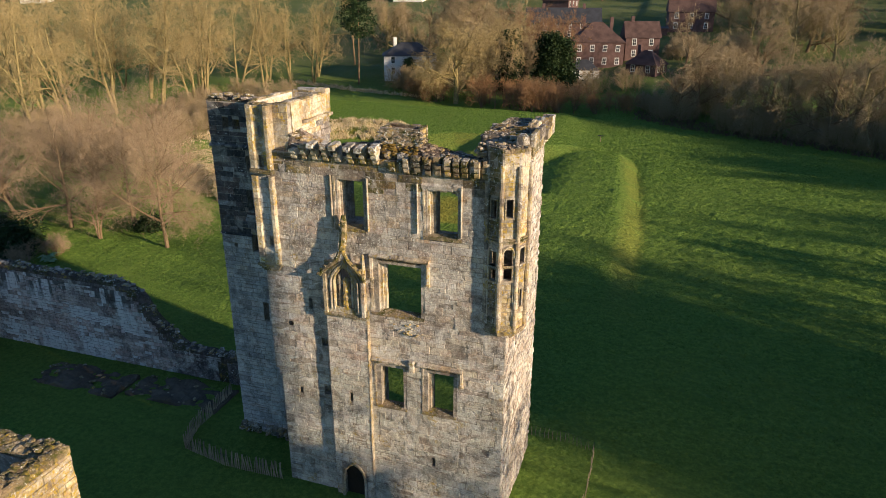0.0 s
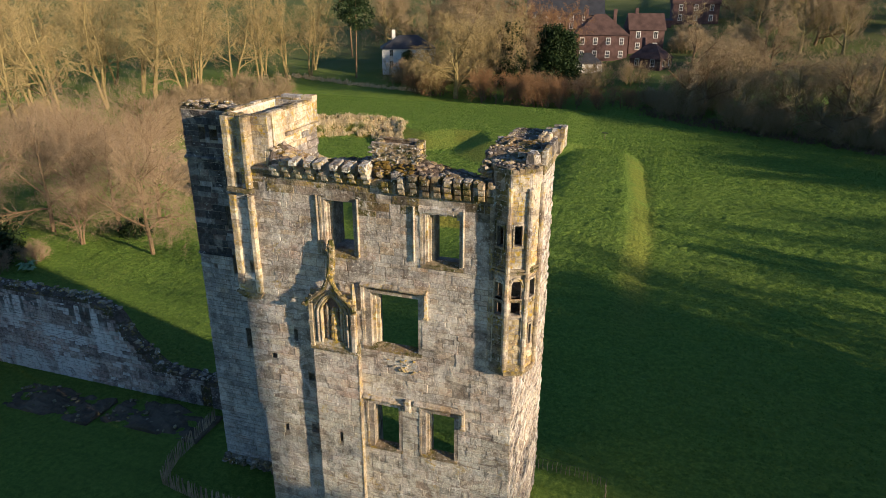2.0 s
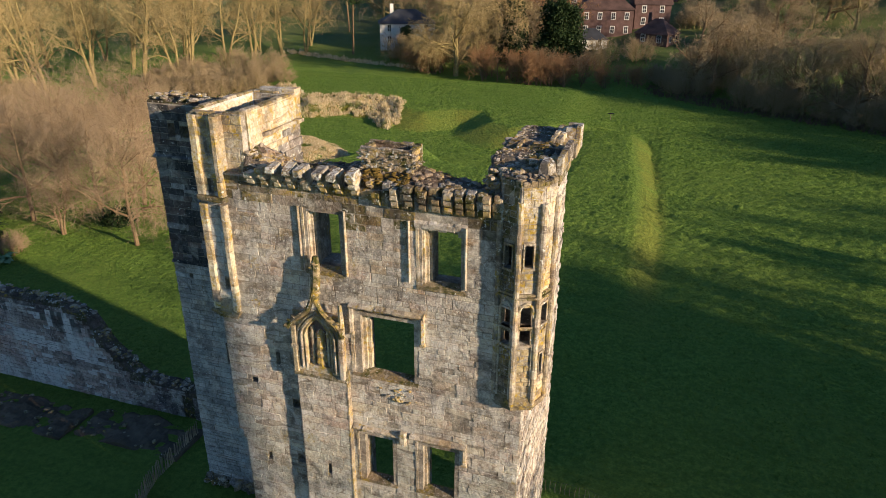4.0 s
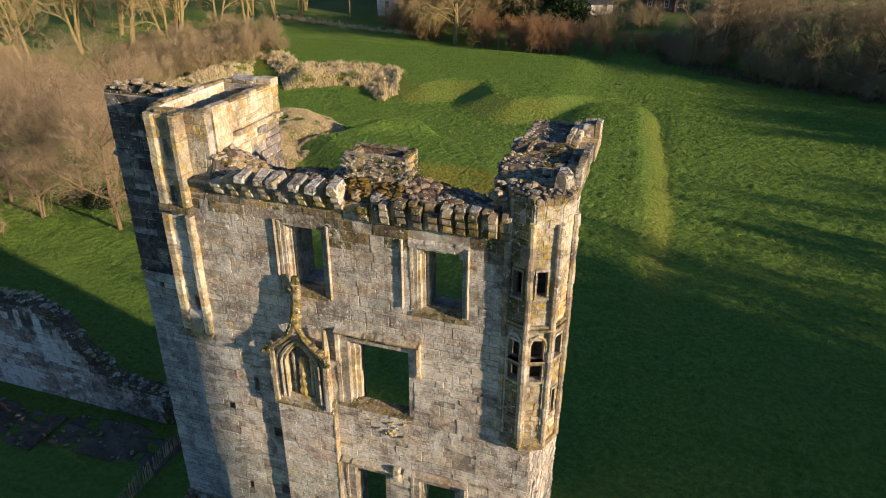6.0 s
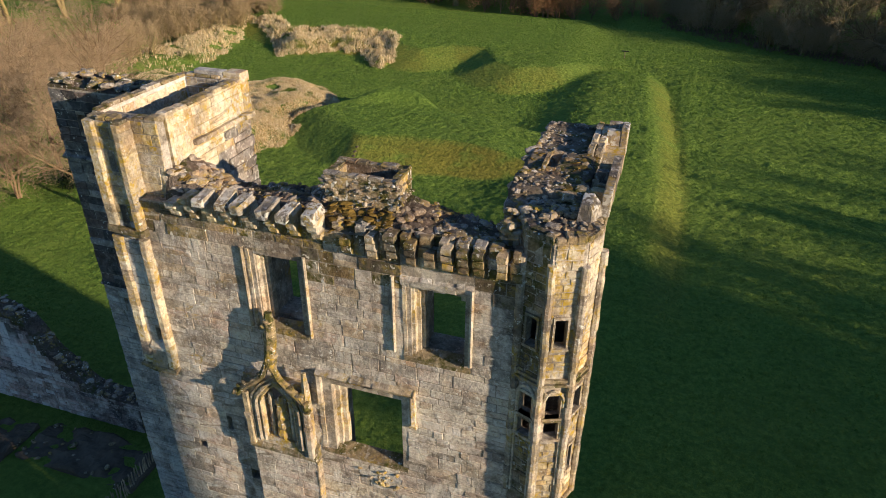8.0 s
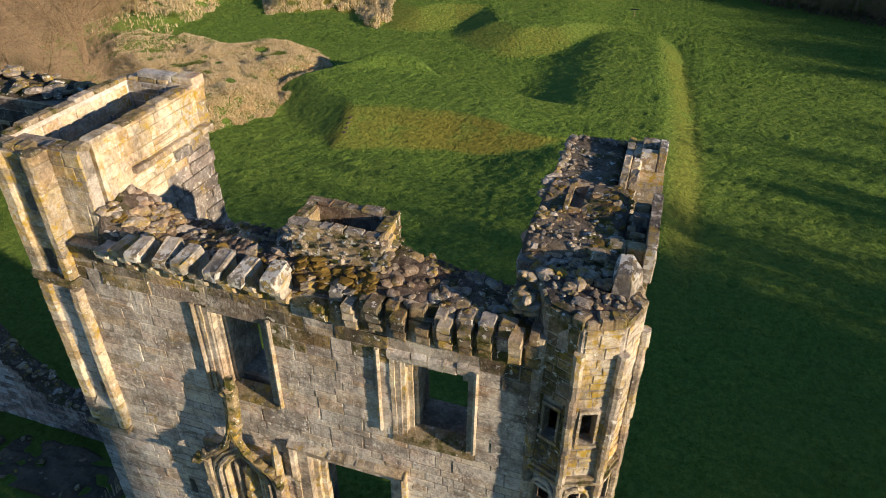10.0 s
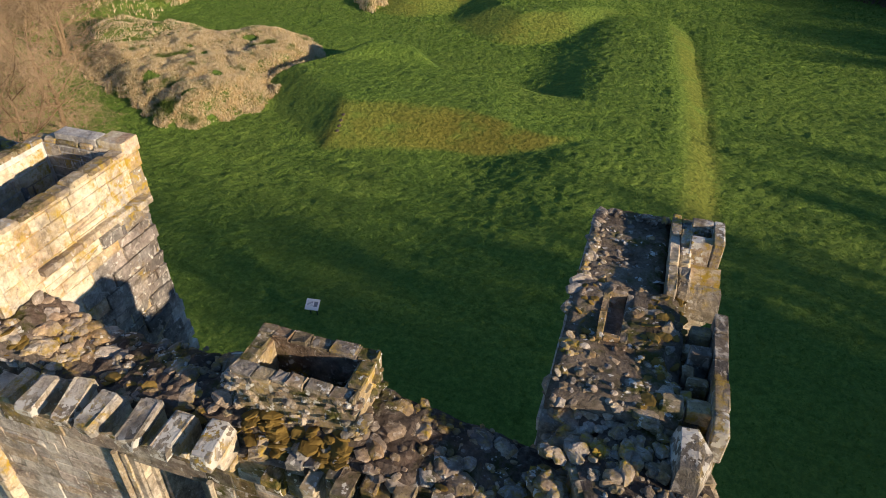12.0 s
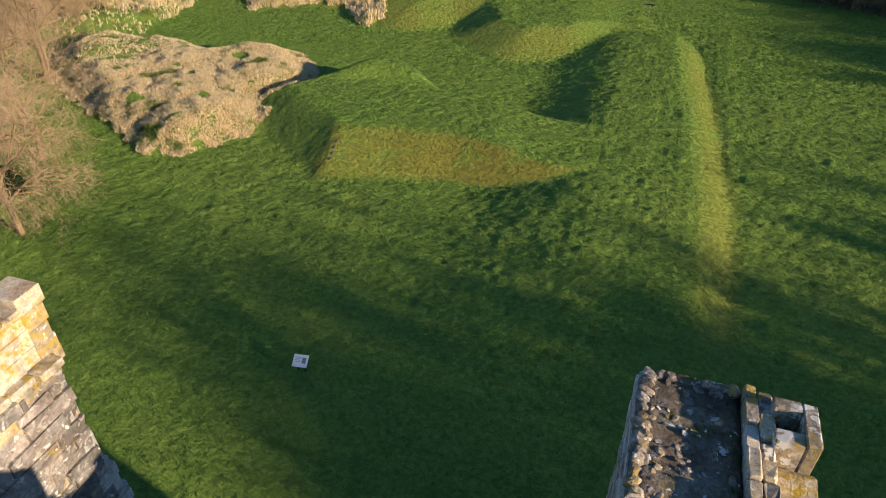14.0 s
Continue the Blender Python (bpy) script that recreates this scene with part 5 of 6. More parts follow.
s = rough_top(12.38, 14.12, 5.3, 8.38, 22.86, right_top, lumps=0.35)
for a, b, c, d in ((12.38, 14.5, 1.9, 3.7), (12.38, 13.06, 3.65, 5.4), (13.42, 14.5, 3.65, 5.4), (13.04, 13.44, 4.92, 5.4)):
    s2 = rough_top(a, b, c, d, 22.86, right_top, low=0.02, lumps=0.6)
    s.add(s2.v, s2.f)
rtop = part("right_wall_top", s, WALK, rwall, "lichen-spotted rubble wall walk", smooth=True)
spots = []
for i in range(130):
    x, y = rng.uniform(12.4, 14.4), rng.uniform(1.9, 5.3)
    if 12.96 < x < 13.52 and 3.6 < y < 5.02 or x > 14.15 and y > 4.6:
        continue
    spots.append(((x, y, right_top(x, y) + rng.uniform(-0.17, -0.05)), rng.uniform(0.26, 0.54)))
for i in range(46):
    x = 12.42 + 1.6 * rng.random() ** 1.8
    spots.append(((x, rng.uniform(5.4, 8.3), 23.04), rng.uniform(0.1, 0.26)))
spots += [((12.44 + rng.uniform(0, 0.1), 5.4 + 0.2 * i, 23.06), rng.uniform(0.22, 0.34)) for i in range(15)]
spots += [((12.5 + 0.21 * i, 8.26, 23.06), rng.uniform(0.22, 0.34)) for i in range(8)]
rocks(spots, rtop, RUBBLE)
rubble_fill(120, 12.45, 14.4, 1.9, 3.6, right_top, (0.08, 0.2), rtop, RUBBLE)
rubble_fill(34, 13.75, 14.5, 1.9, 5.3, right_top, (0.16, 0.36), rtop, MOSS, 0.22)
rubble_fill(18, 12.5, 12.85, 3.0, 5.4, right_top, (0.12, 0.26), rtop, MOSS, 0.22)
rubble_fill(90, 12.42, 14.0, 5.45, 8.3, right_top, (0.06, 0.18), rtop, CAPSTONE, 0.2)
rubble_fill(160, 12.42, 14.0, 5.45, 8.3, right_top, (0.05, 0.16), rtop, WALK, 0.3)
for x0, x1, y0, y1 in ((12.96, 13.08, 3.6, 4.3), (12.96, 13.08, 4.31, 5.02), (13.4, 13.52, 3.6, 4.4), (13.4, 13.52, 4.41, 5.02), (13.08, 13.4, 3.6, 3.72), (13.08, 13.4, 4.9, 5.02)):
    part("rim_stone", Solid().box(x0, x1, y0, y1 - 0.01, 22.4, 23.27 + rng.uniform(-0.02, 0.04), c=0.02).worn(0.012), RUBBLE, rtop)
part("shaft_floor", Solid().box(13.05, 13.43, 3.7, 4.95, 22.0, 22.1), CORE, rtop, "dark stone-lined shaft opening")
y = 5.3
while y < 8.2:
    l = rng.uniform(0.4, 0.75)
    part("kerb_stone", Solid().box(14.1, 14.3, y, min(8.32, y + l) - 0.015, 22.9, 23.27 + rng.uniform(0, 0.08), c=0.03).worn(0.012), DRESSED, rwall)
    y += l
y = 5.35
while y < 7.9:
    l = rng.uniform(0.35, 0.6)
    part("kerb_stone", Solid().box(14.31, 14.56, y, y + l - 0.03, 22.9, 23.2 + rng.uniform(0, 0.14), c=0.05).worn(0.02), CAPSTONE if rng.random() < 0.5 else DRESSED, rwall)
    y += l
# rounded corbels towards the field, lying side by side
for y in (6.62, 5.92):
    o = [(y - 0.33, 22.45), (y - 0.34, 22.75), (y - 0.24, 22.96), (y - 0.06, 23.03), (y + 0.14, 23.02), (y + 0.27, 22.93), (y + 0.33, 22.75), (y + 0.33, 22.45)]
    part("round_corbel", Solid().extrude(o, 14.5, 15.2).worn(0.012), YELLOW, rwall, "rounded corbel of golden stone")
for y in (7.4, 6.62, 5.92, 5.1, 4.3, 3.6, 2.9, 2.2):
    s = Solid()
    for k in range(3):
        o = [(0.0, 0.0), (0.0, 0.28), (0.16 + 0.17 * k, 0.28), (0.22 + 0.18 * k, 0.16), (0.14 + 0.16 * k, 0.04)]
        s.extrude([(b, 21.55 + 0.3 * k + c) for b, c in o], -0.2, 0.2, Matrix.Translation((14.48, y, 0)) @ pose(0, 0, 0, 0, 0, -90))
    part("corbel", s, YELLOW if y > 2.5 else DRESSED, rwall)
# hollow boxed corbel at the far end
box = part("boxed_corbel", Solid().box(14.96, 15.18, 6.98, 7.9, 22.45, 23.5, c=0.025).worn(0.012), CAPSTONE, rwall, "hollow corbelled box of grey stone")
for y0, y1, h in ((7.68, 7.9, 23.5), (6.98, 7.26, 23.44), (7.265, 7.675, 22.8)):
    part("box_side", Solid().box(14.5, 14.955, y0, y1, 22.5, h, c=0.02).worn(0.01), CAPSTONE, box)
# what is left of the parapet: a thin outer wall with cross blocks and pockets
part("parapet_bed", Solid().box(14.5, 15.16, 1.75, 4.62, 22.4, 22.85, c=0.02), MOSSY, rwall)
y = 1.72
while y < 4.6:
    l = min(rng.uniform(0.4, 0.7), 4.66 - y)
    h = 23.52 if y < 4.2 else 23.3
    part("parapet_stone", Solid().box(14.98, 15.22, y, y + l - 0.015, 22.86, h + rng.uniform(-0.04, 0.03), c=0.025).worn(0.012), CAPSTONE, rwall, "thin outer parapet stone")
    y += l
for y0, y1, h, mat in ((2.2, 2.5, 23.35, YELLOW), (2.95, 3.16, 23.2, YELLOW), (3.5, 3.78, 23.4, CAPSTONE), (4.16, 4.4, 23.32, YELLOW)):
    part("cross_block", Solid().box(14.6, 14.975, y0, y1, 22.86, h, c=0.03).worn(0.015), mat, rwall)
for y0 in (2.6, 3.2, 3.85):
    part("step_block", Solid().box(14.52, 14.72, y0, y0 + 0.26, 22.86, 23.1 + rng.uniform(-0.05, 0.1), c=0.03).worn(0.015), YELLOW, rwall, "lichened orange step stone")

# the near front stones, one by one
pieces([p for p in near if weather(p) == 0], FRONT, wall, ASHLAR, proud=(0.003, 0.022))
pieces([p for p in near if weather(p) == 1], FRONT, wall, WEATHERED, proud=(0.003, 0.024))
pieces([p for p in near if weather(p) == 2], FRONT, wall, STAINED_SHADED, proud=(0.005, 0.04))

# ---- curtain wall and courtyard ----
curtain = thing("curtain_wall", (-22.0, 8.9, 0.0), "ruined sandstone courtyard wall falling in a broken slope", "wall")


def curtain_top(x):
    return float(np.interp(x, [-46, -33, -24, -20.5, -18.5, -17.2, -14.7, -5.5], [7.8, 7.6, 7.55, 7.5, 6.7, 4.6, 2.5, 2.2]))


CW = face(0, 8.5, -90)
body = part("wall_body", rough_top(-46.0, -5.5, 8.52, 9.7, -0.4, lambda x, y: curtain_top(x), 0.35), CORE, curtain)
st = [p for p in courses(-46.0, -5.6, 0.0, 8.4, [(-11.2, -10.3, 0.0, 1.7)], (0.26, 0.4), (0.4, 0.9)) if p[3] < curtain_top(p[0]) - 0.15 and p[3] < curtain_top(p[1]) - 0.1]
tint = random.Random(8)


def curtain_kind(p):
    """0 pale washed face, 1 dark wet head with tongues running down and the low end, 2 rosy stones."""
    x, z = 0.5 * (p[0] + p[1]), 0.5 * (p[2] + p[3])
    tongue = 0.55 + 0.35 * noise.noise(Vector((x * 0.5, 3.0, 0.0))) + 0.9 * max(0.0, noise.noise(Vector((x * 1.3, 9.0, 0.0))))
    if curtain_top(x) - z < tongue or x > -16.4 + 1.5 * noise.noise(Vector((z * 0.8, 1.0, 4.0))):
        return 1
    return 2 if noise.noise(Vector((x * 0.22, z * 0.5, 7.0))) + tint.uniform(-0.35, 0.35) > 0.12 else 0


kinds = [(curtain_kind(p), p) for p in st]
for k, m, name in ((0, STREAKED, "stonework"), (1, CURTAIN, "dark_stonework"), (2, ROSY, "rosy_stonework")):
    part(name, joined([p for i, p in kinds if i == k], CW, (0.005, 0.05)), m, curtain, kind="stuff")
rocks([((x, rng.uniform(8.5, 9.7), curtain_top(x) + 0.05), rng.uniform(0.2, 0.5)) for x in [rng.uniform(-38, -5.6) for _ in range(280)]], body, RUBBLE)
side = thing("return_wall", (-40.0, 4.0, 0.0), "sandstone courtyard return wall in shade", "wall")
part("wall_body", slab(Solid(), face(-36.0, 0, 0), -6.0, 8.4, -0.4, 8.0, 1.0), MORTAR, side)
part("stonework", joined(courses(-6.0, 8.4, 0.0, 7.9, []), face(-36.0, 0, 0), (0.01, 0.06)), CURTAIN, side, kind="stuff")
for nm, cx, cy, n, lab in (("broken_foundation", -22.0, 5.2, 70, "low broken stone foundations in the grass"), ("broken_foundation", -13.0, 6.0, 60, "low dark broken foundations beside the wall")):
    t = thing(nm, (cx, cy, 0), lab, "ruin", "foundations")
    part("low_wall", rough_top(cx - 4.2, cx + 4.2, cy - 1.6, cy + 1.6, -0.2, lambda x, y: 0.18 + 0.16 * math.sin(x * 1.3) + 0.35 * noise.noise(Vector((x * 0.9, y * 1.4, 2.0)))), EARTH, t)
    rocks([((cx + rng.uniform(-4.3, 4.3), cy + rng.uniform(-1.6, 1.6), 0.2), rng.uniform(0.2, 0.5)) for _ in range(n // 2)], t, MOSSY)

# the lower ruined tower in the courtyard
ktower = thing("low_ruined_tower", (-6.5, -19.0, 0.0), "low square ruined tower with mossy hollow top", "tower")
s = slab(Solid(), face(-1.75, 0, 0), -25.0, -13.5, -0.4, 11.3, 1.0)
slab(s, face(0, -13.5, 90), 2.76, 12.0, -0.4, 11.3, 1.0)
slab(s, face(0, -25.0, -90), -12.0, -2.76, -0.4, 11.0, 1.0)
slab(s, face(-12.0, 0, 180), 14.51, 24.0, -0.4, 11.0, 1.0)
kb = part("wall", s, MORTAR, ktower)
part("floor_fill", Solid().box(-11.9, -2.8, -23.9, -14.6, 9.6, 10.2), EARTH, ktower)
part("stonework", joined(courses(-25.0, -13.5, 0.0, 11.3, [], (0.28, 0.42), (0.4, 0.9)), face(-1.75, 0, 0), (0.02, 0.07)), YELLOW, kb, kind="stuff")
part("stonework", joined(courses(1.77, 12.0, 0.0, 11.3, [], (0.28, 0.42), (0.4, 0.9)), face(0, -13.5, 90), (0.02, 0.07)), ASHLAR, kb, kind="stuff")
s = rough_top(-2.75, -1.72, -25.0, -13.48, 11.25, lambda x, y: 11.7)
s2 = rough_top(-12.0, -2.76, -14.5, -13.48, 11.25, lambda x, y: 11.65)
s.add(s2.v, s2.f)
part("mossy_top", s, MOSSY, ktower)
rocks([((rng.uniform(-2.7, -1.8), rng.uniform(-20, -13.6), 11.75), rng.uniform(0.25, 0.5)) for _ in range(60)] + [((rng.uniform(-9, -1.8), rng.uniform(-14.4, -13.6), 11.7), rng.uniform(0.25, 0.5)) for _ in range(60)], ktower, MOSSY)

# unseen tall walls, added beside the courtyard to keep the low sun off it
sun_block = thing("hall_range", (42.0, -17.0, 0.0), "plain sandstone walls added out of view to shade the courtyard", "wall")
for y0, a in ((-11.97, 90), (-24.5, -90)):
    part("wall", slab(Solid(), face(0, y0, a), *((-44.0, -40.1) if a > 0 else (40.1, 44.0)), -0.4, 27.0, 1.1, [((-1 if a > 0 else 1) * 42 - 0.8, (-1 if a > 0 else 1) * 42 + 0.8, 3, 5.5, True)]), MORTAR, sun_block)
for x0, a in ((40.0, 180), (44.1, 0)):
    part("wall", slab(Solid(), face(x0, 0, a), *((11.97, 24.5) if a > 0 else (-24.5, -11.97)), -0.4, 27.2, 1.1), MORTAR, sun_block)
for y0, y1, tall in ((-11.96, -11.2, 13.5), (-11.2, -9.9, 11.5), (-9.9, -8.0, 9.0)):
    part("broken_wall", slab(Solid(), face(44.0, 0, 0), y0, y1, -0.4, tall, 1.1), MORTAR, sun_block)


def hurdle_fence(path, name, label, tall=1.35, gap=0.16, thick=0.045):
    """Split-pale fence along a line of points."""
    f = thing(name, (*path[0], gz(*path[0])), label, "fence", "split-pale fences")
    pale = []
    for k in range(3):
        a = random.Random(k)
        pale.append(Solid().tube([(0, 0, 0), (a.uniform(-0.03, 0.03), 0.02, tall * 0.5), (a.uniform(-0.06, 0.06), a.uniform(-0.04, 0.04), tall * a.uniform(0.9, 1.08))], [thick, thick * 0.93, thick * 0.62], 5).mesh("pale"))
    for (ax, ay), (bx, by) in zip(path, path[1:]):
        l = math.hypot(bx - ax, by - ay)
        n = int(l / gap)
        for i in range(n):
            t = i / n
            x, y = ax + (bx - ax) * t, ay + (by - ay) * t
            ob = part("pale", pale[i % 3], PALE_WOOD, f)
            ob.matrix_basis = pose(x, y, gz(x, y) - 0.05, rng.uniform(-5, 5), rng.uniform(-6, 6), rng.uniform(0, 180))
        for z in (0.3, 0.85):
            part("wire", Solid().tube([(ax, ay, gz(ax, ay) + z), (bx, by, gz(bx, by) + z)], [0.008, 0.008], 4), IRON, f)
    return f


hurdle_fence([(-9.0, 7.0), (-8.9, 2.6), (-8.2, 0.3), (-4.5, -0.4), (0.1, -0.35)], "pale_fence", "weathered split-pale fence round the tower foot")
hurdle_fence([(14.6, 9.6), (17.0, 9.6), (19.1, 9.0), (19.15, 6.5), (19.1, 3.0), (18.0, 0.6), (15.0, -0.4)], "pale_fence", "thin weathered fence in the grass by the tower", 0.85, 0.3, 0.022)

# information lectern and a lone marker post
board = thing("information_board", (-6.3, 25.0, gz(-6.3, 25.0)), "white information lectern board on two posts in grass", "sign")
bz = gz(-6.3, 25.0)
tilt = Matrix.Translation((-6.3, 25.0, bz + 0.95)) @ pose(0, 0, 0, 32, 0, 8)
panel = part("panel", Solid().box(-0.48, 0.48, -0.4, 0.4, 0, 0.03, tilt, 0.005), PAPER, board)
s = Solid()
for i in range(4):
    s.box(-0.36, 0.02, 0.2 - i * 0.09, 0.225 - i * 0.09, 0.031, 0.033, tilt)
s.box(0.1, 0.36, -0.15, 0.22, 0.031, 0.033, tilt)
part("print_bars", s, INK, panel)
for x in (-0.25, 0.25):
    part("post", Solid().tube([(-6.3 + x, 25.05, bz - 0.1), (-6.3 + x, 25.0, bz + 0.96)], [0.035, 0.035], 8), IRON, board)
mz = gz(8.9, 104.5)
marker = thing("marker_post", (8.9, 104.5, mz), "small dark T-shaped marker post in the field", "post")
part("post", Solid().tube([(8.9, 104.5, mz - 0.1), (8.9, 104.5, mz + 1.1)], [0.07, 0.06], 6), PALE_WOOD, marker)
part("crossbar", Solid().box(8.3, 9.5, 104.42, 104.58, mz + 1.1, mz + 1.25, c=0.02), IRON, marker)


# ---- trees ----
def grow(wood, twigs, p, d, length, radius, level, spec, r):
    """One limb and, from it, the next finer ones."""
    steps = 5 if level < 2 else 3
    path, radii, dirs = [p], [radius], [d]
    for i in range(steps):
        wander = Vector((r.gauss(0, 1), r.gauss(0, 1), r.gauss(0, 1))) * spec["crook"] * (0.6 + 0.4 * level)
        d = (d + wander + Vector((0, 0, spec["lift"][min(level, len(spec["lift"]) - 1)])) * 0.25).normalized()
        p = p + d * (length / steps)
        path.append(p)
        dirs.append(d)
        radii.append(radius * (1 - 0.75 * (i + 1) / steps))
    if level >= spec["fine"]:
        for a, b, ra in zip(path[:-1], path[1:], radii):
            side = (b - a).cross(Vector((0.3, 0.5, 0.8))).normalized() * ra
            up = side.cross(b - a).normalized() * ra
            k = len(twigs.v)
            twigs.v += [tuple(a + side), tuple(a - side * 0.5 + up * 0.87), tuple(a - side * 0.5 - up * 0.87), tuple(b)]
            twigs.f += [(k, k + 1, k + 3), (k + 1, k + 2, k + 3), (k + 2, k, k + 3)]
    else:
        wood.tube(path, radii, 7 if level == 0 else 5 if level == 1 else 4)
    if level >= spec["levels"]:
        return
    n = spec["kids"][level]
    for i in range(n):
        lo = spec["bare"] if level == 0 else 0.15
        t = lo + (1 - lo) * (i + r.random()) / n
        k = min(int(t * steps), steps - 1)
        q = path[k].lerp(path[k + 1], t * steps - k)
        az = r.uniform(0, 6.283)
        a = dirs[k + 1].cross(Vector((math.cos(az), math.sin(az), 0.3))).normalized()
        ang = radians(r.uniform(*spec["angle"][min(level, len(spec["angle"]) - 1)]))
        nd = (dirs[k + 1] * math.cos(ang) + a * math.sin(ang)).normalized()
        nl = length * spec["short"][min(level, len(spec["short"]) - 1)] * r.uniform(0.7, 1.15) * (1.15 - 0.5 * t if level == 0 else 1.0)
        grow(wood, twigs, q, nd, nl, max(radii[k] * spec["thin"] * r.uniform(0.75, 1.0), spec["least"]), level + 1, spec, r)


SPECS = {
    "tall": dict(height=24, radius=0.36, crook=0.19, lift=(0.5, 0.25, 0.1, 0.0), fine=3, levels=4, kids=(11, 8, 5, 4), bare=0.26, angle=((35, 75), (30, 70), (30, 75)), short=(0.42, 0.5, 0.45, 0.5), thin=0.62, stems=2, least=0.034),
    "round": dict(height=9, radius=0.3, crook=0.12, lift=(0.4, 0.3, 0.1, 0.0), fine=3, levels=4, kids=(10, 8, 7, 4), bare=0.26, angle=((35, 75), (30, 70), (30, 80)), short=(0.85, 0.56, 0.5, 0.5), thin=0.6, stems=1, least=0.034),
    "spread": dict(height=7.5, radius=0.2, crook=0.12, lift=(0.3, 0.1, 0.0, -0.1), fine=3, levels=4, kids=(8, 8, 7, 4), bare=0.35, angle=((35, 75), (30, 70), (30, 80)), short=(0.95, 0.6, 0.55, 0.5), thin=0.62, stems=3, least=0.009),
    "fuzzy": dict(height=7.5, radius=0.22, crook=0.14, lift=(0.35, 0.12, 0.0, -0.1), fine=3, levels=4, kids=(12, 10, 10, 6), bare=0.3, angle=((40, 80), (30, 70), (30, 80)), short=(0.8, 0.58, 0.52, 0.55), thin=0.6, stems=1, least=0.011),
    "airy": dict(height=8.5, radius=0.22, crook=0.14, lift=(0.35, 0.15, 0.0, -0.05), fine=3, levels=4, kids=(10, 8, 7, 5), bare=0.34, angle=((40, 80), (30, 70), (30, 80)), short=(0.8, 0.58, 0.52, 0.5), thin=0.6, stems=1, least=0.0115),
    "dome": dict(height=11, radius=0.4, crook=0.08, lift=(0.4, 0.25, -0.1, -0.3), fine=3, levels=4, kids=(14, 9, 8, 4), bare=0.15, angle=((40, 75), (30, 65), (30, 75)), short=(0.7, 0.5, 0.42, 0.5), thin=0.6, stems=1, least=0.034),
    "weeping": dict(height=11, radius=0.4, crook=0.09, lift=(0.4, 0.2, -0.2, -0.5), fine=3, levels=4, kids=(20, 11, 9, 6), bare=0.1, angle=((40, 85), (30, 65), (30, 75)), short=(0.66, 0.5, 0.42, 0.5), thin=0.55, stems=1, least=0.024),
    "bush": dict(height=2.6, radius=0.06, crook=0.12, lift=(0.3, 0.2, 0.1, 0.0), fine=2, levels=3, kids=(8, 7, 5), bare=0.1, angle=((25, 60), (30, 70)), short=(0.6, 0.55, 0.5), thin=0.6, stems=12, least=0.016),
}
TREE_NAMES = dict(tall="tall_tree", round="bare_tree", spread="bare_tree", airy="bare_tree", fuzzy="bare_tree", dome="bare_tree", weeping="bare_tree", bush="shrub")


def make_tree(style, bark, twig, label, seed, group):
    r, spec = random.Random(seed), SPECS[style]
    wood, twigs = Solid(), Solid()
    for i in range(spec["stems"]):
        az = r.uniform(0, 6.283)
        lean = 0.0 if spec["stems"] == 1 else r.uniform(0.12, 0.45) if style != "tall" else r.uniform(0.03, 0.14)
        o = Vector((math.cos(az), math.sin(az), 0)) * (0.25 if spec["stems"] > 1 else 0.0) * (4 if style == "bush" else 1)
        grow(wood, twigs, o + Vector((0, 0, -0.3)), Vector((math.cos(az) * lean, math.sin(az) * lean, 1)).normalized(), spec["height"] * r.uniform(0.85, 1.05), spec["radius"], 0, spec, r)
    t = thing(TREE_NAMES[style], (0, 0, 0), label, "shrub" if style == "bush" else "tree", group)
    part("trunk", wood, bark, t)
    part("crown", twigs, twig, t)
    return t


def evergreen(seed, tall, wide, label, trunk_up=0.1, group="evergreens", cone=True, leaves=5200, spray=0.2):
    r = random.Random(seed)
    t = thing("evergreen_tree", (0, 0, 0), label, "tree", group)
    part("trunk", Solid().tube([(0, 0, -0.3), (0.1, 0, tall * 0.5), (0, 0.1, tall * 0.95)], [0.3, 0.2, 0.05], 6), BARK_BROWN, t)
    s = Solid()
    tufts_at = []
    for i in range(26):
        f = (i + r.random()) / 26
        lim = wide * ((1 - f) ** 0.8 if cone else math.sqrt(max(0.05, 1 - (2 * f - 0.9) ** 2)))
        az, rad = i * 2.4 + r.uniform(-0.5, 0.5), lim * r.uniform(0.35, 0.95)
        tufts_at.append(Vector((math.cos(az) * rad, math.sin(az) * rad, tall * (trunk_up + (1 - trunk_up) * f))))
        s.tube([(0, 0, tufts_at[-1].z - 0.1 * rad), tuple(tufts_at[-1])], [0.08, 0.03], 4)
    for i in range(leaves):
        c = tufts_at[r.randrange(26)]
        k = wide * (spray + 0.12 * r.random())
        p = c + Vector((r.gauss(0, k), r.gauss(0, k), r.gauss(0, k * 0.6)))
        a = Vector((r.gauss(0, 1), r.gauss(0, 1), r.gauss(0, 0.6))).normalized() * r.uniform(0.3, 0.65)
        b = a.cross(Vector((r.gauss(0, 1), r.gauss(0, 1), r.gauss(0, 1)))).normalized() * r.uniform(0.1, 0.26)
        k = len(s.v)
        s.v += [tuple(p - a * 0.4), tuple(p + b), tuple(p + a), tuple(p - b)]
        s.f += [(k, k + 1, k + 2, k + 3)]
    part("crown", s, NEEDLE, t)
    return t


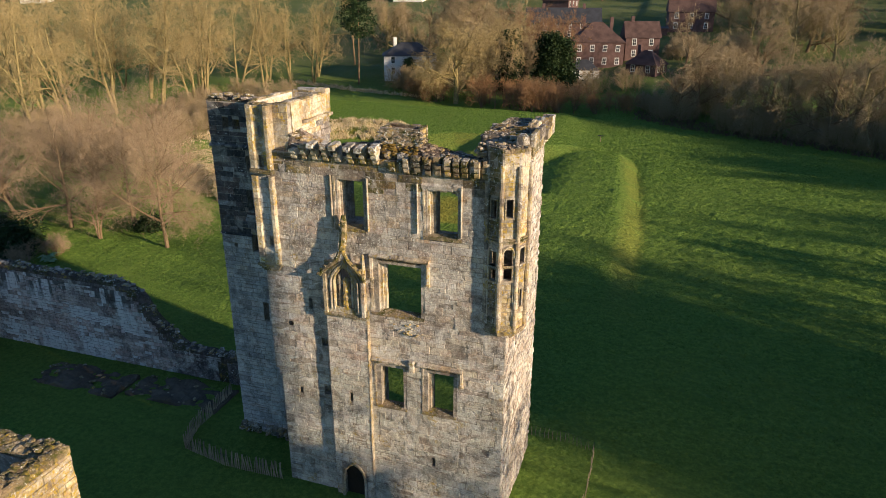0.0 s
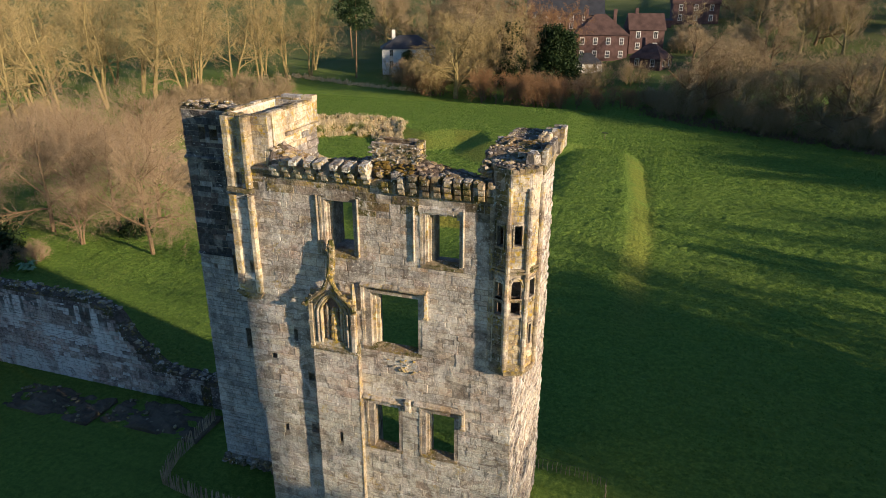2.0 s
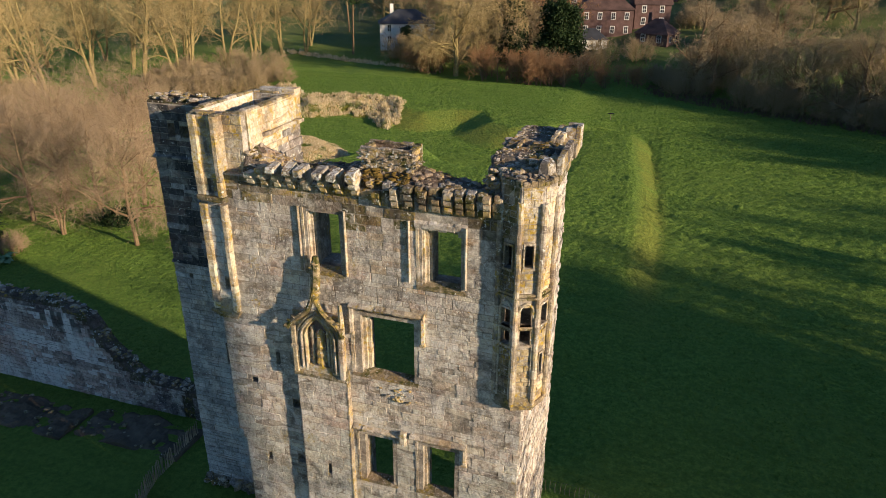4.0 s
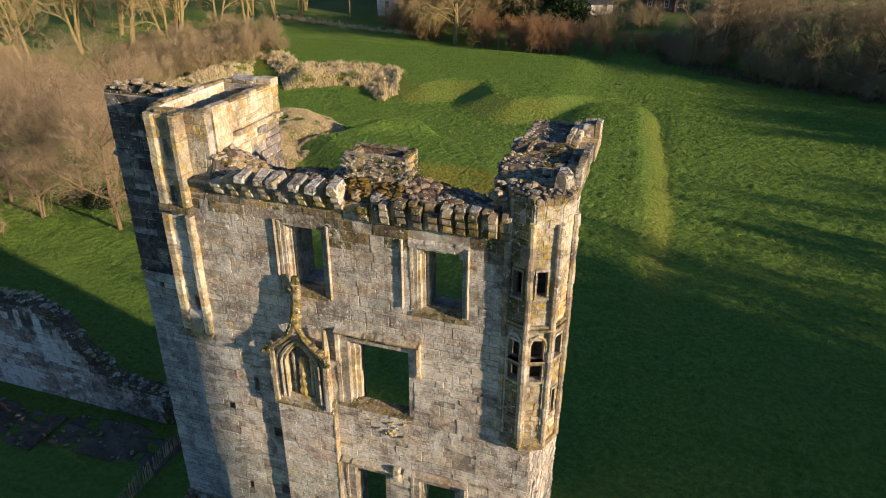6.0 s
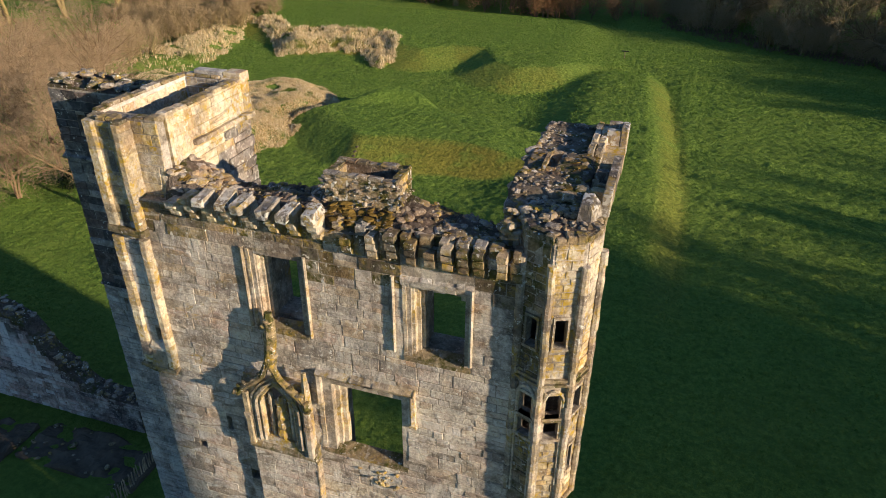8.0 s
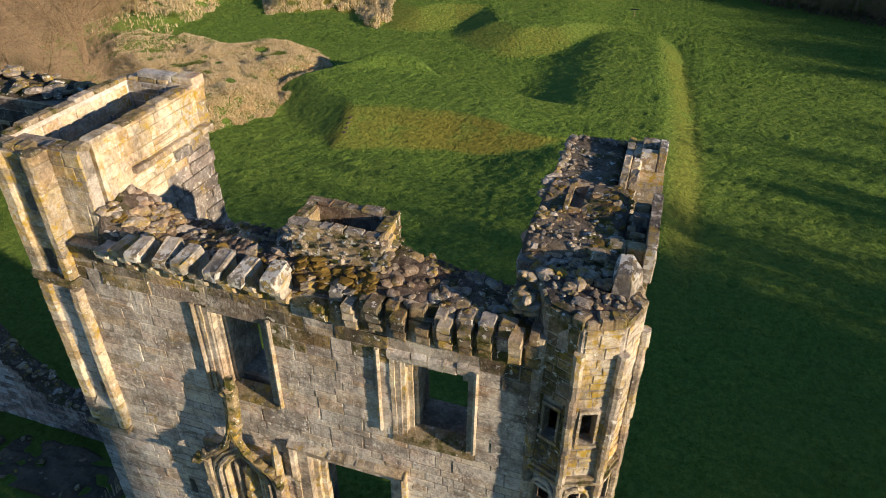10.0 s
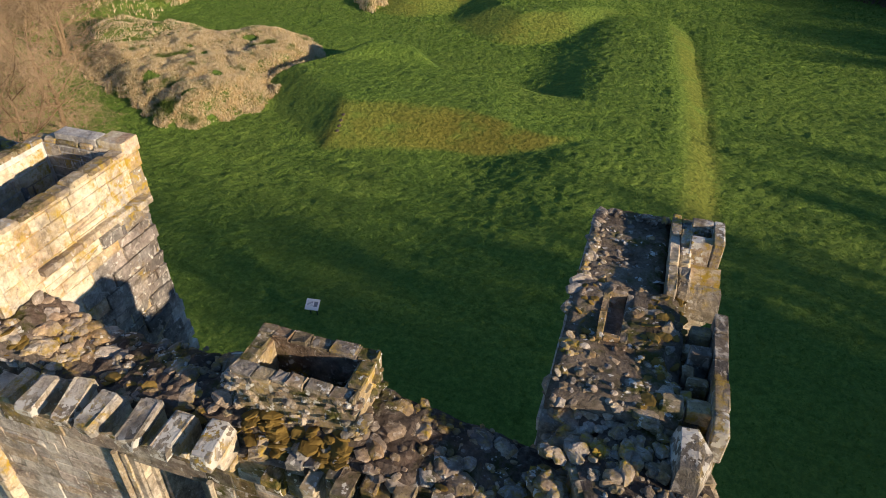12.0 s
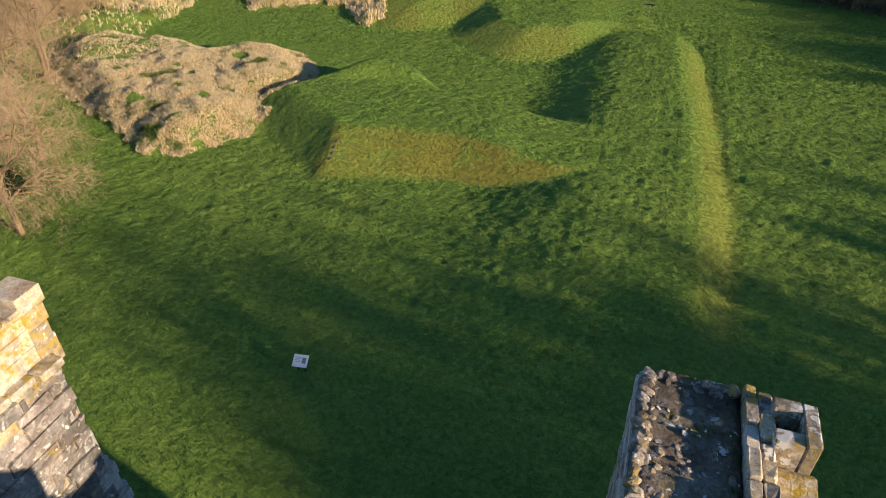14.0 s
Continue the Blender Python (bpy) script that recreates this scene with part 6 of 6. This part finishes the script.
def plant(src, spots, first=True):
    """The first spot takes the thing itself, the others copies of it."""
    for i, (x, y, size) in enumerate(spots):
        m = Matrix.Translation((x, y, gz(x, y))) @ pose(0, 0, 0, rng.uniform(-3, 3), rng.uniform(-3, 3), rng.uniform(0, 360))
        ob = src if i == 0 else copy_thing(src, m)
        ob.matrix_basis = m @ Matrix.Diagonal((size, size, size * rng.uniform(0.9, 1.1), 1))


def belt(n, x0, x1, y0, y1, size, r=random.Random(77)):
    """Spots for a wood: x and y ranges, sizes."""
    return [(r.uniform(x0, x1), r.uniform(y0, y1), r.uniform(*size)) for _ in range(n)]


GOLD = "tall bare tree, golden in low sun"
tall_a, tall_b, tall_c = (make_tree("tall", BARK_GOLD, TWIG_GOLD, GOLD, k, "tall bare trees") for k in (11, 12, 15))
plant(tall_a, [(-109, 90, 1.1), (-97, 106, 1.1), (-88, 138, 1.0), (-118, 112, 1.0), (-101, 128, 1.05), (-140, 120, 1.0), (-79, 150, 0.9), (-124, 80, 1.0), (-160, 105, 1.1)])
# the last four stand out of view, added to shade the near field
plant(tall_b, [(-110, 105, 1.1), (-95, 120, 1.05), (-100, 72, 1.1), (-126, 98, 1.1), (-112, 140, 1.0), (-84, 146, 0.95), (-135, 90, 1.0), (-150, 140, 1.1), (63, 4, 1.0), (61, 11, 0.95), (66, 0, 0.85), (66, 18, 0.75)])
plant(tall_c, [(-92, 112, 1.05), (-104, 84, 1.1), (-91, 130, 1.0), (-116, 124, 1.1), (-82, 158, 0.9), (-130, 130, 1.0), (-145, 100, 1.05), (-94, 150, 0.9)])
PURPLE = "bare spreading tree with fine purple-brown twigs"
plant(make_tree("spread", BARK_BROWN, TWIG_BROWN, PURPLE, 21, "spreading bare trees"), [(-44.8, 31.0, 0.72), (-54.0, 40.0, 1.3), (-62, 48, 1.4), (-70, 40, 1.3), (-58, 58, 1.3)])
plant(make_tree("airy", BARK_BROWN, TWIG_BROWN, "bare tree with fine purple-brown twigs", 22, "spreading bare trees"), [(-43.0, 42.0, 1.3), (-50.0, 47.0, 1.3), (-60, 33, 1.25), (-68, 52, 1.3), (-75, 60, 1.3)])
plant(make_tree("fuzzy", BARK_BROWN, TWIG_BROWN, "bare tree with a dense haze of purple-brown twigs", 23, "spreading bare trees"), [(-35.0, 31.4, 1.2), (-43.9, 36.1, 1.35), (-52.0, 33.5, 1.3)])
EDGE = "bare grey-brown tree at the field edge"
grey_a, grey_b, grey_c = make_tree("round", BARK_GREY, TWIG_GREY, EDGE, 32, "field-edge trees"), make_tree("dome", BARK_GREY, TWIG_GREY, EDGE, 33, "field-edge trees"), make_tree("dome", BARK_BROWN, TWIG_GREY, EDGE, 34, "field-edge trees")
def along(spots):
    """Spots moved onto the slanting edge of the field."""
    return [(x, y - 0.46 * max(0.0, min(x, 110) - 12), k) for x, y, k in spots]


wood = along(belt(34, 22, 130, 130, 165, (1.0, 1.45))) + belt(44, 30, 190, 165, 250, (1.1, 1.6)) + belt(30, 50, 260, 250, 340, (1.2, 1.7)) + belt(50, -240, 240, 300, 480, (1.2, 1.8)) + belt(14, -75, -40, 182, 215, (1.0, 1.5)) + belt(16, -36, -14, 150, 180, (1.0, 1.4)) + belt(10, 8, 20, 140, 160, (0.7, 0.9))
# unseen trees added round the field to shade the grass by the tower
shade = [(86, 19, 1.0), (85, 12, 1.5), (84, 5, 1.7), (85, -1, 1.8), (86, -7, 1.6), (85, -16, 0.9), (83, -26, 0.9), (85, -34, 0.9), (93, 12, 1.5), (92, 4, 1.8), (94, -4, 1.8), (91, -14, 1.0), (82, 78, 1.0), (88, 98, 1.1), (92, 116, 1.1), (98, 84, 1.1), (104, 102, 1.2), (61, 27, 0.8), (64, 34, 0.9), (60, 40, 0.7), (66, 44, 0.8), (100, 50, 1.4), (98, 58, 1.2), (103, 66, 1.1), (99, 74, 0.9), (104, 90, 1.5), (101, 42, 1.4), (106, 80, 1.5), (59, 1, 1.4), (60, 7, 1.5), (60, 14, 1.3), (61, 19, 1.4), (59, 24, 1.25), (62, 29, 1.2), (75, 8, 1.7), (70, 15, 1.5), (80, 84, 1.2), (88, 80, 1.3), (95, 76, 1.3), (104, 74, 1.3), (78, 92, 1.1), (58, -13, 1.3), (61, -19, 1.2)]
wood = [(x, y, k) for x, y, k in wood if not (138 < y < 245 and -12 < math.degrees(math.atan2(x - 21.5, y + 31.7)) < 3)]
wood += [(x, y, k) for x, y, k in shade]
plant(grey_a, [(33.8, 121.0, 1.2), (58.0, 108.5, 0.95), (22.0, 127.0, 0.8)] + wood[::3])
plant(grey_b, [(42.5, 116.5, 1.3), (68, 108, 1.2), (80, 98, 1.1)] + wood[1::3])
plant(grey_c, [(27.0, 128.0, 1.0), (50, 111.5, 1.1)] + wood[2::3])
plant(make_tree("weeping", BARK_GOLD, TWIG_GOLD, "broad bare tree with drooping golden twigs", 31, "field-edge trees"), [(-31, 136, 1.8), (-23, 152, 1.7), (50, 125, 1.2), (62, 128, 1.3), (80, 112, 1.3)])
plant(make_tree("dome", BARK_BROWN, TWIG_RED, "broad bare tree with russet twigs", 35, "field-edge trees"), [(-19, 166, 1.6), (-10, 172, 1.2), (46, 236, 1.0)])
plant(make_tree("bush", BARK_GREY, TWIG_GREY, "leafless brown bush at the field edge", 41, "field-edge bushes"), along(belt(64, 14, 130, 128, 138, (1.0, 2.0))) + belt(18, -14, 36, 142, 160, (1.0, 1.9)) + belt(16, 18, 38, 165, 205, (1.2, 2.2)) + belt(30, -100, -62, 96, 128, (1.0, 2.2)) + belt(26, -120, -66, 62, 96, (1.0, 2.0)) + belt(10, -52, -38, 146, 158, (1.2, 2.2)))
plant(make_tree("bush", BARK_BROWN, TWIG_RED, "leafless russet bush at the field edge", 42, "field-edge bushes"), [(-21, 134.5, 2.6), (-10.5, 133.5, 2.5), (-6.5, 134.0, 2.2), (-2.5, 133.5, 2.4), (-37, 139, 2.0), (-42, 140, 1.8), (6, 132, 1.8), (-15.5, 136, 2.1), (11, 130.5, 1.5)])
plant(evergreen(51, 13, 3.6, "dark green conifer beside the houses", 0.04), [(-20, 150, 1.1), (-9, 150, 1.15), (-6, 152, 1.0), (-11, 153, 1.0), (-22, 154, 0.9)])
plant(evergreen(54, 13, 3.3, "dark broad evergreen in front of the cottage", 0.04, cone=False), [(-50.3, 154, 0.62)])
plant(evergreen(52, 25, 4.6, "tall pine with a bare reddish trunk", 0.5, cone=False, leaves=2600, spray=0.13), [(-65.5, 152, 1.0), (-78, 176, 1.0)])
# two yews out of view, added only for the shade they cast
plant(evergreen(55, 21, 5.5, "broad dark yew added out of view to cast shade", 0.05, cone=False), [(89, 7, 0.95), (90, -3, 1.1)])
plant(make_tree("bush", BARK_BROWN, TWIG_BROWN, "tangled pale brown bramble behind the wall", 43, "brambles"), [(-46.5, 25.5, 0.8), (-48, 22.5, 0.7), (-56, 22, 0.9)])
plant(evergreen(53, 2.6, 3.0, "low dark evergreen bush behind the wall", 0.0, cone=False), [(-52, 25, 1.0), (-57, 28, 1.0), (-41.5, 36.0, 0.55), (-62, 25, 1.1)])


def broad_leaf_plant(x, y):
    """A low plant of big pale leaves."""
    t = thing("broad_leaf_plant", (x, y, gz(x, y)), "low plant with big pale green leaves", "plant")
    r = random.Random(5)
    for i in range(16):
        a, l, w0 = r.uniform(0, 6.283), r.uniform(0.6, 1.2), r.uniform(0.25, 0.42)
        d, n = Vector((math.cos(a), math.sin(a), 0)), Vector((-math.sin(a), math.cos(a), 0))
        up, b = r.uniform(0.3, 1.0), Vector((x, y, gz(x, y)))
        mid, tip = b + d * l * 0.55 + Vector((0, 0, up)), b + d * l * 1.2 + Vector((0, 0, up * 0.75))
        part("leaf", Solid().add([b, mid + n * w0, mid + Vector((0, 0, 0.07)), mid - n * w0, tip], [(0, 1, 2), (0, 2, 3), (1, 4, 2), (2, 4, 3)]), PALE_LEAF, t)


broad_leaf_plant(-45.2, 23.6)
for x, y in ((-16.1, 50.6), (-16.0, 49.9), (-15.9, 49.2), (-16.2, 51.4)):
    hole = thing("burrow", (x, y, gz(x, y)), "small dark rabbit burrow in the grass bank", "burrow", "burrows in the bank")
    part("earth", Solid().rock((x, y - 0.1, gz(x, y - 0.1)), 0.5, random.Random(3), 0.4), EARTH, hole)

# ---- houses beyond the field ----
def house(name, label, x, y, turn, wide, deep, eaves, rise, walls, roofing, bays, floors, chimneys=1, hip=True, sink=0.5):
    h = thing(name, (x, y, gz(x, y) - sink), label, "house", "houses beyond the field")
    m = Matrix.Translation((x, y, gz(x, y) - sink)) @ pose(0, 0, 0, 0, 0, turn)
    a, b = wide / 2, deep / 2
    part("wall", Solid().box(-a, a, -b, b, -1.0, eaves, m), walls, h)
    o, e = 0.45, (b if hip else -0.3)
    roof = part("roof", Solid().add([(-a - o, -b - o, eaves - 0.1), (a + o, -b - o, eaves - 0.1), (a + o, b + o, eaves - 0.1), (-a - o, b + o, eaves - 0.1), (-a + e, 0, eaves + rise), (a - e, 0, eaves + rise)],
                                    [(0, 1, 5, 4), (1, 2, 5), (2, 3, 4, 5), (3, 0, 4), (3, 2, 1, 0)], m), roofing, h)
    for i in range(chimneys):
        cx = -a * 0.55 + i * a * 1.1
        part("chimney", Solid().box(cx - 0.5, cx + 0.5, -0.35, 0.35, eaves + rise * 0.3, eaves + rise + 1.4, m, 0.06), BRICK if walls != RENDER else RENDER, roof)
    for f in range(floors):
        for i in range(bays):
            u = -a + wide * (i + 0.5) / bays
            z = 1.0 + f * eaves / floors
            wn0 = part("window", Solid().box(u - 0.65, u + 0.65, -b - 0.06, -b + 0.02, z - 0.1, z + 1.9, m), WHITE, h)
            s = Solid()
            for p in (-0.26, 0.26):
                for q in (0.02, 0.92):
                    s.box(u + p - 0.22, u + p + 0.22, -b - 0.08, -b - 0.055, z + q, z + q + 0.8, m)
            part("pane", s, GLASS, wn0)
        for i in range(2):
            v = -b + deep * (i + 0.5) / 2
            z = 1.0 + f * eaves / floors
            wn0 = part("window", Solid().box(a - 0.02, a + 0.06, v - 0.5, v + 0.5, z, z + 1.6, m), WHITE, h)
            part("pane", Solid().box(a + 0.055, a + 0.08, v - 0.4, v + 0.4, z + 0.12, z + 1.48, m), GLASS, wn0)
    return h


house("white_cottage", "white rendered cottage with a slate hipped roof among trees", -53.5, 162, 24, 15, 10, 6.0, 3.4, RENDER, SLATE, 3, 2, sink=-0.8)
house("brick_house", "large red-brick house with white sash windows", -2.5, 188, 14, 15, 12, 7.3, 5.5, BRICK, TILE, 4, 2, 2)
house("brick_house", "red-brick house wing with a tiled roof", 10, 194, 14, 10, 9, 6.5, 4.5, BRICK, TILE, 2, 2, 1, False)
house("brick_house", "tall red-brick gabled house with a steep tiled roof", 24, 236, 6, 15, 10, 6.5, 6.5, BRICK, TILE, 3, 2, 0, False)
house("brick_house", "long dark-roofed brick terrace", -19, 226, 12, 26, 9, 5.5, 5.0, BRICK, SLATE, 6, 2, 2, False)
house("brick_house", "red-brick house with a pale gable", -27, 268, 80, 13, 11, 6.0, 6.0, BRICK, TILE, 3, 2, 1, False)
house("white_cottage", "small white bungalow with a dark roof", -3.5, 170, 14, 8, 6, 2.8, 2.6, RENDER, SLATE, 2, 1, 0)
house("white_cottage", "small white gabled outbuilding", -17, 206, 95, 7, 6, 3.5, 3.0, RENDER, SLATE, 2, 1, 0, False)
house("brick_house", "low brick house with a red roof", 13.5, 172, -24, 9, 7, 3.0, 3.6, BRICK, TILE, 2, 1, 1)
house("garage", "low flat red garage", 12.5, 228, 4, 9, 6, 2.6, 0.4, BRICK, SLATE, 1, 1, 0, False)
for i, (x, y, t) in enumerate(((-335, 292, 10), (-300, 320, 30), (-250, 345, -10), (-150, 330, 15), (-110, 310, 5), (60, 300, 10), (95, 330, -15), (150, 300, 20))):
    house("brick_house", "distant house on the rising ground", x, y, t, 15, 9, 5.5, 4.0, BRICK if i % 2 else RENDER, TILE if i % 3 else SLATE, 3, 2, 1, False)


# ---- rough dead growth on the banks ----
def scrub(name, poly, count, material, label, tall=(0.25, 0.7), seed=1):
    r = random.Random(seed)
    xs, ys = [p[0] for p in poly], [p[1] for p in poly]
    n = count * 3
    px, py = np.array([r.uniform(min(xs) - 2, max(xs) + 2) for _ in range(n)]), np.array([r.uniform(min(ys) - 2, max(ys) + 2) for _ in range(n)])
    d = inside(px, py, poly)
    keep = (d > 0.1 - 0.5 * np.sin(px * 1.7) * np.sin(py * 1.3)) & (np.array([noise.noise(Vector((a * 0.35, b * 0.35, 3.0))) for a, b in zip(px, py)]) > -0.42)
    keep &= np.array([r.random() for _ in range(n)]) > 0.85 * (1 - ease(-50, -43, px)) * ease(57, 61, py) * (py < 80)
    px, py = px[keep][:count], py[keep][:count]
    pz = ground_at(px, py)
    s = Solid()
    for x, y, z in zip(px, py, pz):
        hgt = r.uniform(*tall) * max(0.4, 1.0 + 0.9 * noise.noise(Vector((x * 0.8, y * 0.8, 1.0))))
        for k in range(3):
            a = r.uniform(0, 6.283)
            lean = Vector((math.cos(a), math.sin(a), 0)) * r.uniform(0.08, 0.32)
            w = Vector((-math.sin(a), math.cos(a), 0)) * r.uniform(0.03, 0.075)
            b = Vector((x + r.uniform(-0.2, 0.2), y + r.uniform(-0.2, 0.2), z - 0.03))
            i = len(s.v)
            s.v += [tuple(b - w), tuple(b + w), tuple(b + lean + Vector((0, 0, hgt)))]
            s.f += [(i, i + 1, i + 2)]
    ob = part(name, s, material, label=label, kind="stuff")
    ob["category"] = "scrub"
    return ob


scrub("dead_scrub", SCRUB_A, 66000, STRAW, "straw-coloured dead grass and bramble on a bank", (0.08, 0.3), seed=61)
scrub("dead_scrub", SCRUB_B, 9000, STRAW, "straw-coloured dead grass on a far bank", seed=62)
scrub("dead_scrub", SCRUB_C, 5000, STRAW, "straw-coloured dead grass by the trees", seed=63)
scrub("field_edge_scrub", [(-86, 149), (-62, 143.5), (-42, 140), (-42, 142), (-62, 146), (-86, 152)], 4500, STRAW, "pale dead grass along the field edge", (0.3, 0.9), 64)


scrub("field_edge_scrub", [(14, 125), (34, 114.5), (57, 104), (110, 82), (110, 92), (57, 112), (14, 132)], 12000, BRAMBLE, "brown dead bramble along the field edge", (0.3, 0.9), 65)


def tufts(seed, count, x0, x1, y0, y1, tall, wide, label):
    """Grass tufts, a few blades each, over a stretch of ground."""
    r = np.random.default_rng(seed)
    x, y = r.uniform(x0, x1, count), r.uniform(y0, y1, count)
    slope = np.hypot(ground_at(x + 1.2, y) - ground_at(x - 1.2, y), ground_at(x, y + 1.2) - ground_at(x, y - 1.2)) / 2.4
    keep = (slope < 0.22) & ~((x > -6.2) & (x < 15.6) & (y > -0.6) & (y < 9))
    for poly in (SCRUB_A, SCRUB_B):
        keep &= inside(x, y, poly) < 0.3
    x, y = x[keep], y[keep]
    n = len(x)
    z = ground_at(x, y)
    a = r.uniform(0, 2 * np.pi, (n, 2))
    h = r.uniform(*tall, (n, 2))
    w = r.uniform(*wide, (n, 2))
    v = np.empty((n, 2, 3, 3))
    ca, sa = np.cos(a), np.sin(a)
    ox, oy = r.uniform(-0.12, 0.12, (n, 2)), r.uniform(-0.12, 0.12, (n, 2))
    for k, sg in ((0, -1), (1, 1)):
        v[:, :, k, 0], v[:, :, k, 1], v[:, :, k, 2] = x[:, None] + ox - sa * w * sg, y[:, None] + oy + ca * w * sg, z[:, None] - 0.02
    lean = r.uniform(0.05, 0.9, (n, 2)) * h
    v[:, :, 2, 0], v[:, :, 2, 1], v[:, :, 2, 2] = x[:, None] + ox + ca * lean, y[:, None] + oy + sa * lean, z[:, None] + h
    me = bpy.data.meshes.new("grass")
    me.from_pydata(v.reshape(-1, 3).tolist(), [], np.arange(n * 6).reshape(-1, 3).tolist())
    ob = part("grass", me, BLADES, label=label, kind="stuff")
    ob["category"] = "grass"


tufts(91, 120000, -60, 60, 8, 80, (0.04, 0.12), (0.03, 0.08), "rough green tufts of grass")
tufts(92, 70000, -75, 90, 80, 130, (0.06, 0.18), (0.04, 0.11), "rough green tufts of grass across the field")
